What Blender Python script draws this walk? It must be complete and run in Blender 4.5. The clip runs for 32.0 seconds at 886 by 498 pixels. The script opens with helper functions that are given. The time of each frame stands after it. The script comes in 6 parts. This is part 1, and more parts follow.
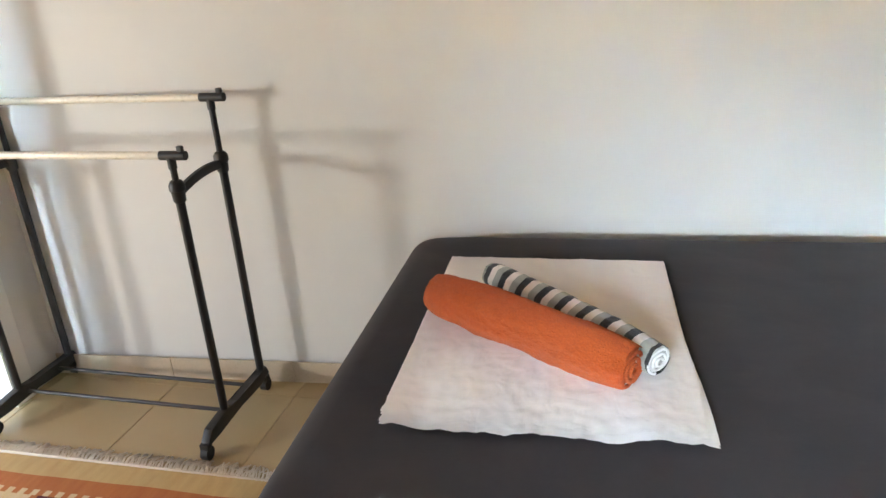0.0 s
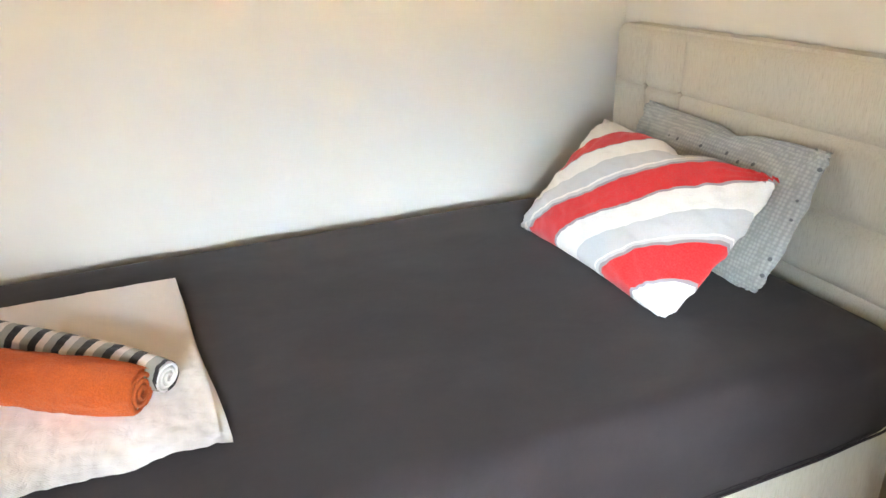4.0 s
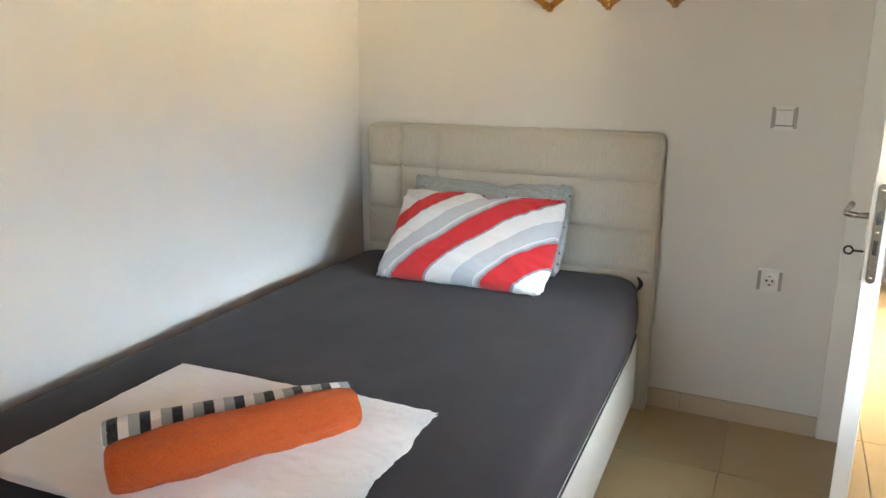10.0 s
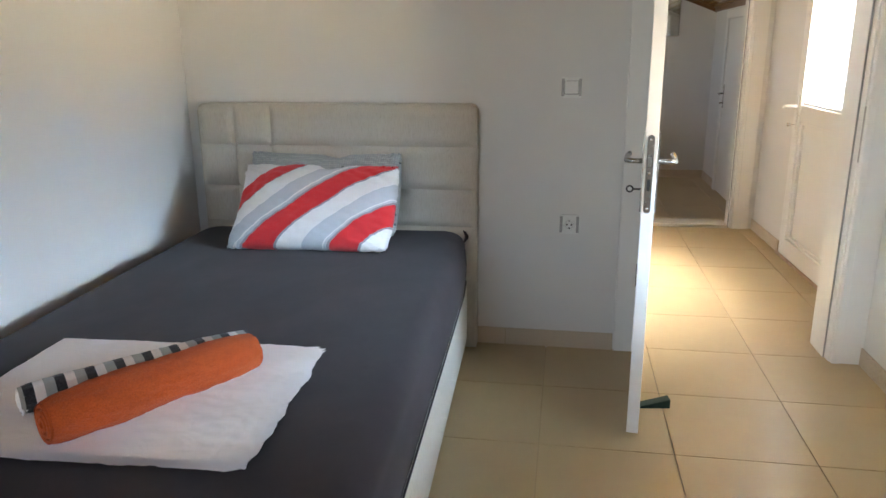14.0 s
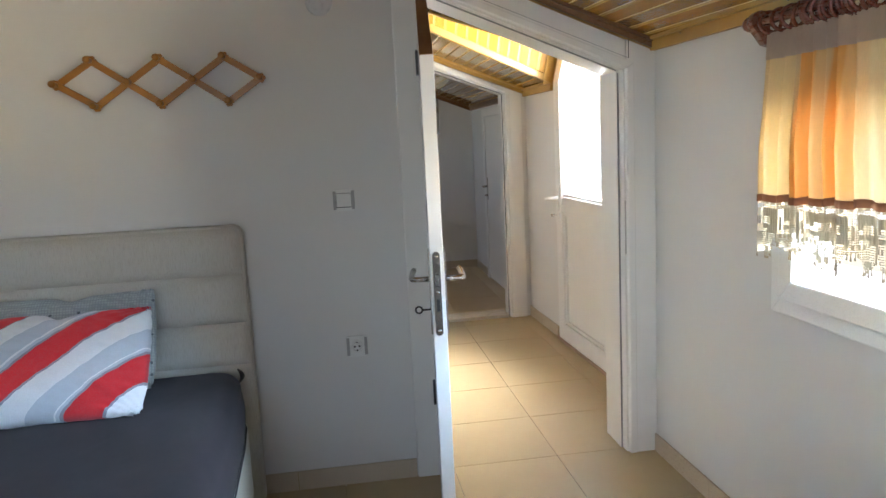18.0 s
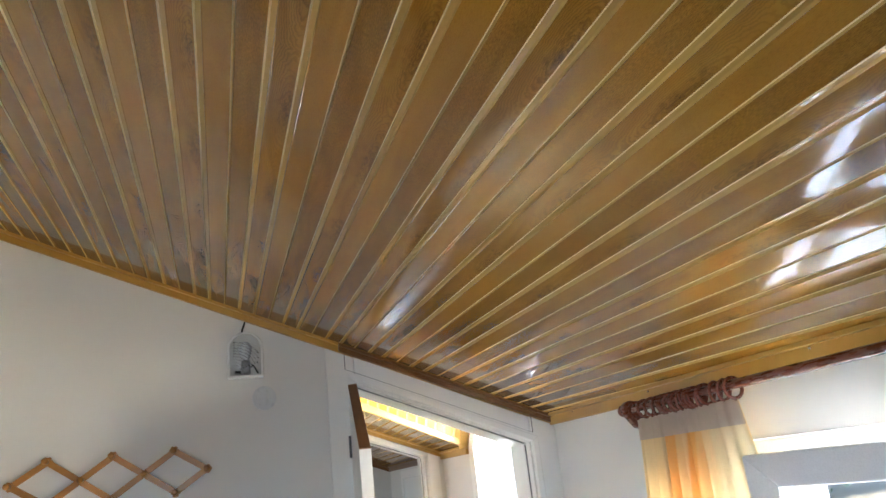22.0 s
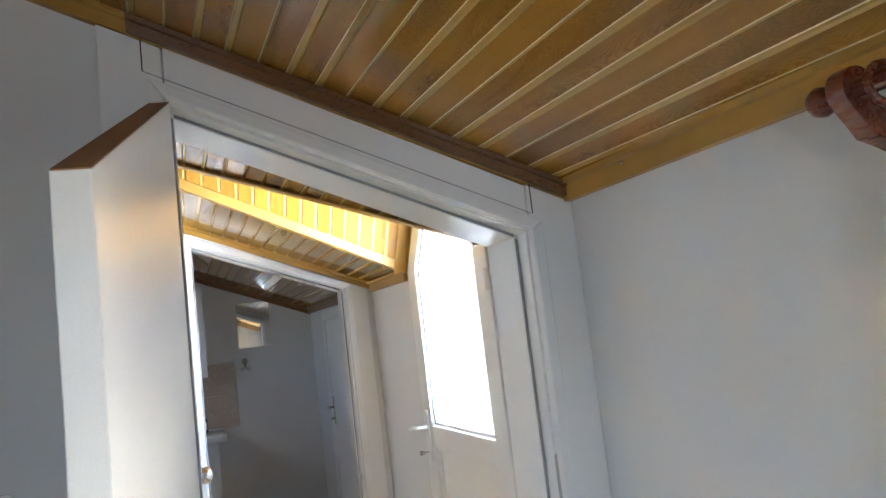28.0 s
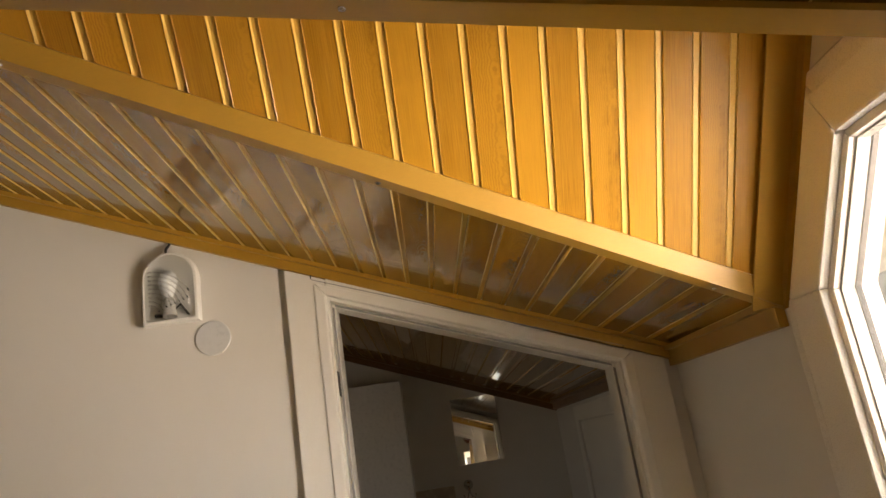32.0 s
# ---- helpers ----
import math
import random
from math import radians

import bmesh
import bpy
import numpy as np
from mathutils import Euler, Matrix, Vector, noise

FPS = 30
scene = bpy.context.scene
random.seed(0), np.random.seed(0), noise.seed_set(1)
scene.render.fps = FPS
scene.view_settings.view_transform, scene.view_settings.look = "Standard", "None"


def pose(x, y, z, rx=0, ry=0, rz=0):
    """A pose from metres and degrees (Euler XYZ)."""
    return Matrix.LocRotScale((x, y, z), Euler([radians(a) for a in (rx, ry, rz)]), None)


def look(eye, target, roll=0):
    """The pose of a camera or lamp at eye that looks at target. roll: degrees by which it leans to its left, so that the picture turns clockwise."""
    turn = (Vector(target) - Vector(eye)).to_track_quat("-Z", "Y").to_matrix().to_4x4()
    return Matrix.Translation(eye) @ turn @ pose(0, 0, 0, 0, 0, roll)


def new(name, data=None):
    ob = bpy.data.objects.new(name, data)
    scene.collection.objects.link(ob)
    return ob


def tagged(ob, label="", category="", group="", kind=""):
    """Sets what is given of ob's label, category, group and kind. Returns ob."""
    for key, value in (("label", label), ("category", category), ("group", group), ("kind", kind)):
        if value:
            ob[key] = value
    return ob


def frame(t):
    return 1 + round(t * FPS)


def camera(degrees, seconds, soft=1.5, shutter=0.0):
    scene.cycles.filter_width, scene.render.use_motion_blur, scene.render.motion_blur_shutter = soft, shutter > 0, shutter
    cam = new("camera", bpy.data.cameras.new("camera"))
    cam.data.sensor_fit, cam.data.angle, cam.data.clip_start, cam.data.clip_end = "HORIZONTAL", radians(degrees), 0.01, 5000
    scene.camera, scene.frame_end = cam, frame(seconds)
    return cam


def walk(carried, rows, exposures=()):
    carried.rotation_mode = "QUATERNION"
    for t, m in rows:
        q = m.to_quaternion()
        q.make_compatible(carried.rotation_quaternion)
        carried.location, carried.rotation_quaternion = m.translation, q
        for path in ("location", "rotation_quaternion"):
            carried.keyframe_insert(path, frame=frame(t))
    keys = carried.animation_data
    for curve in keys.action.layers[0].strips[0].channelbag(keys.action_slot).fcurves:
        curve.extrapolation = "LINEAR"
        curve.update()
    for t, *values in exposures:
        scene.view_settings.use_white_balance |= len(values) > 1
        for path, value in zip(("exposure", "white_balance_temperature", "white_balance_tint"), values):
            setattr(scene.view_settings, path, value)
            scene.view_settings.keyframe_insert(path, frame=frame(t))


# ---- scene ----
cam = camera(63.2, 32.0)
METRES, EYE, TILT, LEAN, TURN = 8.0, 1.5, 0.0, 0.0, 10.5
PATH = [
    (0, (0.098, 0.192, 1.313), (-0.398, 1.976, 0.557), -4.0),
    (0.5, (0.105, 0.072, 1.31), (-0.104, 1.911, 0.553), -2.9),
    (1, (0.15, 0.0, 1.317), (0.149, 1.85, 0.558), -2.0),
    (1.5, (0.224, -0.045, 1.305), (0.369, 1.788, 0.517), -0.7),
    (2, (0.249, -0.098, 1.294), (0.456, 1.691, 0.423), 0.0),
    (2.5, (0.279, -0.094, 1.275), (0.528, 1.634, 0.3), 0.4),
    (3, (0.28, -0.08, 1.288), (0.59, 1.633, 0.304), 0.2),
    (3.5, (0.247, 0.0, 1.311), (0.717, 1.738, 0.44), -0.2),
    (4, (0.239, 0.136, 1.322), (0.883, 1.864, 0.55), -1.3),
    (4.5, (0.27, 0.333, 1.373), (1.186, 1.994, 0.739), -2.0),
    (6.5, (-0.301, 0.491, 1.367), (1.389, 1.518, 1.066), -1.7),
    (7, (-0.496, 0.569, 1.357), (1.215, 1.558, 1.054), -1.5),
    (7.5, (-0.625, 0.578, 1.36), (1.095, 1.547, 1.043), -1.0),
    (8, (-0.713, 0.5, 1.35), (0.998, 1.484, 1.028), -0.8),
    (8.5, (-0.805, 0.509, 1.332), (0.895, 1.505, 0.985), -1.2),
    (9, (-0.938, 0.555, 1.348), (0.776, 1.497, 0.928), -1.5),
    (9.5, (-1.015, 0.576, 1.326), (0.724, 1.448, 0.863), -0.8),
    (10, (-1.049, 0.537, 1.312), (0.696, 1.387, 0.827), 0.1),
    (10.5, (-1.083, 0.492, 1.316), (0.656, 1.358, 0.84), 0.5),
    (11, (-1.084, 0.48, 1.323), (0.656, 1.355, 0.87), 0.4),
    (11.5, (-1.078, 0.463, 1.327), (0.673, 1.33, 0.899), 0.1),
    (12, (-1.11, 0.449, 1.327), (0.656, 1.289, 0.906), -0.1),
    (12.5, (-1.171, 0.528, 1.316), (0.631, 1.29, 0.899), -0.1),
    (13, (-1.244, 0.613, 1.31), (0.608, 1.222, 0.864), 0.3),
    (13.5, (-1.291, 0.576, 1.308), (0.585, 1.069, 0.822), 0.1),
    (14, (-1.37, 0.6, 1.307), (0.53, 0.924, 0.773), -0.5),
    (14.5, (-1.495, 0.751, 1.297), (0.409, 0.941, 0.717), -1.4),
    (16.5, (-1.644, 0.741, 1.307), (0.267, 0.763, 0.716), -2.0),
    (17, (-1.527, 0.767, 1.351), (0.413, 0.711, 0.87), -2.9),
    (17.5, (-1.325, 0.692, 1.349), (0.632, 0.544, 0.961), -3.1),
    (18, (-1.071, 0.599, 1.365), (0.887, 0.324, 1.063), -2.9),
    (18.5, (-0.796, 0.568, 1.385), (1.145, 0.114, 1.233), -3.0),
    (19, (-0.79, 0.534, 1.44), (1.145, 0.029, 1.496), -3.7),
    (19.5, (-0.951, 0.542, 1.451), (0.973, 0.052, 1.691), -4.1),
    (20, (-1.112, 0.638, 1.461), (0.778, 0.115, 1.85), -5.0),
    (20.5, (-1.222, 0.693, 1.464), (0.64, 0.119, 1.915), -6.1),
    (21, (-1.329, 0.684, 1.463), (0.514, 0.081, 1.952), -6.6),
    (21.5, (-1.422, 0.677, 1.461), (0.413, 0.092, 2.0), -6.5),
    (22, (-1.462, 0.735, 1.465), (0.357, 0.178, 2.08), -6.3),
    (22.5, (-1.468, 0.791, 1.461), (0.338, 0.26, 2.134), -6.5),
    (23, (-1.482, 0.807, 1.459), (0.313, 0.282, 2.169), -6.9),
    (23.5, (-1.51, 0.832, 1.46), (0.266, 0.288, 2.2), -7.3),
    (24, (-1.512, 0.85, 1.457), (0.253, 0.294, 2.216), -7.6),
    (24.5, (-1.487, 0.848, 1.457), (0.285, 0.285, 2.195), -7.9),
    (25, (-1.381, 0.784, 1.447), (0.415, 0.18, 2.089), -8.1),
    (25.5, (-1.199, 0.646, 1.446), (0.611, -0.024, 1.97), -7.5),
    (27.5, (-0.157, 0.307, 1.404), (1.687, -0.417, 1.675), -6.7),
    (28, (0.187, 0.244, 1.402), (2.048, -0.458, 1.614), -6.7),
    (28.5, (0.529, 0.105, 1.421), (2.414, -0.545, 1.572), -7.1),
    (29, (0.859, 0.05, 1.41), (2.761, -0.554, 1.536), -6.4),
    (29.5, (1.161, 0.012, 1.431), (3.091, -0.491, 1.584), -6.2),
    (30, (1.422, -0.062, 1.459), (3.375, -0.411, 1.714), -6.4),
    (30.5, (1.655, -0.051, 1.468), (3.599, -0.346, 1.83), -6.7),
    (31, (1.849, -0.038, 1.495), (3.775, -0.362, 1.922), -7.5),
    (31.5, (1.978, -0.041, 1.491), (3.899, -0.338, 1.96), -8.5),
    (32, (2.105, -0.081, 1.504), (4.029, -0.184, 2.04), -8.9),
]
EXPOSURE = [(0, 2.6, 7100, 11), (1, 2.75, 7100, 11), (2, 2.7, 7500, 13), (3, 2.7, 7700, 14), (4, 2.9, 7700, 13), (6.5, 2.5, 7200, 11), (9, 2.5, 7200, 11), (11, 2.4, 7000, 12), (12, 2.3, 7000, 12), (13, 2.2, 6500, 13), (14, 2.1, 6300, 12), (17, 1.9, 6200, 12), (18, 1.75, 5800, 11), (19, 1.6, 5250, 12), (20, 1.9, 5250, 11), (21, 2.0, 5350, 11), (22, 2.25, 5450, 11), (23, 2.5, 5500, 11), (24, 2.55, 5500, 11), (25, 2.7, 5300, 10), (28, 1.6, 5200, 11), (29, 0.95, 5900, 10), (30, 0.1, 7200, 10), (31, -0.1, 7400, 11), (32, -0.25, 8600, 18)]
walk(cam, [(t, look(eye, target, roll)) for t, eye, target, roll in PATH], EXPOSURE)

# ---- light ----
world = bpy.data.worlds.new("sky")
scene.world = world
world.use_nodes = True
wn = world.node_tree
wn.nodes.clear()
sky = wn.nodes.new("ShaderNodeTexSky")
sky.sky_type, sky.sun_disc = "NISHITA", False
SUN_UP, SUN_TURN = 56.0, 333.0
sky.sun_elevation, sky.sun_rotation = radians(SUN_UP), radians(SUN_TURN)
back = wn.nodes.new("ShaderNodeBackground")
back.inputs["Strength"].default_value = 0.15
wout = wn.nodes.new("ShaderNodeOutputWorld")
wn.links.new(sky.outputs["Color"], back.inputs["Color"])
wn.links.new(back.outputs["Background"], wout.inputs["Surface"])

sun_data = bpy.data.lights.new("sun", "SUN")
sun_data.energy, sun_data.angle, sun_data.color = 4.0, radians(0.5), (1.0, 0.95, 0.87)
sun = new("sun", sun_data)
# the sun stands behind the roof, so that the terrace is lit and no ray falls into the rooms
sun.matrix_world = look((0, 0, 0), (0.30, -0.60, -1.0))


def area(name, eye, target, w, h, power, colour, spread=180.0):
    data = bpy.data.lights.new(name, "AREA")
    data.shape, data.size, data.size_y, data.energy, data.color = "RECTANGLE", w, h, power, colour
    data.spread = radians(spread)
    ob = new(name, data)
    ob.matrix_world = look(eye, target)
    return ob


# daylight lamps added, mostly outside: west balcony door, south window, glazed entrance door
# small lamp added well outside the west opening to cast the rack's shadows
area("west_glare_lamp", (-4.3, -0.62, 1.12), (-0.9, 1.95, 0.95), 0.30, 0.34, 12.5, (0.95, 0.97, 1.0))
area("west_opening_light", (-1.97, 1.18, 1.45), (1.0, -0.6, 0.8), 0.5, 0.7, 0.8, (0.92, 0.95, 1.0), 85.0)
area("window_sky_light", (-1.75, -4.6, 2.35), (-0.1, -0.7, 1.2), 3.6, 1.7, 102.0, (0.56, 0.78, 1.0), 75.0)
# fill lamp added low outside, standing in for light bounced off the terrace
area("window_bounce_fill", (-1.2, -3.4, 0.2), (0.0, -0.7, 1.2), 2.8, 1.3, 72.0, (1.0, 0.83, 0.55), 80.0)
# fill lamp added to brighten the bathroom; no window is known there
area("bathroom_fill_light", (5.35, 1.25, 1.6), (5.2, -0.6, 0.7), 0.6, 0.4, 0.9, (1.0, 0.96, 0.90))
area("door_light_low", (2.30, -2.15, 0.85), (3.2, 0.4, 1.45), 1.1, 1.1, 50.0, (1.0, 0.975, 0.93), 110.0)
area("door_light_high", (3.35, -2.3, 3.1), (2.75, 0.2, 0.0), 2.9, 1.3, 175.0, (1.0, 0.955, 0.88), 110.0)

# ---- materials ----


def nodes_of(name):
    m = bpy.data.materials.new(name)
    m.use_nodes = True
    nt = m.node_tree
    return m, nt, nt.nodes["Principled BSDF"]


def link(nt, a, b):
    nt.links.new(a, b)


def coords(nt, scale=(1, 1, 1), turn=(0, 0, 0), kind="Object"):
    tc = nt.nodes.new("ShaderNodeTexCoord")
    mp = nt.nodes.new("ShaderNodeMapping")
    mp.inputs["Scale"].default_value = scale
    mp.inputs["Rotation"].default_value = turn
    link(nt, tc.outputs[kind], mp.inputs["Vector"])
    return mp.outputs["Vector"]


def noise_tex(nt, vec, scale, detail=4.0, rough=0.55, distortion=0.0):
    n = nt.nodes.new("ShaderNodeTexNoise")
    n.inputs["Scale"].default_value = scale
    n.inputs["Detail"].default_value = detail
    n.inputs["Roughness"].default_value = rough
    n.inputs["Distortion"].default_value = distortion
    link(nt, vec, n.inputs["Vector"])
    return n.outputs["Fac"]


def ramp(nt, fac, stops, interpolation="LINEAR"):
    r = nt.nodes.new("ShaderNodeValToRGB")
    r.color_ramp.interpolation = interpolation
    els = r.color_ramp.elements
    while len(els) < len(stops):
        els.new(0.5)
    for e, (p, c) in zip(els, stops):
        e.position, e.color = p, (*c, 1)
    link(nt, fac, r.inputs["Fac"])
    return r.outputs["Color"]


def mix(nt, fac, a, b, kind="MIX"):
    m = nt.nodes.new("ShaderNodeMix")
    m.data_type, m.blend_type = "RGBA", kind
    for sock, v in ((m.inputs["Factor"], fac), (m.inputs["A"], a), (m.inputs["B"], b)):
        if isinstance(v, (int, float)):
            sock.default_value = v
        elif isinstance(v, tuple):
            sock.default_value = (*v, 1)
        else:
            link(nt, v, sock)
    return m.outputs["Result"]


def calc(nt, op, a, b=0.0):
    m = nt.nodes.new("ShaderNodeMath")
    m.operation = op
    for sock, v in zip(m.inputs, (a, b)):
        if isinstance(v, (int, float)):
            sock.default_value = v
        else:
            link(nt, v, sock)
    return m.outputs[0]


def bump(nt, bsdf, height, strength, distance=0.002):
    b = nt.nodes.new("ShaderNodeBump")
    b.inputs["Strength"].default_value, b.inputs["Distance"].default_value = strength, distance
    link(nt, height, b.inputs["Height"])
    link(nt, b.outputs["Normal"], bsdf.inputs["Normal"])


def surface(name, c1, c2, scale, rough, fine=60.0, relief=0.15, metal=0.0, depth=0.002, stretch=(1, 1, 1), spread=0.12, coat=0.0, vary=0.0, sheen=0.0):
    """A plain stuff: two tones that drift at one scale, fine grain in the relief and the gloss."""
    m, nt, p = nodes_of(name)
    vec = coords(nt, stretch)
    big = noise_tex(nt, vec, scale, 5)
    small = noise_tex(nt, vec, fine, 3)
    col = ramp(nt, big, ((0.3, c1), (0.7, c2)))
    col = mix(nt, 0.10, col, ramp(nt, small, ((0.25, tuple(0.6 * v for v in c1)), (0.75, tuple(min(1, 1.25 * v) for v in c2)))))
    if vary:
        info = nt.nodes.new("ShaderNodeObjectInfo")
        k = calc(nt, "ADD", calc(nt, "MULTIPLY", info.outputs["Random"], vary), 1 - vary / 2)
        bright = nt.nodes.new("ShaderNodeHueSaturation")
        link(nt, k, bright.inputs["Value"])
        link(nt, col, bright.inputs["Color"])
        col = bright.outputs["Color"]
    link(nt, col, p.inputs["Base Color"])
    r = nt.nodes.new("ShaderNodeMapRange")
    r.inputs["To Min"].default_value, r.inputs["To Max"].default_value = max(0.02, rough - spread), min(1, rough + spread)
    link(nt, small, r.inputs["Value"])
    link(nt, r.outputs["Result"], p.inputs["Roughness"])
    p.inputs["Metallic"].default_value = metal
    p.inputs["Coat Weight"].default_value = coat
    p.inputs["Coat Roughness"].default_value = 0.08
    p.inputs["Sheen Weight"].default_value = sheen
    if relief:
        bump(nt, p, small, relief, depth)
    return m


def plaster(name, c):
    """Roller-painted wall: orange-peel relief, soft unevenness and a few faint scuffs."""
    m, nt, p = nodes_of(name)
    vec = coords(nt)
    big = noise_tex(nt, vec, 1.3, 4)
    scuff = noise_tex(nt, vec, 7.0, 6, 0.7)
    peel = noise_tex(nt, vec, 170.0, 2)
    wave = noise_tex(nt, vec, 9.0, 2)
    col = ramp(nt, big, ((0.3, tuple(0.96 * v for v in c)), (0.7, c)))
    col = mix(nt, ramp(nt, scuff, ((0.66, (0, 0, 0)), (0.8, (0.12, 0.12, 0.12)))), col, tuple(0.75 * v for v in c))
    link(nt, col, p.inputs["Base Color"])
    p.inputs["Roughness"].default_value = 0.62
    bump(nt, p, calc(nt, "ADD", calc(nt, "MULTIPLY", peel, 0.35), wave), 0.22, 0.004)
    return m


def laminate(name, dark, mid, light, gloss, pitch=0.0618, start=0.008, strength=1.0, fan=False):
    """Wood-print panelling in glossy threes: a pale plain strip, a figured strip with knots, a fine-grained darker strip."""
    m, nt, p = nodes_of(name)
    tc = nt.nodes.new("ShaderNodeTexCoord")
    sep = nt.nodes.new("ShaderNodeSeparateXYZ")
    link(nt, tc.outputs["Object"], sep.inputs["Vector"])
    across = sep.outputs["Y"]
    if fan:
        rate = calc(nt, "ADD", calc(nt, "MULTIPLY", calc(nt, "SUBTRACT", FAN_Y, sep.outputs["Y"]), FAN), SKEW)
        across = calc(nt, "SUBTRACT", across, calc(nt, "MULTIPLY", calc(nt, "SUBTRACT", sep.outputs["X"], 0.5), rate))
    across = calc(nt, "DIVIDE", calc(nt, "SUBTRACT", across, start), pitch)
    board = calc(nt, "FLOOR", across)
    kind = calc(nt, "FLOORED_MODULO", board, 3.0)
    plain = calc(nt, "LESS_THAN", kind, 0.5)
    figured = calc(nt, "MULTIPLY", calc(nt, "GREATER_THAN", kind, 0.5), calc(nt, "LESS_THAN", kind, 1.5))
    rnd = nt.nodes.new("ShaderNodeTexWhiteNoise")
    rnd.noise_dimensions = "1D"
    link(nt, board, rnd.inputs["W"])
    along = calc(nt, "ADD", sep.outputs["X"], calc(nt, "MULTIPLY", sep.outputs["Z"], 0.6))
    comb = nt.nodes.new("ShaderNodeCombineXYZ")
    link(nt, calc(nt, "ADD", calc(nt, "MULTIPLY", along, 2.2), calc(nt, "MULTIPLY", rnd.outputs["Value"], 37.0)), comb.inputs["X"])
    link(nt, calc(nt, "MULTIPLY", sep.outputs["Y"], 15.0), comb.inputs["Y"])
    vec = comb.outputs["Vector"]
    figure = noise_tex(nt, vec, 1.6, 3, 0.5, 1.4)
    pores = noise_tex(nt, vec, 48.0, 4, 0.65)
    cloud = noise_tex(nt, vec, 0.9, 3, 0.5)
    wobble = noise_tex(nt, tc.outputs["Object"], 38.0, 5, 0.65)
    # knots sit near one edge of the figured strip, their rings drawn out along it
    du = calc(nt, "MULTIPLY", calc(nt, "SUBTRACT", calc(nt, "FRACT", calc(nt, "ADD", calc(nt, "DIVIDE", along, 0.44), rnd.outputs["Value"])), 0.5), 0.44)
    dv = calc(nt, "MULTIPLY", calc(nt, "SUBTRACT", calc(nt, "FRACT", across), 0.24), pitch)
    near = calc(nt, "SQRT", calc(nt, "ADD", calc(nt, "POWER", calc(nt, "MULTIPLY", du, 0.2), 2.0), calc(nt, "POWER", dv, 2.0)))
    near = calc(nt, "ADD", near, calc(nt, "MULTIPLY", calc(nt, "SUBTRACT", wobble, 0.5), 0.05))
    far = calc(nt, "SQRT", calc(nt, "ADD", calc(nt, "POWER", calc(nt, "MULTIPLY", du, 0.13), 2.0), calc(nt, "POWER", dv, 2.0)))
    rings = calc(nt, "FRACT", calc(nt, "ADD", calc(nt, "DIVIDE", far, 0.0034), calc(nt, "MULTIPLY", wobble, 3.4)))
    lines = ramp(nt, rings, ((0.0, (0.44, 0.44, 0.44)), (0.28, (0.06, 0.06, 0.06)), (0.6, (0, 0, 0)), (1.0, (0.44, 0.44, 0.44))))
    lines = mix(nt, 1.0, lines, ramp(nt, cloud, ((0.36, (0.25, 0.25, 0.25)), (0.6, (1, 1, 1)))), "MULTIPLY")
    col = ramp(nt, figure, ((0.3, mid), (0.72, light)))
    fig = mix(nt, lines, col, dark)
    fibre = nt.nodes.new("ShaderNodeCombineXYZ")
    link(nt, calc(nt, "MULTIPLY", along, 26.0), fibre.inputs["X"])
    link(nt, calc(nt, "MULTIPLY", sep.outputs["Y"], 110.0), fibre.inputs["Y"])
    feather = ramp(nt, noise_tex(nt, fibre.outputs["Vector"], 1.5, 6, 0.72, 1.2), ((0.42, (0, 0, 0)), (0.60, (0.75, 0.75, 0.75))))
    fig = mix(nt, mix(nt, 1.0, ramp(nt, near, ((0.0, (1, 1, 1)), (0.014, (0.6, 0.6, 0.6)), (0.024, (0, 0, 0)))), feather, "MULTIPLY"), fig, dark)
    grainy = mix(nt, ramp(nt, pores, ((0.38, (0.06, 0.06, 0.06)), (0.66, (0.58, 0.58, 0.58)))), col, dark)
    pale = mix(nt, ramp(nt, pores, ((0.45, (0, 0, 0)), (0.75, (0.32, 0.32, 0.32)))), mix(nt, 0.5, col, light), dark)
    col = mix(nt, figured, mix(nt, plain, grainy, pale), fig)
    tone = nt.nodes.new("ShaderNodeHueSaturation")
    link(nt, calc(nt, "ADD", calc(nt, "ADD", calc(nt, "MULTIPLY", rnd.outputs["Value"], 0.10), calc(nt, "MULTIPLY", cloud, 0.3)), 0.80), tone.inputs["Value"])
    link(nt, col, tone.inputs["Color"])
    link(nt, tone.outputs["Color"], p.inputs["Base Color"])
    p.inputs["Roughness"].default_value = gloss
    p.inputs["Coat Weight"].default_value = 0.68 * strength
    p.inputs["Specular IOR Level"].default_value = 0.15
    p.inputs["Coat Roughness"].default_value = 0.03
    wavy = nt.nodes.new("ShaderNodeCombineXYZ")
    link(nt, calc(nt, "MULTIPLY", sep.outputs["X"], 3.0), wavy.inputs["X"])
    link(nt, calc(nt, "MULTIPLY", sep.outputs["Y"], 20.0), wavy.inputs["Y"])
    bump(nt, p, calc(nt, "ADD", noise_tex(nt, wavy.outputs["Vector"], 1.0, 2), calc(nt, "MULTIPLY", pores, 0.02)), 0.14, 0.004)
    return m


SKEW, FAN, FAN_Y = 0.027, 0.009, 0.4              # the bedroom boards run askew of the headboard wall and fan out a little
WALL = plaster("wall_paint", (0.72, 0.71, 0.685))
# dormer copy of the laminate, warm bounced light put into its paler orange
CEIL2 = laminate("wood_print_cheek_lit", (0.17, 0.070, 0.009), (0.40, 0.195, 0.020), (0.47, 0.240, 0.030), 0.3, 0.0672, -0.561, 0.5)
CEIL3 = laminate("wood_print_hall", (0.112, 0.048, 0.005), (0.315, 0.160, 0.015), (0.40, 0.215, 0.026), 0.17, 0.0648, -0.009)
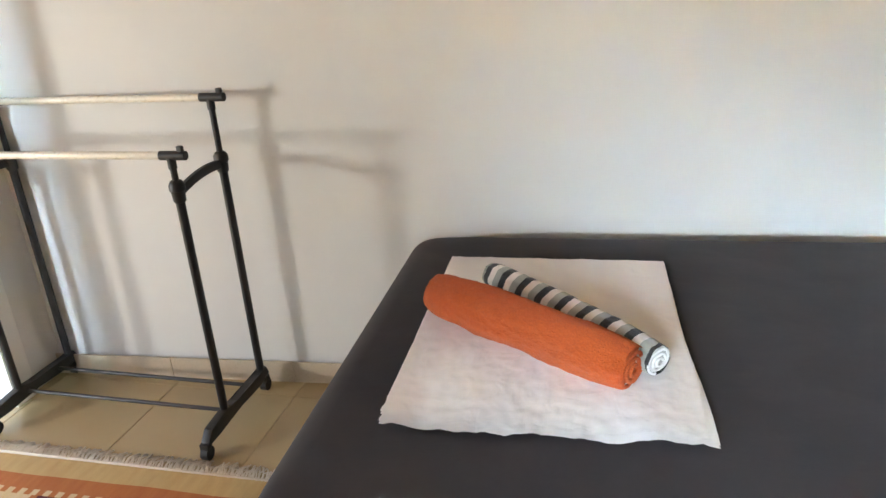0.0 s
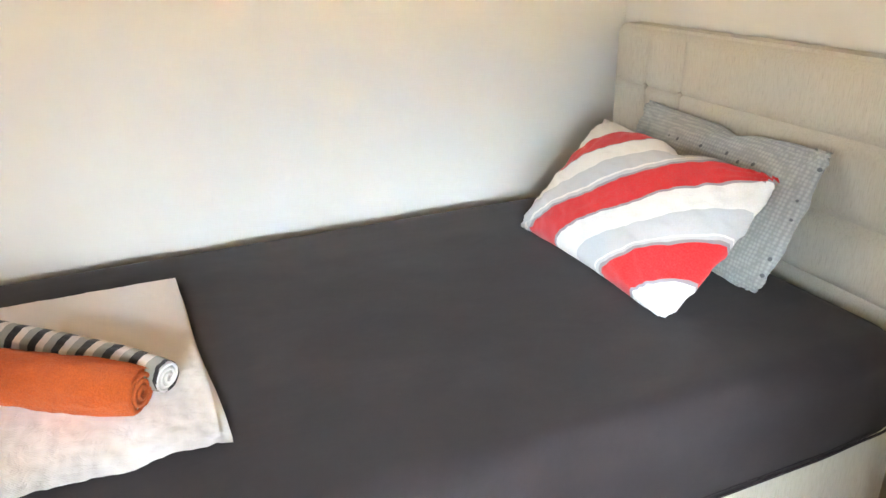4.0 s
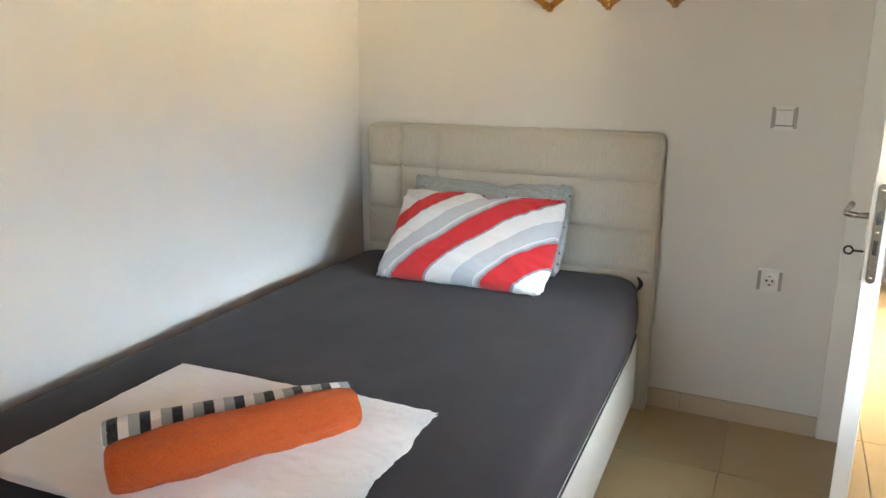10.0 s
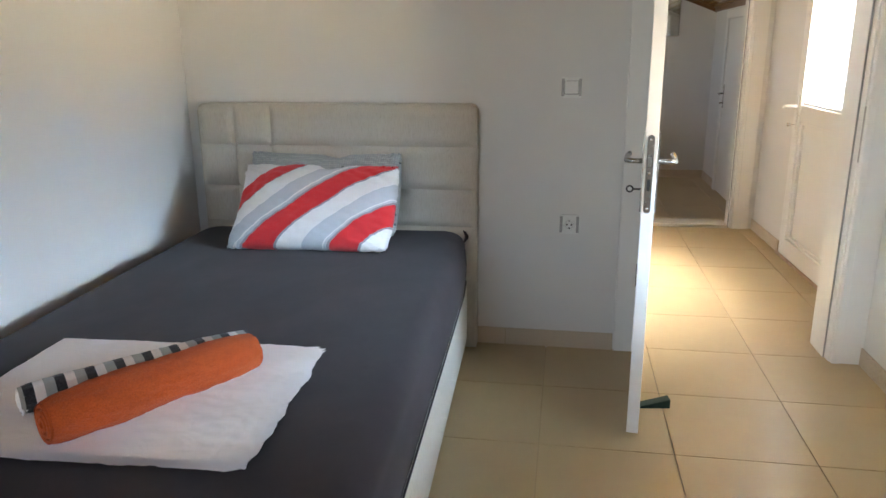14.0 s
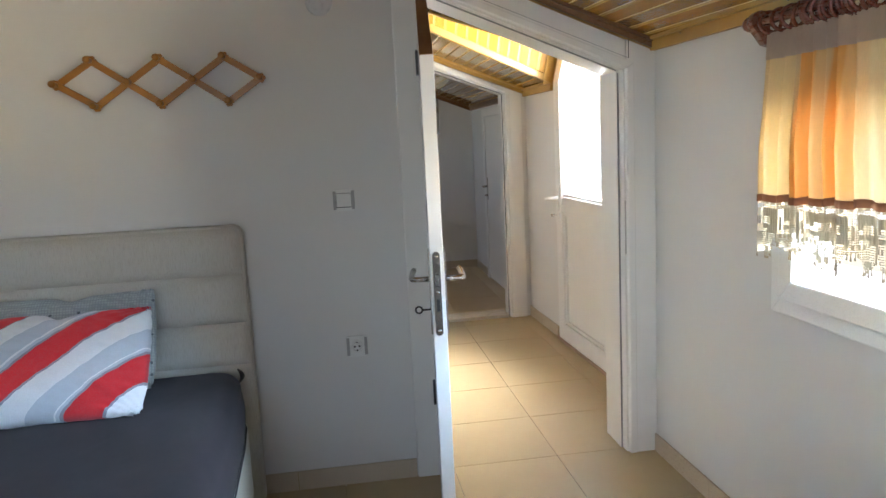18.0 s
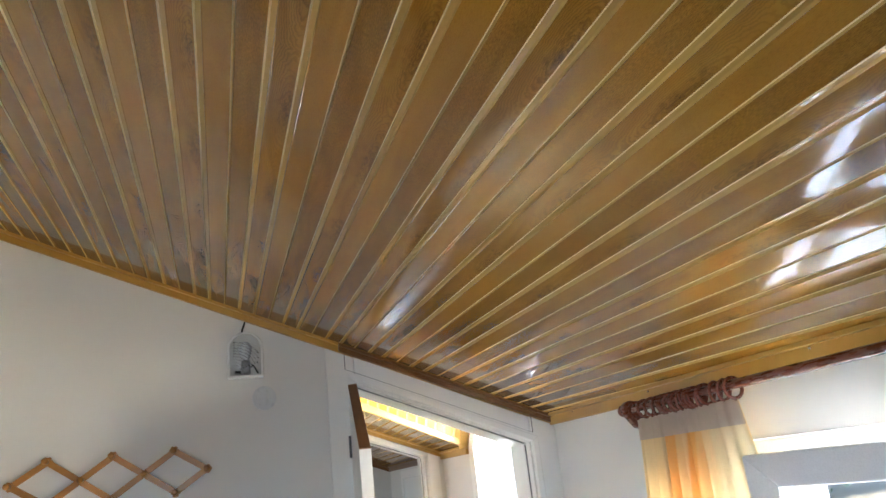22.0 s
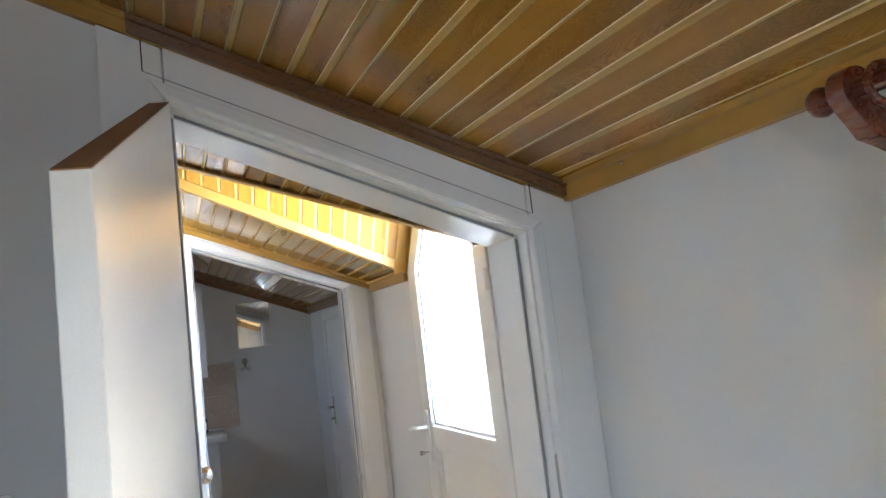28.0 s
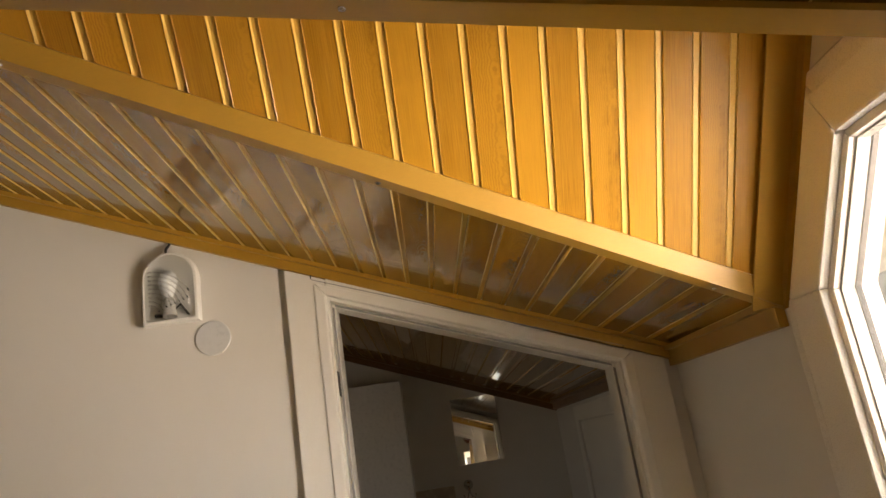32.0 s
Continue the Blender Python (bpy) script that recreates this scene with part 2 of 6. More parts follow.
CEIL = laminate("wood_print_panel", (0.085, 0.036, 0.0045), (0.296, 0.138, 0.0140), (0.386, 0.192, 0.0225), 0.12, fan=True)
CEIL_BATH = laminate("wood_print_bath", (0.085, 0.036, 0.0045), (0.296, 0.138, 0.0140), (0.386, 0.192, 0.0225), 0.12)
# pale colour for the groove's north lip, a highlight painted in
GROOVE_LIP_GLINT = surface("panel_groove_lip_glint", (0.84, 0.62, 0.25), (0.90, 0.68, 0.29), 6, 0.14, 300, 0.0, spread=0.04, stretch=(0.2, 1, 1), coat=0.5)
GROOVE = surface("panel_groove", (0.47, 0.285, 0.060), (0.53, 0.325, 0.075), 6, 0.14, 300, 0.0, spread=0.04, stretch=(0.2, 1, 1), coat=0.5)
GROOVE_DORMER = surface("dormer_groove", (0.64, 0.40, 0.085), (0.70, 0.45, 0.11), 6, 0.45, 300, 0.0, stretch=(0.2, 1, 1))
TRIM = surface("amber_trim", (0.39, 0.215, 0.030), (0.46, 0.26, 0.040), 3, 0.42, 300, 0.01, stretch=(1, 0.3, 1), coat=0.05)
TRIM_DARK = surface("cocoa_trim", (0.135, 0.060, 0.018), (0.165, 0.076, 0.024), 2, 0.3, 300, 0.01, stretch=(1, 0.3, 1), coat=0.35)
TILE = surface("beige_tile", (0.42, 0.312, 0.160), (0.47, 0.362, 0.195), 2.2, 0.36, 220, 0.02, spread=0.06, vary=0.07, coat=0.08)
GROUT = surface("grout", (0.36, 0.270, 0.145), (0.41, 0.315, 0.175), 12, 0.9, 200, 0.3)
SKIRT = surface("skirting_tile", (0.50, 0.41, 0.30), (0.57, 0.48, 0.36), 3, 0.3, 220, 0.05, vary=0.06)
WHITE = surface("white_door_paint", (0.78, 0.77, 0.73), (0.83, 0.82, 0.79), 1.5, 0.34, 420, 0.012, spread=0.05, coat=0.1)
PVC = surface("white_pvc", (0.80, 0.80, 0.78), (0.84, 0.84, 0.82), 1.5, 0.28, 420, 0.0, spread=0.05)
RAW = surface("sawn_door_edge", (0.24, 0.12, 0.05), (0.33, 0.18, 0.08), 9, 0.75, 120, 0.4, stretch=(0.3, 4, 1))
BLACK_GAP = surface("dark_seal", (0.012, 0.012, 0.012), (0.02, 0.02, 0.02), 8, 0.7, 80, 0.1)
SEAL = surface("grey_rubber_seal", (0.26, 0.26, 0.26), (0.33, 0.33, 0.33), 8, 0.6, 120, 0.05)
CHROME = surface("satin_nickel", (0.55, 0.54, 0.52), (0.62, 0.61, 0.59), 4, 0.24, 150, 0.03, metal=1.0)
LOCK_STEEL = surface("dull_lock_steel", (0.19, 0.19, 0.187), (0.24, 0.238, 0.235), 7, 0.24, 120, 0.05, metal=1.0)
DARK_METAL = surface("blackened_steel", (0.035, 0.033, 0.034), (0.06, 0.056, 0.055), 9, 0.35, 120, 0.06, metal=0.8)
BRASS = surface("worn_brass", (0.42, 0.27, 0.12), (0.5, 0.33, 0.16), 6, 0.3, 100, 0.05, metal=1.0)
LINEN = surface("white_cotton", (0.82, 0.80, 0.79), (0.88, 0.86, 0.85), 5, 0.9, 300, 0.35, depth=0.001, sheen=0.05)
BLACK = surface("black_steel", (0.010, 0.010, 0.011), (0.018, 0.018, 0.019), 6, 0.36, 90, 0.06)
BLACK_PLASTIC = surface("black_plastic", (0.012, 0.012, 0.012), (0.02, 0.02, 0.02), 6, 0.5, 160, 0.15)
CREAM_TUBE = surface("cream_enamel", (0.78, 0.72, 0.60), (0.84, 0.78, 0.67), 4, 0.3, 80, 0.03)
PINE = surface("varnished_beech", (0.30, 0.128, 0.010), (0.39, 0.172, 0.016), 4, 0.4, 60, 0.12, stretch=(1, 1, 6), coat=0.1)
CHERRY = surface("cherry_stained_wood", (0.105, 0.022, 0.009), (0.17, 0.042, 0.016), 7, 0.28, 70, 0.08, stretch=(0.3, 2, 2), coat=0.4)
SWITCH = surface("switch_plastic", (0.78, 0.78, 0.75), (0.82, 0.82, 0.80), 3, 0.22, 90, 0.02)
SWITCH_RIM = surface("switch_rim", (0.33, 0.325, 0.315), (0.38, 0.375, 0.365), 5, 0.3, 90, 0.03)
GREEN_RUBBER = surface("dark_green_rubber", (0.01, 0.035, 0.025), (0.016, 0.05, 0.035), 8, 0.55, 120, 0.2)
SOFA_PURPLE = surface("aubergine_cloth", (0.045, 0.006, 0.03), (0.07, 0.012, 0.05), 8, 0.85, 250, 0.4, sheen=0.4)
STONE = surface("threshold_marble", (0.62, 0.56, 0.46), (0.72, 0.67, 0.58), 6, 0.25, 260, 0.04)
SILL = surface("pink_stone_sill", (0.40, 0.27, 0.19), (0.48, 0.33, 0.24), 9, 0.4, 240, 0.05)
CERAMIC = surface("white_ceramic", (0.80, 0.80, 0.79), (0.84, 0.84, 0.83), 2, 0.1, 60, 0.01, coat=0.4)
BACKSPLASH = surface("taupe_tile", (0.40, 0.325, 0.235), (0.47, 0.385, 0.285), 3, 0.25, 40, 0.03)
CABINET = surface("white_cabinet_foil", (0.72, 0.72, 0.71), (0.77, 0.77, 0.76), 2, 0.3, 60, 0.02)
SLATE = surface("grey_post_paint", (0.070, 0.084, 0.095), (0.120, 0.140, 0.156), 9, 0.6, 60, 0.15, stretch=(1, 1, 0.25))
SOFFIT = surface("pale_soffit_board", (0.62, 0.57, 0.49), (0.70, 0.66, 0.59), 4, 0.5, 60, 0.15, stretch=(0.4, 3, 3), vary=0.1)
CONCRETE = surface("pale_concrete", (0.50, 0.48, 0.44), (0.62, 0.60, 0.55), 1.2, 0.85, 40, 0.4, depth=0.006)
RENDER = surface("white_render", (0.72, 0.71, 0.68), (0.80, 0.79, 0.76), 2, 0.8, 90, 0.3)
EARTH = surface("dry_earth", (0.22, 0.17, 0.10), (0.32, 0.26, 0.16), 0.8, 0.95, 12, 0.6, depth=0.02)
ROOF = surface("roof_tile", (0.30, 0.12, 0.06), (0.42, 0.19, 0.10), 3, 0.8, 30, 0.5, depth=0.01)


def jersey():
    """Charcoal stretch sheet: washed-out patches, faint creases and a fine knit."""
    m, nt, p = nodes_of("charcoal_jersey")
    vec = coords(nt)
    patch = noise_tex(nt, coords(nt, (1.0, 1.3, 1.0)), 3.2, 6, 0.62, 0.4)
    cloud = noise_tex(nt, vec, 11.0, 4, 0.6)
    knit = noise_tex(nt, vec, 480.0, 2)
    crease = noise_tex(nt, coords(nt, (0.8, 1.5, 1.0)), 7.0, 3, 0.6, 0.8)
    col = ramp(nt, patch, ((0.32, (0.0145, 0.0086, 0.0100)), (0.52, (0.0206, 0.0127, 0.0145)), (0.72, (0.0326, 0.0209, 0.0232))))
    col = mix(nt, ramp(nt, cloud, ((0.45, (0, 0, 0)), (0.75, (0.35, 0.35, 0.35)))), col, (0.0334, 0.0222, 0.0249))
    col = mix(nt, ramp(nt, knit, ((0.4, (0.18, 0.18, 0.18)), (0.6, (0, 0, 0)))), col, (0.012, 0.010, 0.012))
    link(nt, col, p.inputs["Base Color"])
    p.inputs["Roughness"].default_value = 0.88
    p.inputs["Sheen Weight"].default_value = 0.06
    bump(nt, p, calc(nt, "ADD", calc(nt, "MULTIPLY", knit, 0.12), crease), 0.14, 0.006)
    return m


def waffle():
    """White towelling with a small waffle weave, soft crumples and faint grey folds."""
    m, nt, p = nodes_of("white_waffle_cotton")
    vec = coords(nt, (1, 1, 1), (0, 0, radians(3)))
    sep = nt.nodes.new("ShaderNodeSeparateXYZ")
    link(nt, vec, sep.inputs["Vector"])
    rows = calc(nt, "MULTIPLY", calc(nt, "SINE", calc(nt, "MULTIPLY", sep.outputs["X"], 1300.0)), calc(nt, "SINE", calc(nt, "MULTIPLY", sep.outputs["Y"], 1300.0)))
    crumple = noise_tex(nt, vec, 22.0, 5, 0.65, 0.8)
    soft = noise_tex(nt, vec, 4.0, 4)
    col = ramp(nt, soft, ((0.3, (0.89, 0.845, 0.825)), (0.7, (0.93, 0.89, 0.875))))
    col = mix(nt, ramp(nt, crumple, ((0.60, (0, 0, 0)), (0.75, (0.12, 0.12, 0.12)))), col, (0.76, 0.73, 0.75))
    link(nt, col, p.inputs["Base Color"])
    p.inputs["Roughness"].default_value = 0.92
    bump(nt, p, calc(nt, "ADD", calc(nt, "MULTIPLY", rows, 0.04), calc(nt, "MULTIPLY", crumple, 1.0)), 0.55, 0.006)
    return m


def upholstery():
    """Cream boucle weave with fine vertical slubs."""
    m, nt, p = nodes_of("cream_upholstery")
    slub = noise_tex(nt, coords(nt, (1, 1, 0.09)), 380.0, 3, 0.7)
    soft = noise_tex(nt, coords(nt), 3.0, 4)
    col = ramp(nt, slub, ((0.28, (0.43, 0.39, 0.32)), (0.46, (0.54, 0.50, 0.425)), (0.7, (0.59, 0.555, 0.485))))
    link(nt, mix(nt, ramp(nt, soft, ((0.35, (0, 0, 0)), (0.75, (0.3, 0.3, 0.3)))), col, (0.53, 0.485, 0.40)), p.inputs["Base Color"])
    p.inputs["Roughness"].default_value = 0.9
    p.inputs["Sheen Weight"].default_value = 0.2
    bump(nt, p, slub, 0.35, 0.002)
    return m


def terry(name, c1, c2):
    m, nt, p = nodes_of(name)
    vec = coords(nt)
    loops = noise_tex(nt, vec, 330.0, 2, 0.7)
    pile = noise_tex(nt, vec, 46.0, 5, 0.75)
    col = ramp(nt, loops, ((0.3, c1), (0.65, c2)))
    col = mix(nt, ramp(nt, pile, ((0.5, (0, 0, 0)), (0.75, (0.35, 0.35, 0.35)))), col, tuple(0.6 * v for v in c1))
    link(nt, col, p.inputs["Base Color"])
    p.inputs["Roughness"].default_value = 0.95
    p.inputs["Sheen Weight"].default_value = 0.05
    bump(nt, p, calc(nt, "ADD", loops, calc(nt, "MULTIPLY", pile, 0.9)), 0.7, 0.006)
    return m


def bands(name, axis_turn, stops, period=None, rough=0.9, weave=260.0):
    """Woven stripes across the local x, after a turn about z; stops in metres from the local origin, or repeating."""
    m, nt, p = nodes_of(name)
    vec = coords(nt, (1, 1, 1), (0, 0, radians(axis_turn)))
    sep = nt.nodes.new("ShaderNodeSeparateXYZ")
    link(nt, vec, sep.inputs["Vector"])
    lo, hi = stops[0][0], stops[-1][0]
    x = sep.outputs["X"]
    if period:
        x = calc(nt, "FRACT", calc(nt, "DIVIDE", x, period))
        lo, hi = 0.0, 1.0
    fac = calc(nt, "DIVIDE", calc(nt, "SUBTRACT", x, lo), hi - lo)
    col = ramp(nt, fac, [((s - lo) / (hi - lo), c) for s, c in stops], "CONSTANT")
    cloth = noise_tex(nt, coords(nt), weave, 2)
    soft = noise_tex(nt, coords(nt), 14.0, 4)
    link(nt, mix(nt, ramp(nt, cloth, ((0.3, (0.12, 0.12, 0.12)), (0.7, (0, 0, 0)))), col, (0.25, 0.24, 0.24)), p.inputs["Base Color"])
    p.inputs["Roughness"].default_value = rough
    p.inputs["Sheen Weight"].default_value = 0.15
    bump(nt, p, calc(nt, "ADD", calc(nt, "MULTIPLY", cloth, 0.3), soft), 0.3, 0.003)
    return m


def dotted():
    """Grey cotton with a small honeycomb weave and darker dots."""
    m, nt, p = nodes_of("grey_dotted_cotton")
    vec = coords(nt)
    cells = nt.nodes.new("ShaderNodeTexVoronoi")
    cells.inputs["Scale"].default_value, cells.inputs["Randomness"].default_value = 105.0, 0.15
    link(nt, vec, cells.inputs["Vector"])
    dots = nt.nodes.new("ShaderNodeTexVoronoi")
    dots.inputs["Scale"].default_value, dots.inputs["Randomness"].default_value = 22.0, 0.35
    link(nt, vec, dots.inputs["Vector"])
    col = ramp(nt, cells.outputs["Distance"], ((0.25, (0.45, 0.47, 0.465)), (0.6, (0.33, 0.35, 0.35))))
    col = mix(nt, ramp(nt, dots.outputs["Distance"], ((0.11, (1, 1, 1)), (0.13, (0, 0, 0)))), col, (0.14, 0.15, 0.165))
    link(nt, col, p.inputs["Base Color"])
    p.inputs["Roughness"].default_value = 0.9
    bump(nt, p, cells.outputs["Distance"], 0.3, 0.001)
    return m


def flowers():
    """Cotton print: pale pink ground, violet blooms and small grey-brown leaves."""
    m, nt, p = nodes_of("violet_flower_print")
    vec = coords(nt)
    warp = nt.nodes.new("ShaderNodeMix")
    warp.data_type = "VECTOR"
    warp.inputs["Factor"].default_value = 0.02
    n = nt.nodes.new("ShaderNodeTexNoise")
    n.inputs["Scale"].default_value = 60.0
    link(nt, vec, n.inputs["Vector"])
    link(nt, vec, warp.inputs["A"])
    link(nt, n.outputs["Color"], warp.inputs["B"])
    v2 = warp.outputs["Result"]

    def spots(scale, lo, hi):
        v = nt.nodes.new("ShaderNodeTexVoronoi")
        v.inputs["Scale"].default_value = scale
        link(nt, v2, v.inputs["Vector"])
        return ramp(nt, v.outputs["Distance"], ((lo, (1, 1, 1)), (hi, (0, 0, 0))))

    col = ramp(nt, noise_tex(nt, vec, 40, 3), ((0.35, (0.62, 0.46, 0.47)), (0.6, (0.72, 0.62, 0.60))))
    col = mix(nt, spots(95, 0.26, 0.36), col, (0.26, 0.20, 0.22))
    col = mix(nt, spots(52, 0.2, 0.32), col, (0.42, 0.28, 0.40))
    col = mix(nt, spots(23, 0.17, 0.27), col, (0.20, 0.08, 0.30))
    link(nt, col, p.inputs["Base Color"])
    p.inputs["Roughness"].default_value = 0.9
    bump(nt, p, noise_tex(nt, vec, 300, 2), 0.2, 0.001)
    return m


def sheer(name, c, through_share, stops=None):
    """Curtain voile: light passes; colour runs in broad woven stripes where given."""
    m, nt, p = nodes_of(name)
    nt.nodes.remove(p)
    out = nt.nodes["Material Output"]
    vec = coords(nt)
    if stops:
        sep = nt.nodes.new("ShaderNodeSeparateXYZ")
        link(nt, vec, sep.inputs["Vector"])
        lo, hi = stops[0][0], stops[-1][0]
        col = ramp(nt, calc(nt, "DIVIDE", calc(nt, "SUBTRACT", sep.outputs["X"], lo), hi - lo), [((s - lo) / (hi - lo), k) for s, k in stops], "EASE")
    else:
        col = ramp(nt, noise_tex(nt, vec, 9, 3), ((0.3, tuple(0.93 * v for v in c)), (0.7, c)))
    thread = noise_tex(nt, coords(nt, (1, 1, 0.1)), 500, 2)
    col = mix(nt, ramp(nt, thread, ((0.3, (0.15, 0.15, 0.15)), (0.7, (0, 0, 0)))), col, tuple(0.6 * v for v in c))
    d = nt.nodes.new("ShaderNodeBsdfDiffuse")
    t = nt.nodes.new("ShaderNodeBsdfTranslucent")
    link(nt, col, d.inputs["Color"])
    link(nt, col, t.inputs["Color"])
    s = nt.nodes.new("ShaderNodeMixShader")
    s.inputs["Fac"].default_value = through_share
    link(nt, d.outputs[0], s.inputs[1])
    link(nt, t.outputs[0], s.inputs[2])
    link(nt, s.outputs[0], out.inputs["Surface"])
    return m


def glass(name, tint=(1, 1, 1), rough=0.0):
    m, nt, p = nodes_of(name)
    p.inputs["Base Color"].default_value = (*tint, 1)
    p.inputs["Transmission Weight"].default_value = 1.0
    p.inputs["Roughness"].default_value = rough
    p.inputs["IOR"].default_value = 1.45
    if rough:
        bump(nt, p, noise_tex(nt, coords(nt), 60, 2), 0.15, 0.002)
    return m


def dusty_glass(name):
    """Clear glass under a thin uneven film of dust that catches the daylight."""
    m = glass(name)
    nt = m.node_tree
    p, out = nt.nodes["Principled BSDF"], nt.nodes["Material Output"]
    film = noise_tex(nt, coords(nt, (1, 1, 0.5)), 5.0, 5, 0.65)
    dust = nt.nodes.new("ShaderNodeBsdfTranslucent")
    dust.inputs["Color"].default_value = (0.80, 0.82, 0.84, 1)
    s = nt.nodes.new("ShaderNodeMixShader")
    link(nt, ramp(nt, film, ((0.3, (0.010, 0.010, 0.010)), (0.75, (0.030, 0.030, 0.030)))), s.inputs["Fac"])
    link(nt, p.outputs[0], s.inputs[1])
    link(nt, dust.outputs[0], s.inputs[2])
    link(nt, s.outputs[0], out.inputs["Surface"])
    return m


def mirror_mat():
    m, nt, p = nodes_of("mirror_silver")
    p.inputs["Base Color"].default_value = (0.86, 0.88, 0.87, 1)
    p.inputs["Metallic"].default_value, p.inputs["Roughness"].default_value = 1.0, 0.015
    return m


SHEET = jersey()
TOWEL = waffle()
UPHOLSTERY = upholstery()
TERRACOTTA = terry("terracotta_terry", (0.41, 0.061, 0.0065), (0.55, 0.092, 0.010))
FLOWERS = flowers()
DOTTED = dotted()
GLASS = glass("window_glass")
DOOR_GLASS = dusty_glass("dusty_door_glass")
LAMP_GLASS = glass("ribbed_lamp_glass", (0.86, 0.87, 0.85), 0.2)
LAMP_REFLECTOR = surface("lamp_reflector", (0.52, 0.52, 0.50), (0.62, 0.62, 0.60), 12, 0.4, 120, 0.05, metal=0.3)
MIRROR = mirror_mat()
FROST = surface("opal_plastic", (0.60, 0.62, 0.64), (0.66, 0.68, 0.70), 3, 0.3, 60, 0.02)
W_, R_, L_, G_ = (0.84, 0.83, 0.82), (0.70, 0.012, 0.018), (0.56, 0.585, 0.62), (0.33, 0.31, 0.34)
STRIPED = bands("diagonal_striped_cotton", 50, [
    (-0.45, W_), (-0.222, R_), (-0.158, G_), (-0.152, W_), (-0.092, L_), (-0.040, W_), (-0.034, L_), (-0.024, G_), (-0.015, R_), (0.058, G_), (0.066, W_),
    (0.130, L_), (0.180, W_), (0.183, L_), (0.192, G_), (0.199, R_), (0.272, G_), (0.278, W_), (0.45, W_)])
ROLL_STRIPE = bands("black_grey_white_stripe", 0, [
    (0.0, (0.010, 0.010, 0.013)), (0.33, (0.80, 0.73, 0.68)), (0.65, (0.35, 0.35, 0.32)), (1.0, (0.35, 0.35, 0.32))], period=0.0595)
CURTAIN = sheer("striped_voile", (0.82, 0.66, 0.42), 0.098, [
    (-0.33, (0.84, 0.70, 0.44)), (-0.10, (0.83, 0.67, 0.38)), (-0.078, (0.83, 0.60, 0.30)), (-0.024, (0.82, 0.52, 0.20)), (-0.016, (0.76, 0.38, 0.09)), (0.022, (0.76, 0.37, 0.085)), (0.028, (0.72, 0.52, 0.25)),
    (0.074, (0.73, 0.50, 0.22)), (0.080, (0.76, 0.39, 0.10)), (0.146, (0.74, 0.37, 0.095)), (0.152, (0.76, 0.57, 0.30)), (0.166, (0.82, 0.63, 0.31)), (0.36, (0.82, 0.63, 0.33))])
LACE = sheer("cream_crochet", (0.42, 0.36, 0.25), 0.08)
HEM = sheer("brown_ribbon", (0.23, 0.11, 0.06), 0.15)

# ---- mesh helpers ----


def box(bm, x0, x1, y0, y1, z0, z1, bevel=0.0, seg=2):
    vs = [bm.verts.new((x, y, z)) for x in (x0, x1) for y in (y0, y1) for z in (z0, z1)]
    fs = [bm.faces.new([vs[i] for i in f]) for f in ((0, 1, 3, 2), (4, 6, 7, 5), (0, 4, 5, 1), (2, 3, 7, 6), (0, 2, 6, 4), (1, 5, 7, 3))]
    if bevel:
        bmesh.ops.bevel(bm, geom=list({e for f in fs for e in f.edges}), offset=bevel, segments=seg, affect="EDGES", profile=0.6)


def prism(bm, pts, vec, bevel=0.0):
    """A flat outline pushed along vec."""
    vec = Vector(vec)
    a = [bm.verts.new(p) for p in pts]
    b = [bm.verts.new(Vector(p) + vec) for p in pts]
    fs = [bm.faces.new(a), bm.faces.new(b[::-1])]
    n = len(a)
    fs += [bm.faces.new((a[(i + 1) % n], a[i], b[i], b[(i + 1) % n])) for i in range(n)]
    if bevel:
        bmesh.ops.bevel(bm, geom=list({e for f in fs for e in f.edges}), offset=bevel, segments=2, affect="EDGES", profile=0.6)


def rod(bm, p0, p1, r0, r1=None, seg=14, caps=True):
    p0, p1 = Vector(p0), Vector(p1)
    r1 = r0 if r1 is None else r1
    q = (p1 - p0).to_track_quat("Z", "Y").to_matrix()
    rings = []
    for p, r in ((p0, r0), (p1, r1)):
        rings.append([bm.verts.new(p + q @ Vector((r * math.cos(k), r * math.sin(k), 0))) for k in (2 * math.pi * i / seg for i in range(seg))])
    for i in range(seg):
        bm.faces.new((rings[0][i], rings[0][(i + 1) % seg], rings[1][(i + 1) % seg], rings[1][i])).smooth = True
    if caps:
        bm.faces.new(rings[0][::-1])
        bm.faces.new(rings[1])


def lathe(bm, base, axis, profile, seg=20):
    """Turned shape: profile of (distance along axis, radius)."""
    q = Vector(axis).normalized().to_track_quat("Z", "Y").to_matrix()
    base = Vector(base)
    rings = []
    for d, r in profile:
        rings.append([bm.verts.new(base + q @ Vector((r * math.cos(k), r * math.sin(k), d))) for k in (2 * math.pi * i / seg for i in range(seg))])
    for a, b in zip(rings, rings[1:]):
        for i in range(seg):
            bm.faces.new((a[i], a[(i + 1) % seg], b[(i + 1) % seg], b[i])).smooth = True
    bm.faces.new(rings[0][::-1])
    bm.faces.new(rings[-1])


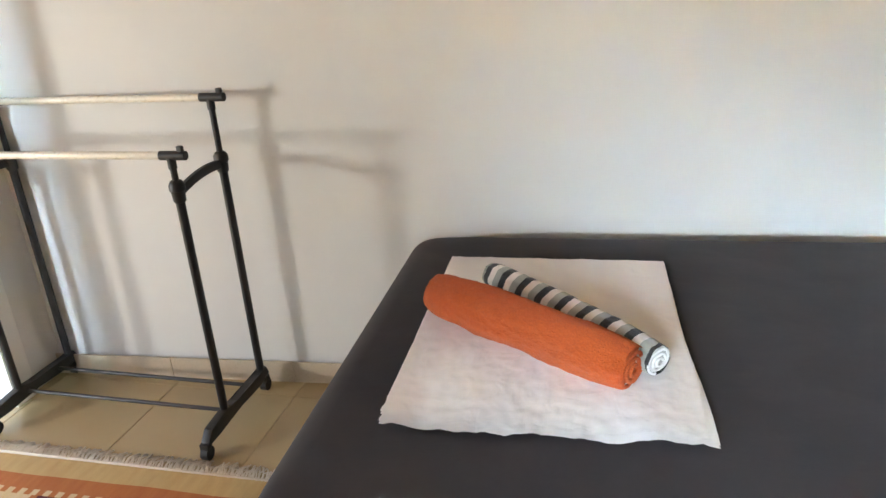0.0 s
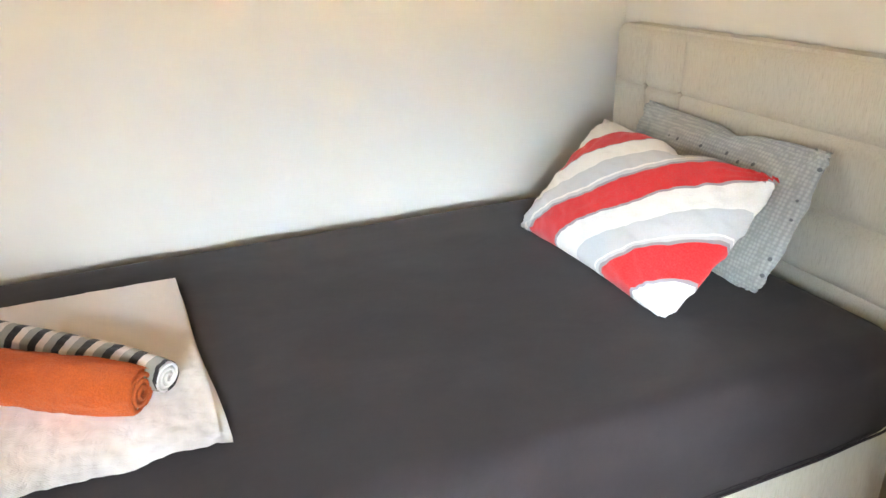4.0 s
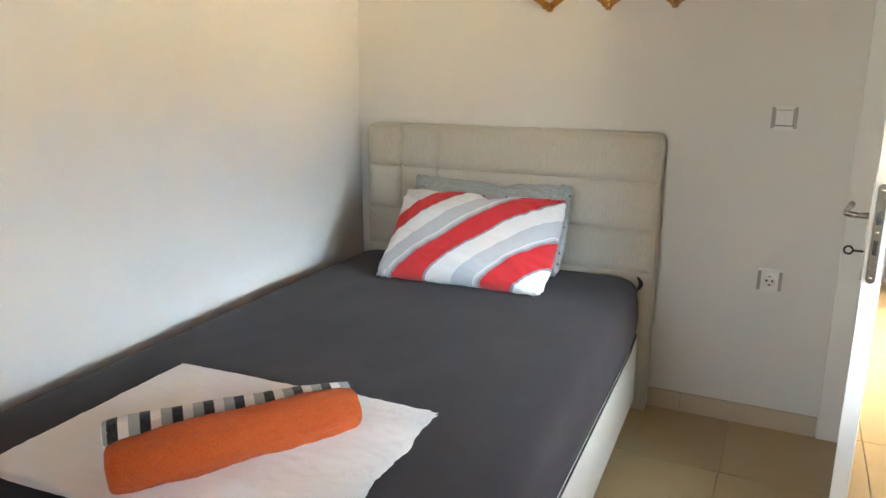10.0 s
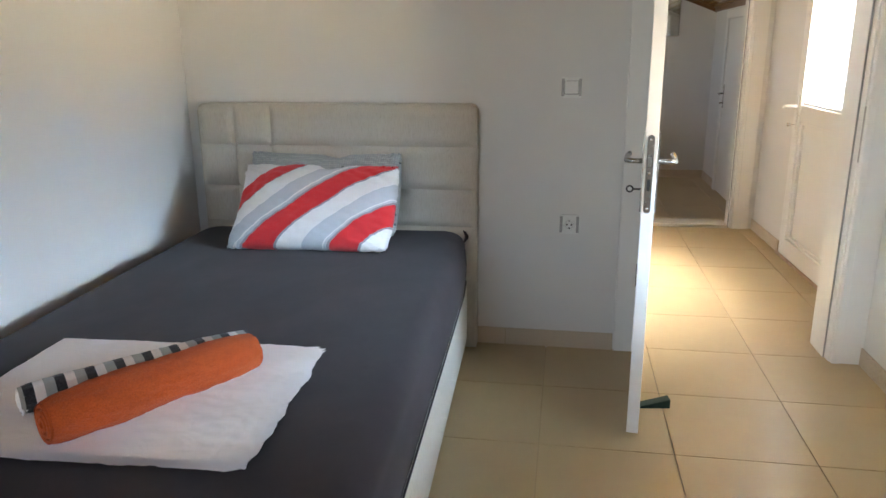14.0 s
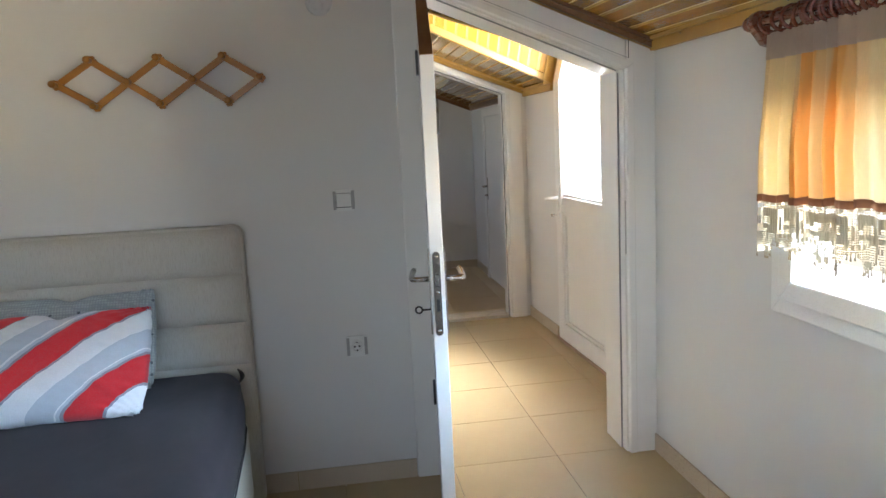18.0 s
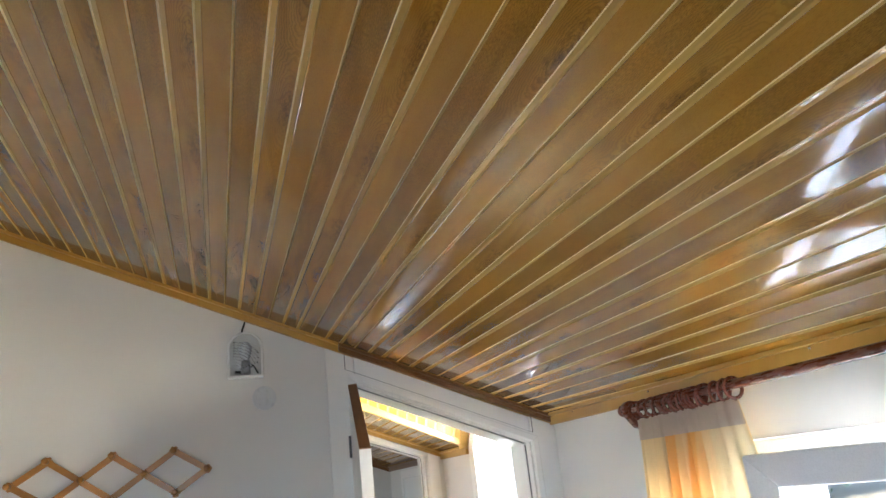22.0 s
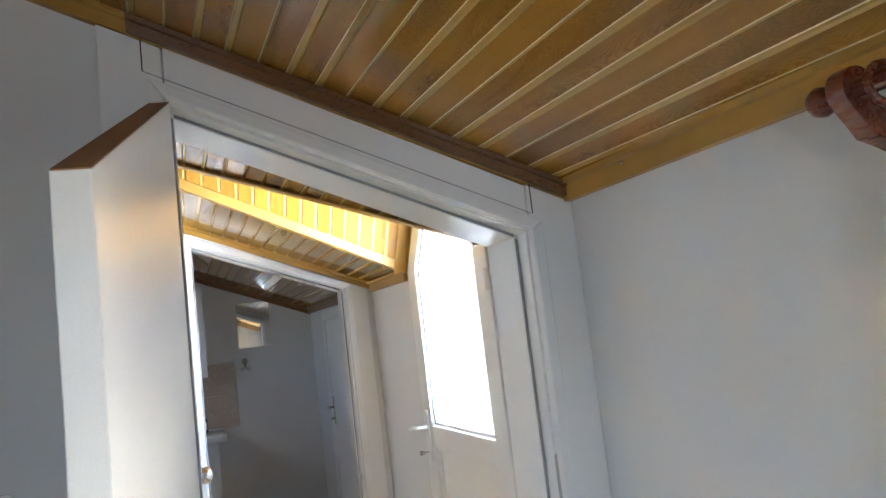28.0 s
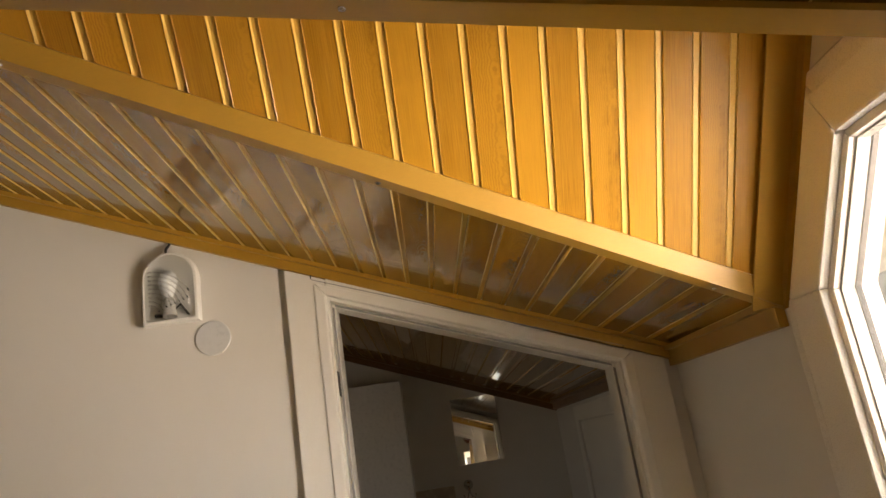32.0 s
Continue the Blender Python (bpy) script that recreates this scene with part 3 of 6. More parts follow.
def tube(bm, pts, r, seg=10):
    pts = [Vector(p) for p in pts]
    rings = []
    for i, p in enumerate(pts):
        d = (pts[min(i + 1, len(pts) - 1)] - pts[max(i - 1, 0)]).normalized()
        q = d.to_track_quat("Z", "Y").to_matrix()
        rings.append([bm.verts.new(p + q @ Vector((r * math.cos(k), r * math.sin(k), 0))) for k in (2 * math.pi * j / seg for j in range(seg))])
    for a, b in zip(rings, rings[1:]):
        off = min(range(seg), key=lambda s: sum((a[j].co - b[(j + s) % seg].co).length for j in range(seg)))
        for j in range(seg):
            bm.faces.new((a[j], a[(j + 1) % seg], b[(j + 1 + off) % seg], b[(j + off) % seg])).smooth = True
    bm.faces.new(rings[0][::-1])
    bm.faces.new(rings[-1])


def torus(bm, centre, axis, R, r, seg=22, sides=8):
    q = Vector(axis).normalized().to_track_quat("Z", "Y").to_matrix()
    c = Vector(centre)
    rings = []
    for i in range(seg):
        k = 2 * math.pi * i / seg
        rings.append([bm.verts.new(c + q @ Vector(((R + r * math.cos(j)) * math.cos(k), (R + r * math.cos(j)) * math.sin(k), r * math.sin(j)))) for j in (2 * math.pi * s / sides for s in range(sides))])
    for i in range(seg):
        a, b = rings[i], rings[(i + 1) % seg]
        for j in range(sides):
            bm.faces.new((a[j], b[j], b[(j + 1) % sides], a[(j + 1) % sides])).smooth = True


def sheet(bm, f, nu, nv, close_u=False):
    """A skin of points f(u, v), u and v from 0 to 1."""
    g = [[bm.verts.new(f(i / nu, j / nv)) for j in range(nv + 1)] for i in range(nu if close_u else nu + 1)]
    for i in range(nu):
        a, b = g[i], g[(i + 1) % len(g)]
        for j in range(nv):
            bm.faces.new((a[j], b[j], b[j + 1], a[j + 1])).smooth = True
    return g


def finish(name, bm, mats, smooth=None):
    bmesh.ops.recalc_face_normals(bm, faces=bm.faces)
    me = bpy.data.meshes.new(name)
    bm.to_mesh(me)
    bm.free()
    for m in mats if isinstance(mats, (list, tuple)) else [mats]:
        me.materials.append(m)
    if smooth is not None:
        me.shade_smooth()
        me.set_sharp_from_angle(angle=radians(smooth))
    return me


def part(name, bm, mats, parent=None, label="", smooth=None, m=None):
    ob = new(name, finish(name, bm, mats, smooth))
    ob.parent = parent
    if m is not None:
        ob.matrix_basis = m
    if label:
        ob["label"] = label
    return ob


def thing(name, place, label, category, group="", turn=0.0):
    ob = new(name)
    ob.empty_display_size = 0.05
    ob.matrix_basis = pose(*place, 0, 0, turn)
    return tagged(ob, label, category, group)


def single(name, bm, mats, label, category, group="", smooth=None, m=None):
    return tagged(part(name, bm, mats, None, "", smooth, m), label, category, group)


def setting(name, bm, mats, label, smooth=None):
    return tagged(part(name, bm, mats, None, "", smooth), label, "", "", "structure")


BM = bmesh.new

# ---- plan ----
XW, XH, XE, XB = 1.72, 1.93, 4.15, 6.40          # bedroom east wall, its hall side, hall east wall, bathroom end wall
XL = -1.88                                        # bedroom west wall
YS, YH = -0.69, -0.82                             # south walls of the bedroom and of the hall
YN0, YN1 = 2.03, 2.30                             # north wall at its west and east ends
T = 0.14


def zc(y):
    """Underside of the sloping ceiling in the bedroom."""
    return 1.982 + 0.402 * y


def zh(y):
    """Underside of the sloping ceiling in the hall and the bathroom."""
    return 2.008 + 0.396 * y


DOOR_N, DOOR_S = 0.245, -0.562                    # bedroom door opening
BATH_N, BATH_S = 0.172, -0.648                      # bathroom door opening
D0, D1 = 2.548, 3.505                             # dormer, west and east
F0, F1 = 2.515, 3.50                              # entrance door frame


def head1(y):
    return 1.838 + 0.405 * y


def head2(y):
    return 1.924 + 0.375 * y


def outline(bm, pts, axis, at, thick):
    """A wall piece: outline in the wall's own plane, pushed through its thickness."""
    if axis == "x":
        prism(bm, [(at, a, z) for a, z in pts], (thick, 0, 0))
    else:
        prism(bm, [(a, at, z) for a, z in pts], (0, thick, 0))


SOUTH_TURN = 1.7                                  # the window walls stand a little askew of the headboard wall
TURN_BED = pose(0.2, YS, 0, 0, 0, 0.6) @ pose(-0.2, -YS, 0)
TURN_HALL = pose(3.3, YH, 0, 0, 0, SOUTH_TURN) @ pose(-3.3, -YH, 0)


def askew(ob, m):
    """Stands a piece of the window walls askew with them."""
    ob.matrix_basis = m @ ob.matrix_basis
    return ob


# floor bed under all rooms; the tiles lie on it
bm = BM()
box(bm, XL - 0.2, XB + 0.14, -1.0, 2.6, -0.16, -0.012)
floor = setting("floor", bm, GROUT, "sandy grout bed under glossy beige floor tiles")

# bedroom walls
bm = BM()
prism(bm, [(XL - T, YN0, -0.012), (XW + 0.21, YN1 + 0.012, -0.012), (XW + 0.21, YN1 + 0.15, -0.012), (XL - T, YN0 + 0.15, -0.012)], (0, 0, 3.15))
setting("wall_north", bm, WALL, "smooth white painted bedroom wall behind the bed")
top = 0.1
bm = BM()
outline(bm, [(DOOR_N, -0.012), (2.45, -0.012), (2.45, zc(2.45) + top), (DOOR_N, zc(DOOR_N) + top)], "x", XW, XH - XW)
outline(bm, [(-1.0, -0.012), (DOOR_S, -0.012), (DOOR_S, zc(DOOR_S) + top), (-1.0, zc(-1.0) + top)], "x", XW, XH - XW)
outline(bm, [(DOOR_S, head1(DOOR_S)), (DOOR_N, head1(DOOR_N)), (DOOR_N, zc(DOOR_N) + top), (DOOR_S, zc(DOOR_S) + top)], "x", XW, XH - XW)
setting("wall_east", bm, WALL, "white painted headboard wall with a slant-headed doorway")
# south wall with the window
WX0, WX1, WZ0, WZ1 = -0.48, 0.90, 0.80, 1.49
bm = BM()
for a, b, lo, hi in ((XL - T, WX0, -0.012, 1.8), (WX1, XW + 0.02, -0.012, 1.8), (WX0, WX1, -0.012, WZ0), (WX0, WX1, WZ1, 1.8)):
    box(bm, a, b, YS - 0.2, YS, lo, hi)
askew(setting("wall_south", bm, WALL, "low white painted window wall under the eave"), TURN_BED)
# west wall with the balcony opening behind the walker
BY0, BY1, BZ = 0.80, 1.80, 1.95
bm = BM()
outline(bm, [(-0.9, -0.012), (BY0, -0.012), (BY0, zc(BY0) + top), (-0.9, zc(-0.9) + top)], "x", XL - T, T)
outline(bm, [(BY1, -0.012), (2.4, -0.012), (2.4, zc(2.4) + top), (BY1, zc(BY1) + top)], "x", XL - T, T)
outline(bm, [(BY0, BZ), (BY1, BZ), (BY1, zc(BY1) + top), (BY0, zc(BY0) + top)], "x", XL - T, T)
setting("wall_west", bm, WALL, "white painted wall with a balcony opening")
bm = BM()
for a, b, lo, hi in ((BY1, BY1 + 0.09, 0.0, BZ + 0.09), (BY0 - 0.09, BY0, 0.0, BZ + 0.09), (BY0, BY1, BZ, BZ + 0.09)):
    box(bm, XL, XL + 0.018, a, b, lo, min(hi, zc(a) - 0.05), 0.003)
setting("trim_west_opening", bm, WHITE, "white painted casing round the balcony opening")

# hall and bathroom walls
GX0, GX1, GZ1 = F0, F1, 2.06
bm = BM()
box(bm, XH, GX0, YH - 0.2, YH, -0.012, 1.9)
# east box and gable rise unseen past the roof to shade the terrace post
box(bm, GX1, XE, YH - 0.2, YH, -0.012, 2.25)
prism(bm, [(x, YH, z) for x, z in ((F0, 1.70), (2.76, 2.045), (3.255, 2.045), (F1, 1.70), (F1, 2.6), (F0, 2.6))], (0, -0.2, 0))
askew(setting("wall_hall_south", bm, WALL, "white painted hall wall around the entrance door"), TURN_HALL)
bm = BM()
outline(bm, [(BATH_N, -0.012), (2.45, -0.012), (2.45, zh(2.45) + top), (BATH_N, zh(BATH_N) + top)], "x", XE, T)
outline(bm, [(-1.02, -0.012), (BATH_S, -0.012), (BATH_S, zh(BATH_S) + top), (-1.02, zh(-1.02) + top)], "x", XE, T)
outline(bm, [(BATH_S, head2(BATH_S)), (BATH_N, head2(BATH_N)), (BATH_N, zh(BATH_N) + top), (BATH_S, zh(BATH_S) + top)], "x", XE, T)
setting("wall_hall_east", bm, WALL, "cream-white hall wall with a slant-headed bathroom doorway")
bm = BM()
box(bm, XH, XE, 2.32, 2.46, -0.012, 3.1)
setting("wall_hall_north", bm, WALL, "plain white wall closing the hall")
bm = BM()
box(bm, XE + T, XB, YH - 0.14, YH, -0.012, 1.85)
setting("wall_bath_south", bm, WALL, "plain white bathroom wall with a door")
bm = BM()
box(bm, XB, XB + 0.12, YH - 0.14, 1.3, -0.012, 2.7)
setting("wall_bath_end", bm, WALL, "plain white bathroom end wall with mirror and washbasin")
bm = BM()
# made-up opening, out of view, cut only to hold the fill lamp
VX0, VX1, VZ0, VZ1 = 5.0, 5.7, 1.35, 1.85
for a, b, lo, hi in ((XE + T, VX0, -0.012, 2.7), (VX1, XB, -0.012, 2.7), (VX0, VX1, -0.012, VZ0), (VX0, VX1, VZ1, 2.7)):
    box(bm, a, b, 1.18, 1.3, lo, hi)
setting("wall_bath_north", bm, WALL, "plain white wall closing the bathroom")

# ---- panelled ceilings ----
PITCH, START, THIN = 0.0618, 0.008, 0


def board_steps(y0, y1, pitch=PITCH, start=START, narrow=0.0060, wide=0.0150, deep=0.004):
    """Section across the boards: (y, rise, is_groove up to the next point); every third groove is a narrow joint."""
    out, k = [], math.floor((y0 - start) / pitch) - 1
    while start + k * pitch < y1:
        w = narrow if k % 3 == THIN else wide
        a = start + k * pitch - w / 2
        # index 2 faces form the lip that carries the painted highlight
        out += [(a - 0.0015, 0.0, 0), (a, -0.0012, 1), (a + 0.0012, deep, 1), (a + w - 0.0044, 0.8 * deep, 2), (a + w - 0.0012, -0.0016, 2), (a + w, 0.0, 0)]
        k += 1
    out = [p for p in out if y0 < p[0] < y1]
    first = 1 if out and out[0][1] > 0 else 0
    return [(y0, 0.0, first)] + out + [(y1, 0.0, 0)]


def panelled(bm, steps, left, right, thick=0.05):
    """Boards seen from below between two edges, each a function of (y, rise), with a plain back."""
    a = [bm.verts.new(left(y, d)) for y, d, _ in steps]
    b = [bm.verts.new(right(y, d)) for y, d, _ in steps]
    for i in range(len(steps) - 1):
        if (a[i].co - b[i].co).length < 1e-4 and (a[i + 1].co - b[i + 1].co).length < 1e-4:
            continue
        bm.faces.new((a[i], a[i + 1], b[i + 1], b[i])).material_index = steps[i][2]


# bedroom
st = board_steps(YS - 0.05, 2.42)


def board_at(x):
    """A point of the bedroom boards at x, for a section's (y, rise)."""
    def at(y, d):
        y += (SKEW + FAN * (FAN_Y - y)) * (x - 0.5)
        return (x, y, zc(y) + d)
    return at


bm = BM()
panelled(bm, st, board_at(XL - 0.06), board_at(XW + 0.06))
prism(bm, [(XL - 0.06, YS - 0.05, zc(YS - 0.05) + 0.012), (XW + 0.06, YS - 0.05, zc(YS - 0.05) + 0.012), (XW + 0.06, 2.42, zc(2.42) + 0.012), (XL - 0.06, 2.42, zc(2.42) + 0.012)], (0, 0, 0.05))
setting("ceiling", bm, [CEIL, GROOVE, GROOVE_LIP_GLINT], "sloping glossy wood-print panelled bedroom ceiling with pale grooves")

# hall: the dormer over the entrance door cuts a wedge out of the slope
XM, Y_APEX = 3.058, 0.76


RIDGE = zh(Y_APEX)
RISE = RIDGE - zh(YH)


def cheek(z, s):
    """Sideways reach of the dormer from its ridge at height z, west (-1) or east (1)."""
    half = D1 - XM if s > 0 else XM - D0
    return half * max(0.0, 1 - (z - zh(YH)) / RISE)


st = board_steps(YH - 0.05, 2.36, 0.0648, -0.009, 0.013, 0.014, 0.006)
bm = BM()
panelled(bm, st, lambda y, d: (XH - 0.05, y, zh(y) + d), lambda y, d: (XM - cheek(zh(y), -1), y, zh(y) + d))
panelled(bm, st, lambda y, d: (XM + cheek(zh(y), 1), y, zh(y) + d), lambda y, d: (XE + 0.05, y, zh(y) + d))
prism(bm, [(XH - 0.05, YH, zh(YH) + 0.012), (D0, YH, zh(YH) + 0.012), (XM, Y_APEX, RIDGE + 0.012), (XM, 2.36, zh(2.36) + 0.012), (XH - 0.05, 2.36, zh(2.36) + 0.012)], (0, 0, 0.05))
prism(bm, [(D1, YH, zh(YH) + 0.012), (XE + 0.05, YH, zh(YH) + 0.012), (XE + 0.05, 2.36, zh(2.36) + 0.012), (XM, 2.36, zh(2.36) + 0.012), (XM, Y_APEX, RIDGE + 0.012)], (0, 0, 0.05))
setting("ceiling_hall", bm, [CEIL3, GROOVE, GROOVE_LIP_GLINT], "sloping glossy wood-print hall ceiling cut by the dormer")

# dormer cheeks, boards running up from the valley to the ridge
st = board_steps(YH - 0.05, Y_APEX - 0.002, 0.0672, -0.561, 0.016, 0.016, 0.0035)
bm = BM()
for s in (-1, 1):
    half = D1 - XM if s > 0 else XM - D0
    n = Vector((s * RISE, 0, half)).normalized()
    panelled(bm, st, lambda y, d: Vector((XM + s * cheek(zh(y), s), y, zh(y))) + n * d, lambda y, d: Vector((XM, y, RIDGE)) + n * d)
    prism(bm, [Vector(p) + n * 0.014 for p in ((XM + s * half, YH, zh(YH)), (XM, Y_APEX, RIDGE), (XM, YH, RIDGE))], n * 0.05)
setting("ceiling_dormer", bm, [CEIL2, GROOVE_DORMER, GROOVE_DORMER], "steep wood-print dormer ceiling, door light put into its paler orange")

# unseen slab and wall added outside the west opening to block sky light
bm = BM()
box(bm, -3.7, XL - 0.16, -0.2, 2.5, 2.16, 2.26, 0.01)
setting("sky_block_slab", bm, ROOF, "flat slab added outside the west opening to block the sky")
bm = BM()
box(bm, -3.7, XL - 0.16, 2.3, 2.42, -0.3, 2.16)
setting("sky_block_wall", bm, RENDER, "white rendered wall added outside the west opening to block the sky")

# tiled roof over the boards
def roof_piece(name, pts, label):
    bm = BM()
    prism(bm, [(x, y, z + 0.075) for x, y, z in pts], (0, 0, 0.09), 0.01)
    setting(name, bm, ROOF, label)


def on(f, x, y):
    return (x, y, f(y))


roof_piece("roof_bedroom", [on(zc, XL - 0.25, -0.95), on(zc, XW + 0.1, -0.95), on(zc, XW + 0.1, 2.5), on(zc, XL - 0.25, 2.5)], "red-brown sloping roof over the bedroom")
roof_piece("roof_hall_west", [on(zh, XW + 0.105, -0.95), on(zh, D0 - 0.03, -0.95), on(zh, XM, Y_APEX + 0.06), on(zh, XM, 2.5), on(zh, XW + 0.105, 2.5)], "red-brown sloping roof over the hall")
roof_piece("roof_hall_east", [on(zh, D1 + 0.03, -0.80), on(zh, XB + 0.2, -0.80), on(zh, XB + 0.2, 2.5), on(zh, XM + 0.004, 2.5), on(zh, XM + 0.004, Y_APEX + 0.06)], "red-brown sloping roof over hall and bathroom")

# bathroom
st = board_steps(YH - 0.03, 1.24)
bm = BM()
panelled(bm, st, lambda y, d: (XE + 0.1, y, zh(y) + d), lambda y, d: (XB + 0.05, y, zh(y) + d))
prism(bm, [(XE + 0.1, YH - 0.03, zh(YH - 0.03) + 0.012), (XB + 0.05, YH - 0.03, zh(YH - 0.03) + 0.012), (XB + 0.05, 1.24, zh(1.24) + 0.012), (XE + 0.1, 1.24, zh(1.24) + 0.012)], (0, 0, 0.05))
setting("ceiling_bath", bm, [CEIL_BATH, GROOVE, GROOVE_LIP_GLINT], "sloping dark wood-print bathroom ceiling")


def batten(bm, p0, p1, side, down=0.045, wide=0.02):
    """Edge trim of a ceiling from p0 to p1, hanging down and standing out to one side."""
    p0, p1, side = Vector(p0), Vector(p1), Vector(side) * wide
    lip = side * 1.6
    dz = Vector((0, 0, -down))
    q = [p0, p0 + dz, p0 + dz + side, p0 + Vector((0, 0, -0.014)) + side, p0 + Vector((0, 0, -0.012)) + lip, p0 + lip]
    prism(bm, q, p1 - p0)


def trim(name, p0, p1, side, mat=TRIM, down=0.045, wide=0.02, label="amber wood-print edge trim under the ceiling"):
    bm = BM()
    batten(bm, p0, p1, side, down, wide)
    return setting(name, bm, mat, label)


trim("trim_east", (XW, YS, zc(YS)), (XW, 2.3, zc(2.3)), (-1, 0, 0), down=0.042)
trim("trim_door_head", (XW - 0.021, YS, zc(YS) - 0.004), (XW - 0.021, 0.30, zc(0.30) - 0.004), (-1, 0, 0), TRIM_DARK, 0.036, 0.014, "rounded cocoa-brown trim over the door")
south_trim = trim("trim_south", (XL, YS - 0.022, zc(YS - 0.022) + 0.010), (XW, YS + 0.016, zc(YS + 0.016) + 0.010), (-0.01, 1, 0), down=0.054)
bm = BM()
rod(bm, (XL, YS - 0.0005, zc(YS - 0.0005) - 0.0014), (XW - 0.03, YS + 0.0375, zc(YS + 0.0375) - 0.0014), 0.0016, None, 6)
part("seam", bm, BLACK_GAP, south_trim, "dark joint between trim and ceiling")
for x in (-0.75, 0.05, 0.83, 1.45):
    f = (x - XL) / (XW - XL)
    bm = BM()
    lathe(bm, (x, YS - 0.004 + 0.038 * f, zc(YS - 0.002 + 0.038 * f) - 0.018), (0, 1, 0), [(0.0, 0.005), (0.004, 0.0045), (0.005, 0.002)], 12)
    part("screw", bm, CHROME, south_trim)
trim("trim_west", (XL, YS, zc(YS)), (XL, 2.1, zc(2.1)), (1, 0, 0))
trim("trim_north", (XL, YN0 - 0.01, zc(YN0)), (XW, YN1 - 0.01, zc(YN1)), (0, -1, 0))
trim("trim_hall_east", (XE, YH, zh(YH)), (XE, 2.3, zh(2.3)), (-1, 0, 0), down=0.042)
trim("trim_hall_west", (XH, YH, zh(YH)), (XH, 2.3, zh(2.3)), (1, 0, 0))
askew(trim("trim_hall_south_east", (D1 + 0.01, YH, zh(YH) + 0.012), (XE, YH, zh(YH) + 0.012), (0, 1, 0), down=0.056), TURN_HALL)
askew(trim("trim_hall_south_west", (XH, YH, zh(YH) - 0.004), (D0 - 0.01, YH, zh(YH) - 0.004), (0, 1, 0), down=0.044), TURN_HALL)
trim("trim_bath_end", (XB, YH, zh(YH)), (XB, 1.18, zh(1.18)), (-1, 0, 0), TRIM_DARK, 0.05, 0.02, "brown edge trim under the bathroom ceiling")
trim("trim_bath_south", (XE + T, YH, zh(YH) + 0.006), (XB, YH, zh(YH) + 0.006), (0, 1, 0), TRIM_DARK, 0.05, 0.02, "brown edge trim under the bathroom ceiling")
# valley trims of the dormer
for s, nm in ((-1, "trim_dormer_west"), (1, "trim_dormer_east")):
    half = D1 - XM if s > 0 else XM - D0
    bm = BM()
    p0, p1 = Vector((XM + s * half, YH, zh(YH))), Vector((XM, Y_APEX, RIDGE))
    p0 = p0 + (p0 - p1) * 0.03
    out, up = Vector((s, 0.28, 0.11)) * 0.030, Vector((-s * half, 0, RISE)).normalized() * 0.036
    low = Vector((0, 0, -0.007))
    q = [p0 + low + out, p0 + low, p0 + up, p0 + up + Vector((-s * 0.005, 0, -0.004)), p0 + Vector((-s * 0.008, 0, -0.013)), p0 + out + 2 * low]
    prism(bm, q, p1 - p0)
    tr = setting(nm, bm, TRIM, "amber corner trim along the dormer valley")
    for f in (0.12, 0.5, 0.85):
        bm = BM()
        c = p0 + (p1 - p0) * f + out * 0.45 + 2 * low
        lathe(bm, c, (0, 0, -1), [(-0.002, 0.005), (0.0012, 0.0045), (0.002, 0.002)], 12)
        part("screw", bm, CHROME, tr)
bm = BM()
for s in (-1, 1):
    half = D1 - XM if s > 0 else XM - D0
    n = Vector((-s * RISE, 0, -half)).normalized()
    p0 = Vector((XM + s * half, YH + 0.001, zh(YH)))
    p1 = Vector((XM, YH + 0.001, RIDGE))
    prism(bm, [p0, p1, p1 + n * 0.024, p0 + n * 0.020], (0, 0.012, 0))
    prism(bm, [p0 + Vector((0, 0.012, 0)), p1 + Vector((0, 0.012, 0)), p1 + n * 0.008 + Vector((0, 0.075, 0)), p0 + n * 0.008 + Vector((0, 0.075, 0))], n * 0.004)
askew(setting("trim_dormer_gable", bm, TRIM, "amber cove trim where dormer and gable meet"), TURN_HALL)

# ---- skirting tiles ----


def skirting(p0, p1, side, name, h=0.078):
    """A run of tile strips, each its own piece."""
    p0, p1, side = Vector(p0), Vector(p1), Vector(side)
    run = (p1 - p0).length
    d = (p1 - p0).normalized()
    bm = BM()
    prism(bm, [p0, p1, p1 + side * 0.005, p0 + side * 0.005], (0, 0, h - 0.004))
    whole = setting("baseboard_" + name, bm, GROUT, "beige tile skirting along the wall foot")
    n = max(1, round(run / 0.45))
    for i in range(n):
        a, b = p0 + d * (run * i / n + 0.0015), p0 + d * (run * (i + 1) / n - 0.0015)
        bm = BM()
        prism(bm, [a + side * 0.005, b + side * 0.005, b + side * 0.011, a + side * 0.011], (0, 0, h))
        part("skirting_tile", bm, SKIRT, whole)


skirting((XW, 0.36, 0), (XW, 2.28, 0), (-1, 0, 0), "east")
skirting((XL, YS - 0.0218, 0), (XW - 0.02, YS + 0.0157, 0), (-0.01, 1, 0), "south")
skirting((XL, YN0 - 0.002, 0), (XW, YN1 - 0.002, 0), (0.06, -1, 0), "north")
skirting((D1 + 0.01, YH + 0.0065, 0), (XE, YH + 0.025, 0), (-0.03, 1, 0), "hall_south_east")
skirting((XH, YH - 0.0405, 0), (D0 - 0.01, YH - 0.0225, 0), (-0.03, 1, 0), "hall_south_west")
skirting((XE, 0.28, 0), (XE, 2.3, 0), (-1, 0, 0), "hall_east")
skirting((XB, YH, 0), (XB, 1.16, 0), (-1, 0, 0), "bath_end")
skirting((5.86, YH, 0), (XB - 0.012, YH, 0), (0, 1, 0), "bath_south")

# ---- door frames ----


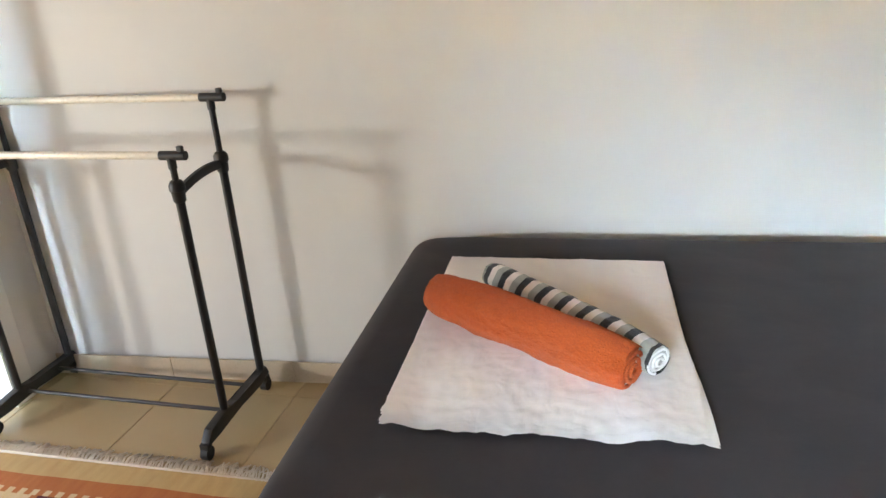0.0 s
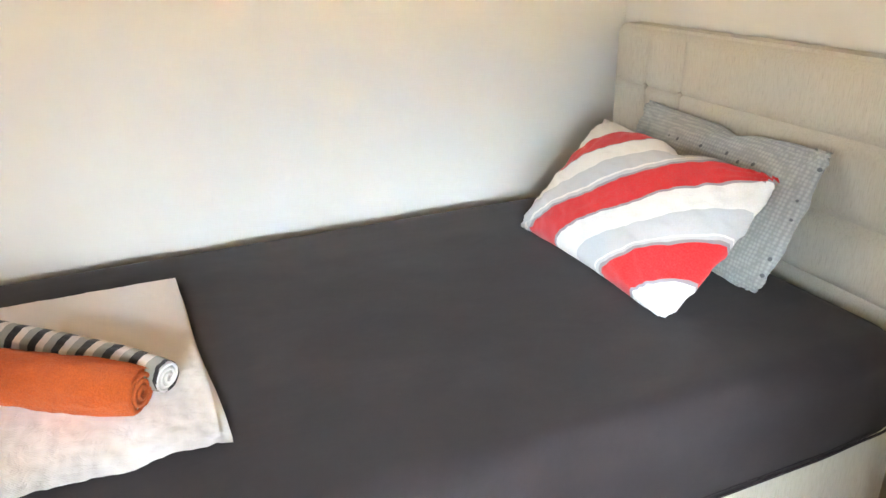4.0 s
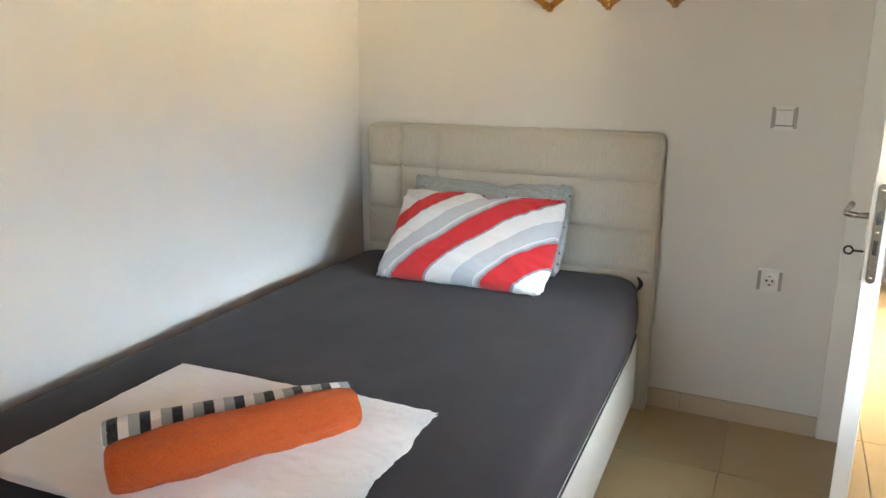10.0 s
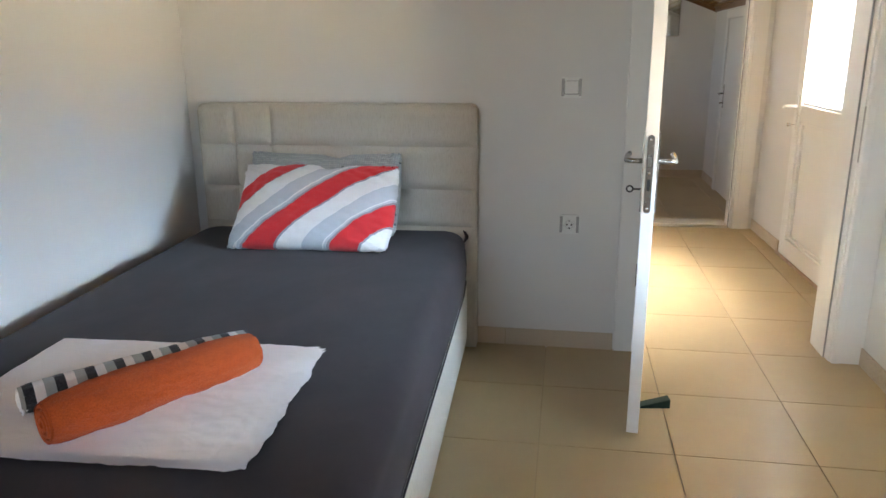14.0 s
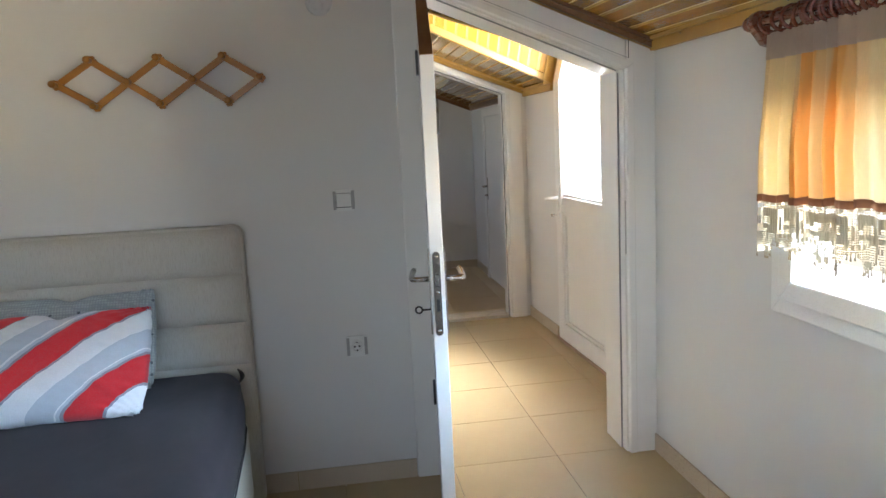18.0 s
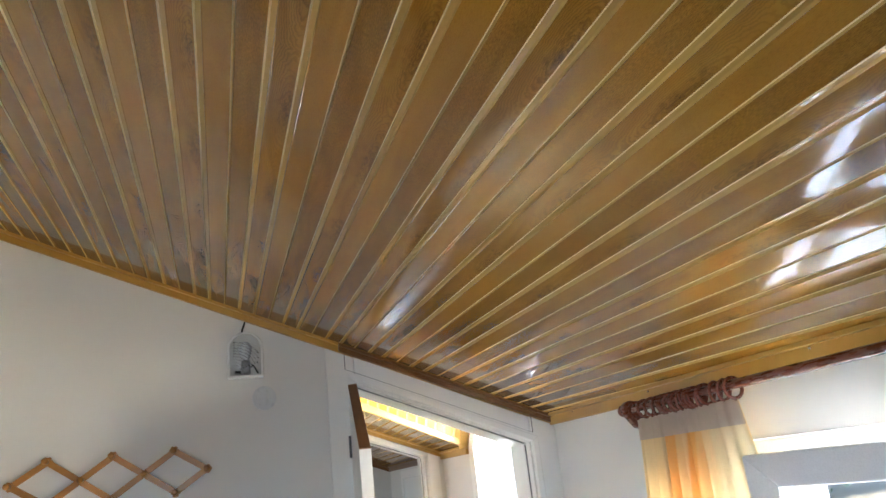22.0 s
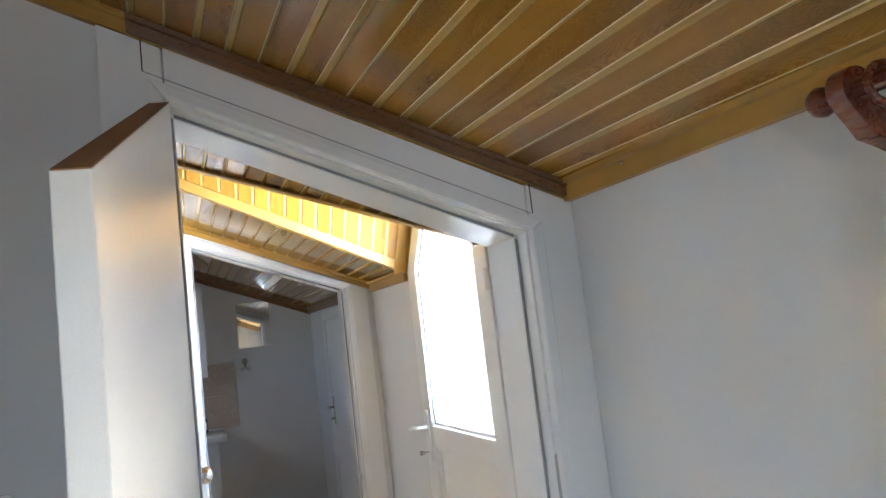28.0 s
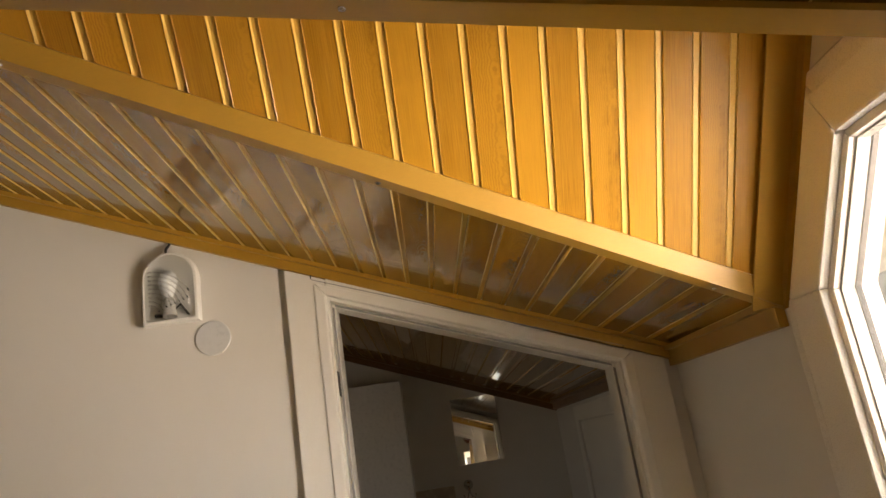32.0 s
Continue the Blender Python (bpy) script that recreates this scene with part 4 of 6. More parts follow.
def slant_frame(name, x_room, x_far, yn, ys, head, wn_, ws_, cap, label, room_side=-1):
    """Door lining and casing whose head follows the roof slope."""
    fr = tagged(new(name), label, "", "", "structure")

    def jamb(nm, y0, y1, out):
        bm = BM()
        prism(bm, [(x_room, y0, 0.0), (x_room, y1, 0.0), (x_room, y1, head(y1) if out else head(y1)), (x_room, y0, head(y0))], (x_far - x_room, 0, 0))
        part(nm, bm, WHITE, fr)

    s = room_side
    t = 0.014
    jamb("lining", yn - t, yn, 0)
    jamb("lining", ys, ys + t, 0)
    bm = BM()
    prism(bm, [(x_room, ys + t, head(ys + t) - t), (x_room, yn - t, head(yn - t) - t), (x_room, yn - t, head(yn - t)), (x_room, ys + t, head(ys + t))], (x_far - x_room, 0, 0))
    part("head_lining", bm, WHITE, fr)
    for x, d in ((x_room, s), (x_far, -s)):
        for nm, a, b in (("casing", yn - 0.008, yn + wn_), ("casing", ys - ws_, ys + 0.008)):
            bm = BM()
            prism(bm, [(x, a, 0.0), (x, b, 0.0), (x, b, cap(b)), (x, a, cap(a))], (d * 0.02, 0, 0), 0.004)
            part(nm, bm, WHITE, fr)
        bm = BM()
        prism(bm, [(x, ys + 0.0105, head(ys) - 0.008), (x, yn - 0.0105, head(yn) - 0.008), (x, yn - 0.0105, cap(yn)), (x, ys + 0.0105, cap(ys))], (d * 0.018, 0, 0), 0.003)
        part("head_casing", bm, WHITE, fr)
        bm = BM()
        w = 0.030
        for pts in (((yn - 0.006, 0), (yn - 0.006 + w, 0), (yn - 0.006 + w, head(yn - 0.006 + w) + w - 0.006), (yn - 0.006, head(yn) - 0.006)),
                    ((ys + 0.006, 0), (ys + 0.006 - w, 0), (ys + 0.006 - w, head(ys + 0.006 - w) + w - 0.006), (ys + 0.006, head(ys) - 0.006)),
                    ((ys + 0.006, head(ys) - 0.006), (yn - 0.006, head(yn) - 0.006), (yn - 0.006 + w, head(yn - 0.006 + w) + w - 0.006), (ys + 0.006 - w, head(ys + 0.006 - w) + w - 0.006))):
            prism(bm, [(x + d * 0.012, y, z) for y, z in pts], (d * 0.0125, 0, 0), 0.004)
        part("inner_moulding", bm, WHITE, fr)
        for y_ in (yn + 0.030, ys - 0.002):
            bm = BM()
            prism(bm, [(x, y_ - 0.0014, head(y_) + 0.034), (x, y_ + 0.0014, head(y_) + 0.034), (x, y_ + 0.0014, cap(y_) + 0.002), (x, y_ - 0.0014, cap(y_) + 0.002)], (d * 0.0206, 0, 0))
            part("seam", bm, BLACK_GAP, fr, "dark open joint at the end of the head board")
        # strip in grey for the shadow line along the head board's lower edge
        bm = BM()
        prism(bm, [(x, ys - 0.002, head(ys - 0.002) + 0.0325), (x, yn + 0.030, head(yn + 0.030) + 0.0325), (x, yn + 0.030, head(yn + 0.030) + 0.0345), (x, ys - 0.002, head(ys - 0.002) + 0.0338)], (d * 0.0203, 0, 0))
        part("seam", bm, SEAL, fr, "grey strip drawn as the shadow line under the head board")
    # deep rebate stops with a rubber seal on the face that the leaf closes against
    xs = x_room + 0.046
    for y0, y1 in ((yn - t - 0.010, yn - t), (ys + t, ys + t + 0.010)):
        bm = BM()
        prism(bm, [(xs, y0, 0.0), (xs, y1, 0.0), (xs, y1, head(y1) - t), (xs, y0, head(y0) - t)], (x_far - xs + 0.0, 0, 0), 0.002)
        part("door_stop", bm, WHITE, fr)
        bm = BM()
        prism(bm, [(xs, y0 + 0.002, 0.0), (xs, y1 - 0.002, 0.0), (xs, y1 - 0.002, head(y1) - t - 0.012), (xs, y0 + 0.002, head(y0) - t - 0.012)], (-0.004, 0, 0))
        part("seal", bm, SEAL, fr, "grey rubber door seal")
    ya, yb = ys + t + 0.010, yn - t - 0.010
    bm = BM()
    prism(bm, [(xs, ya, head(ya) - t - 0.010), (xs, yb, head(yb) - t - 0.010), (xs, yb, head(yb) - t), (xs, ya, head(ya) - t)], (x_far - xs, 0, 0), 0.002)
    part("door_stop", bm, WHITE, fr)
    bm = BM()
    prism(bm, [(xs, ya, head(ya) - t - 0.008), (xs, yb, head(yb) - t - 0.008), (xs, yb, head(yb) - t - 0.002), (xs, ya, head(ya) - t - 0.002)], (-0.004, 0, 0))
    part("seal", bm, SEAL, fr, "grey rubber door seal")
    return fr


fr1 = slant_frame("door_1", XW, XH, DOOR_N, DOOR_S, head1, 0.112, 0.112, lambda y: zc(y) - 0.044, "white slant-headed bedroom door frame, door open")
fr2 = slant_frame("door_2", XE, XE + T, BATH_N, BATH_S, head2, 0.105, 0.11, lambda y: zh(y) - 0.044, "white slant-headed bathroom door frame")
bm = BM()
box(bm, XE - 0.012, XE + T + 0.012, BATH_S + 0.033, BATH_N - 0.033, 0.0, 0.026, 0.004)
setting("threshold", bm, STONE, "pale marble threshold of the bathroom")
bm = BM()
box(bm, XW - 0.004, XW, DOOR_S + 0.008, DOOR_S + 0.0135, 0.86, 1.08)
part("strike_plate", bm, CHROME, fr1)
bm = BM()
box(bm, XE + 0.004, XE + 0.036, BATH_N - 0.0165, BATH_N - 0.0135, 1.695, 1.765, 0.001)
part("hinge", bm, DARK_METAL, fr2, "dark steel hinge leaf let into the lining")

# ---- bed ----
BED = pose(1.62, 1.002, 0, 0, 0, 2.35)
bed = thing("bed", (0.6, 1.6, 0), "single bed with cream woven base and quilted headboard", "bed")


def bed_part(name, bm, mats, label="", smooth=None):
    bmesh.ops.transform(bm, matrix=pose(-0.6, -1.6, 0) @ BED, verts=bm.verts)
    return part(name, bm, mats, bed, label, smooth)


bm = BM()
box(bm, -2.10, 0.0, 0.0, 1.185, 0.045, 0.345, 0.018, 3)
bed_part("base", bm, UPHOLSTERY, "cream woven upholstered bed base", 40)
for x in (-2.02, -0.08):
    for y in (0.06, 1.12):
        bm = BM()
        lathe(bm, (x, y, 0.0), (0, 0, 1), [(0.0, 0.018), (0.06, 0.026), (0.075, 0.026)], 12)
        bed_part("foot", bm, BLACK_PLASTIC, "short black bed foot")


def mattress(u, v):
    """Rounded mattress in its fitted sheet: v runs from the hem up over the top to the middle."""
    L, W, r = 2.085, 1.185, 0.075
    k = 2 * math.pi * u
    e = 0.075
    cx, cy = math.cos(k), math.sin(k)
    ex = math.copysign(abs(cx) ** e, cx)
    ey = math.copysign(abs(cy) ** e, cy)
    if v < 0.3:
        s, z, bulge = 1.0, 0.335 + (v / 0.3) * 0.165, 0.008 * math.sin(math.pi * v / 0.3)
        px, py = ex * (L / 2 + bulge), ey * (W / 2 + bulge)
    elif v < 0.6:
        a = (v - 0.3) / 0.3 * math.pi / 2
        z = 0.50 + 0.066 * math.sin(a)
        inset = r * (1 - math.cos(a))
        px, py = ex * (L / 2 - inset), ey * (W / 2 - inset)
    else:
        s = 1 - (v - 0.6) / 0.4
        z = 0.566 + 0.006 * (1 - s)
        px, py = ex * (L / 2 - r) * s, ey * (W / 2 - r) * s
    w = 0.004 * noise.noise((px * 2.4, py * 2.4, 3.1)) * min(1, v * 3) + 0.0022 * noise.noise((px * 9, py * 7, z * 9))
    if v < 0.3:
        py += 0.004 * noise.noise((px * 7, 5.0, z * 3)) * (1 if abs(ey) > 0.9 else 0)
    return (-1.045 + px, 0.592 + py, z + w)


bm = BM()
sheet(bm, mattress, 240, 34, True)
bmesh.ops.remove_doubles(bm, verts=bm.verts, dist=0.0004)
mattress_part = bed_part("mattress", bm, SHEET, "charcoal fitted sheet stretched over the mattress", 60)
bm = BM()
for z, out in ((0.338, 0.006), (0.349, 0.0035)):
    pts = []
    for i in range(241):
        x, y, _ = mattress(i / 240, 0.02)
        c = Vector((-1.045, 0.592, 0))
        d = (Vector((x, y, 0)) - c)
        d.normalize()
        pts.append((x + out * d.x, y + out * d.y, z))
    tube(bm, pts, 0.0032 if z < 0.34 else 0.0012, 6)
bed_part("hem", bm, SHEET, "double-stitched elastic sheet hem").parent = mattress_part
# the gathered corner of the sheet, pushed out by the headboard
bm = BM()


def tuck(u, v):
    k, s = 2 * math.pi * u, math.sin(math.pi * v) ** 0.6
    r = 0.002 + 0.0055 * s * (1 + 0.25 * math.sin(5 * k + 9 * v))
    return (-0.024 + 0.016 * v + r * math.cos(k), 0.016 - 0.014 * math.sin(math.pi * v) + r * math.sin(k), 0.560 - 0.060 * v)


sheet(bm, tuck, 24, 20, True)
bed_part("corner_tuck", bm, SHEET, "gathered fold at the sheet corner", 60).parent = mattress_part
# headboard, flat against the wall
HX = 1.632
bm = BM()
pts = []
for cy, cz, a0 in ((2.215 - 0.035, 1.088 - 0.035, 0), (0.965 + 0.035, 1.088 - 0.035, 90)):
    for i in range(7):
        a = radians(a0 + 15 * i)
        pts.append((HX + 0.012, cy + 0.035 * math.cos(a), cz + 0.035 * math.sin(a)))
pts += [(HX + 0.012, 0.965, 0.0), (HX + 0.012, 2.215, 0.0)]
prism(bm, pts, (0.066, 0, 0), 0.008)
bmesh.ops.translate(bm, verts=bm.verts, vec=(-0.6, -1.6, 0))
headboard = part("headboard", bm, UPHOLSTERY, bed, "quilted cream headboard with horizontal seams", 40)
rows, cols = (0.30, 0.563, 0.725, 0.908, 1.080), (0.972, 1.875, 2.045, 2.208)
for z0, z1 in zip(rows, rows[1:]):
    for y0, y1 in zip(cols, cols[1:]):
        bm = BM()

        def pad(u, v):
            edge = min(min(u, 1 - u) * (y1 - y0), min(v, 1 - v) * (z1 - z0))
            b = 0.016 * min(1.0, edge / 0.03) ** 0.5
            y, z = y0 + u * (y1 - y0), z0 + v * (z1 - z0)
            if z > 1.06 and (y < 0.99 or y > 2.19):
                b *= 0.4
                z = min(z, 1.07)
            b += 0.0015 * noise.noise((y * 14, z * 30, 1.0)) * min(1, edge / 0.02)
            return (HX + 0.011 - b - 0.6, y - 1.6, z)

        sheet(bm, pad, max(10, int((y1 - y0) / 0.012)), 16)
        part("quilted_panel", bm, UPHOLSTERY, headboard)
for y in cols[1:3]:
    for z in (0.908, 0.725):
        bm = BM()
        lathe(bm, (HX + 0.012 - 0.6, y - 1.6, z), (-1, 0, 0), [(0.0, 0.009), (0.006, 0.0095), (0.010, 0.006), (0.011, 0.001)], 14)
        part("button", bm, UPHOLSTERY, headboard, "cloth-covered tufting button")

# ---- pillows ----


def pillow_mesh(bm, w, h, t, seed, notch=0.0):
    for side in (1, -1):
        def skin(u, v):
            x, y = 2 * u - 1, 2 * v - 1
            full = max(0.0, (1 - abs(x) ** 3.2) * (1 - abs(y) ** 3.0)) ** 0.55
            px = x * w / 2 * (1 - (0.055 if x < 0 else -0.02) * (1 - abs(y) ** 2) * abs(x) ** 3)
            py = y * h / 2 * (1 - 0.07 * (1 - abs(x) ** 2) * abs(y) ** 3)
            py -= notch * math.exp(-((x - 0.18) / 0.14) ** 2) * max(0, y) ** 4
            blunt = 1 - (0.05 if x > 0 > y else 0.015) * (x * x * y * y) ** 3
            px, py = px * blunt, py * blunt
            z = side * t * full * (1 + 0.14 * noise.noise((x * 2.1 + seed, y * 2.0, side * 2.0)))
            crease = 0.010 * noise.noise((x * 7 + seed, y * 5, 9.0)) * (1 - full) ** 0.5 + 0.004 * noise.noise((x * 4 + y * 9, x * 3 - y * 2 + seed, 2.0)) + 0.003 * noise.noise((x * 15, y * 11 + seed, 4.0))
            near = abs(x * y) ** 2.2 * (1 - full)
            pucker = math.sin(26 * math.atan2(1.08 - abs(y), 1.08 - abs(x)) + seed + x * 3)
            crease += 0.011 * near * pucker + 0.003 * pucker * max(0.0, abs(x * y) - 0.35) * full
            return (px, py, z + crease)
        sheet(bm, skin, 84, 66)
    bmesh.ops.remove_doubles(bm, verts=bm.verts, dist=0.0012)


def basis(centre, x, y):
    x, y = Vector(x).normalized(), Vector(y).normalized()
    z = x.cross(y).normalized()
    y = z.cross(x)
    return Matrix((( x.x, y.x, z.x, centre[0]), (x.y, y.y, z.y, centre[1]), (x.z, y.z, z.z, centre[2]), (0, 0, 0, 1)))


bm = BM()
pillow_mesh(bm, 0.64, 0.395, 0.086, 2.0, 0.035)
single("striped_pillow", bm, STRIPED, "white pillow with red and grey diagonal stripes on the bed", "pillow", smooth=80,
       m=basis((1.272, 1.562, 0.716), (0.03, -1, 0.0), (0.69, 0, 0.72)))
bm = BM()
pillow_mesh(bm, 0.67, 0.37, 0.055, 7.0, 0.015)
single("grey_pillow", bm, DOTTED, "grey dotted pillow leaning against the headboard", "pillow", smooth=80,
       m=basis((1.508, 1.610, 0.722), (0.0, -1, 0.0), (0.42, 0, 0.9)))

# ---- folded white towel and two rolled towels ----
NW, NE, SE, SW = (Vector(p) for p in ((-0.339, 1.848, 0), (0.181, 1.866, 0), (0.233, 1.188, 0), (-0.303, 1.157, 0)))
towel = thing("folded_towel", (-0.05, 1.5, 0.572), "white cotton towel folded in two on the bed", "towel")
for layer, (name, label) in enumerate((("lower_fold", ""), ("upper_fold", "top fold with a woven hem"))):
    bm = BM()
    lift = 0.003 + 0.011 * layer
    for face in (0, 1):
        def cloth(u, v):
            p = (NW * (1 - u) + NE * u) * (1 - v) + (SW * (1 - u) + SE * u) * v
            if layer == 0:
                p += Vector((0.015 * max(0, u - 0.7) / 0.3 * v, -0.010 * v * v, 0))
            edge = v ** 10
            p.y += (0.0022 * math.sin(u * 15 + 0.6 * layer) + 0.0018 * math.sin(u * 41 + layer) + 0.0025 * noise.noise((u * 26, layer, 1.0))) * edge
            p.x += 0.003 * math.sin(v * 9 + layer) * u ** 6
            z = lift + 0.006 * face + 0.0035 * noise.noise((u * 5, v * 5, layer)) + 0.0028 * math.sin(u * 23 + 1.3) * v ** 6
            z += 0.004 * max(0, math.sin(u * 15 + 1.2)) * edge - 0.0022 * math.exp(-((v - 0.945) / 0.009) ** 2)
            z += (0.0014 + 0.0022 * v) * noise.noise((u * 34, v * 34, 3.0 + layer)) + 0.003 * v * noise.noise((u * 14, v * 9, 6.0))
            return (p.x + 0.05, p.y - 1.5, z)
        sheet(bm, cloth, 70, 70)
    bmesh.ops.remove_doubles(bm, verts=bm.verts, dist=0.0001)
    part(name, bm, TOWEL, towel, label)


def rolled(name, p0, p1, r, mat, label, end_mat, turns=4.5):
    """A towel rolled up: rounded bulging skin, soft ends and the coil of cloth at each end."""
    p0, p1 = Vector(p0), Vector(p1)
    L = (p1 - p0).length
    root = thing(name, (0, 0, 0), label, "towel", "rolled towels")
    m = basis((p0 + p1) / 2, p1 - p0, Vector((0, 0, 1)).cross(p1 - p0))
    root.matrix_basis = m
    bm = BM()

    def skin(u, v):
        k = 2 * math.pi * u
        s = 2 * v - 1
        rr = r * (1.0 - 0.20 * abs(s) ** 7) * (1 + 0.10 * noise.noise((math.cos(k) * 1.3, math.sin(k) * 1.3, v * 4 + r * 50)) + 0.05 * noise.noise((math.cos(k) * 3, math.sin(k) * 3, v * 9)) + 0.03 * noise.noise((math.cos(k) * 7, math.sin(k) * 7, v * 24)) + (0.016 if mat == TERRACOTTA else 0.0) * noise.noise((math.cos(k) * 14, math.sin(k) * 14, v * 60)))
        y, z = rr * math.cos(k), rr * math.sin(k)
        z = max(z, -0.9 * r)
        return (s * L / 2, y * 1.03, z)
    sheet(bm, skin, 84, 110, True)
    part("roll", bm, mat, root, "", 80)
    for s in (-1, 1):
        bm = BM()
        pts = []
        n = int(turns * 22)
        for i in range(n + 1):
            f = i / n
            k = f * turns * 2 * math.pi
            rr = (r * 0.12 + r * 0.66 * f) * (1 + 0.10 * math.sin(2 * k + s))
            pts.append((s * (L / 2 - 0.002 + 0.005 * (1 - f)), rr * math.cos(k), max(rr * math.sin(k), -0.86 * r)))
        tube(bm, pts, r * 0.085, 6)
        part("coil_end", bm, end_mat, root, "", 80)
        bm = BM()
        lathe(bm, (s * (L / 2 - 0.02), 0, 0), (s, 0, 0), [(0.0, r * 0.8), (0.012, r * 0.82), (0.0121, 0.001)], 24)
        part("core", bm, end_mat, root)
    return root


rolled("orange_towel_roll", (-0.298, 1.545, 0.638), (0.114, 1.314, 0.624), 0.0495, TERRACOTTA, "terracotta terry towel rolled up on the white towel", TERRACOTTA, 3.0)
rolled("striped_towel_roll", (-0.203, 1.677, 0.625), (0.160, 1.345, 0.625), 0.034, ROLL_STRIPE, "black, grey and white striped towel rolled up", LINEN, 2.7)

# ---- clothes rack ----
rack = thing("clothes_rack", (-1.45, 1.85, 0), "black double clothes rack on castors with cream rails", "clothes rack")


def rk(name, bm, mat, label="", smooth=40):
    bmesh.ops.translate(bm, verts=bm.verts, vec=(1.45, -1.85, 0))
    return part(name, bm, mat, rack, label, smooth)


XA, XZ, YF, YR = -1.062, -1.818, 1.785, 2.015
for x in (XA, XZ):
    bm = BM()
    prism(bm, [(x - 0.014, 1.655, 0.045), (x - 0.014, 1.69, 0.085), (x - 0.014, 1.80, 0.095), (x - 0.014, 1.84, 0.083), (x - 0.014, 1.93, 0.088), (x - 0.014, 1.985, 0.083), (x - 0.014, 2.03, 0.092), (x - 0.014, 2.045, 0.06), (x - 0.014, 1.98, 0.046), (x - 0.014, 1.85, 0.058), (x - 0.014, 1.72, 0.046)], (0.028, 0, 0), 0.004)
    foot_bar = rk("foot_bar", bm, BLACK_PLASTIC, "moulded black foot bar")
    for y in (1.665, 2.030):
        bm = BM()
        rod(bm, (x - 0.011, y, 0.021), (x + 0.011, y, 0.021), 0.021, None, 18)
        box(bm, x - 0.014, x + 0.014, y - 0.012, y + 0.012, 0.035, 0.055, 0.003)
        rk("castor", bm, BLACK_PLASTIC).parent = foot_bar
    for y, zt, zcol in ((YF, 0.875, 0.782), (YR, 0.982, 0.798)):
        bm = BM()
        rod(bm, (x, y, 0.075), (x, y, zcol), 0.0125)
        rk("upright", bm, BLACK)
        bm = BM()
        rod(bm, (x, y, zcol), (x, y, zt), 0.009)
        rk("inner_tube", bm, BLACK)
        bm = BM()
        lathe(bm, (x, y, zcol - 0.035), (0, 0, 1), [(0.0, 0.0135), (0.004, 0.017), (0.03, 0.018), (0.034, 0.0215), (0.05, 0.021), (0.06, 0.015), (0.062, 0.011)], 18)
        rk("collar", bm, BLACK_PLASTIC)
        s = 1 if x == XA else -1
        bm = BM()
        rod(bm, (x - s * 0.03, y, zt), (x + s * 0.045, y, zt), 0.0125)
        rod(bm, (x, y, zt - 0.035), (x, y, zt), 0.0115)
        box(bm, x + s * 0.032 - 0.008, x + s * 0.032 + 0.008, y - 0.006, y + 0.006, zt, zt + 0.026, 0.003)
        rk("rail_cap", bm, BLACK_PLASTIC)
    bm = BM()
    pts = []
    for i in range(15):
        f = i / 14
        pts.append((x, YF + (YR - YF) * f, 0.772 + 0.018 * f + 0.012 * math.sin(math.pi * f)))
    rims = [[bm.verts.new((x + dx, p[1], p[2] + dz)) for dx, dz in ((-0.007, -0.010), (-0.005, -0.013), (0.005, -0.013), (0.007, -0.010), (0.007, 0.010), (0.005, 0.013), (-0.005, 0.013), (-0.007, 0.010))] for p in pts]
    for a, b in zip(rims, rims[1:]):
        for k in range(8):
            bm.faces.new((a[k], a[(k + 1) % 8], b[(k + 1) % 8], b[k]))
    bm.faces.new(rims[0][::-1])
    bm.faces.new(rims[-1])
    rk("arched_brace", bm, BLACK_PLASTIC)
for y, zt in ((YF, 0.875), (YR, 0.982)):
    bm = BM()
    rod(bm, (XZ + 0.02, y, zt), (XA - 0.02, y, zt), 0.0105)
    rk("hanging_rail", bm, CREAM_TUBE, "cream enamelled hanging rail")
for y in (1.808, 1.948):
    bm = BM()
    rod(bm, (XZ, y, 0.068), (XA, y, 0.068), 0.0065, None, 12)
    rk("bottom_bar", bm, BLACK)

# ---- folding peg rack on the headboard wall ----
peg_rack = thing("coat_rack", (XW, 1.2, 1.62), "folding varnished wooden coat rack with round pegs", "coat rack")
TOPS, MIDS, LOWS = (1.432, 1.202, 0.977), (1.554, 1.308, 1.084, 0.853), (1.428, 1.205, 0.970)
ZT, ZM, ZL = 1.698, 1.619, 1.540


def slat(a, b, layer):
    (ya, za), (yb, zb) = a, b
    d = Vector((0, yb - ya, zb - za))
    n = Vector((0, -d.z, d.y)).normalized()
    dn = d.normalized()
    bm = BM()
    x = XW - 0.016 - 0.009 * layer
    pts = []
    w = 0.0115
    for end, sgn in ((Vector((0, ya, za)), -1), (Vector((0, yb, zb)), 1)):
        for along, across in ((-0.010, -1.0), (0.004, -1.35), (0.016, -1.0), (0.018, -0.35), (0.013, 0.0), (0.018, 0.35), (0.016, 1.0), (0.004, 1.35), (-0.010, 1.0)):
            pts.append(end + dn * sgn * along + n * across * w * sgn + Vector((x, 0, 0)))
    prism(bm, [p - Vector((XW, 1.2, 1.62)) for p in pts], (-0.008, 0, 0))
    part("slat", bm, PINE, peg_rack)


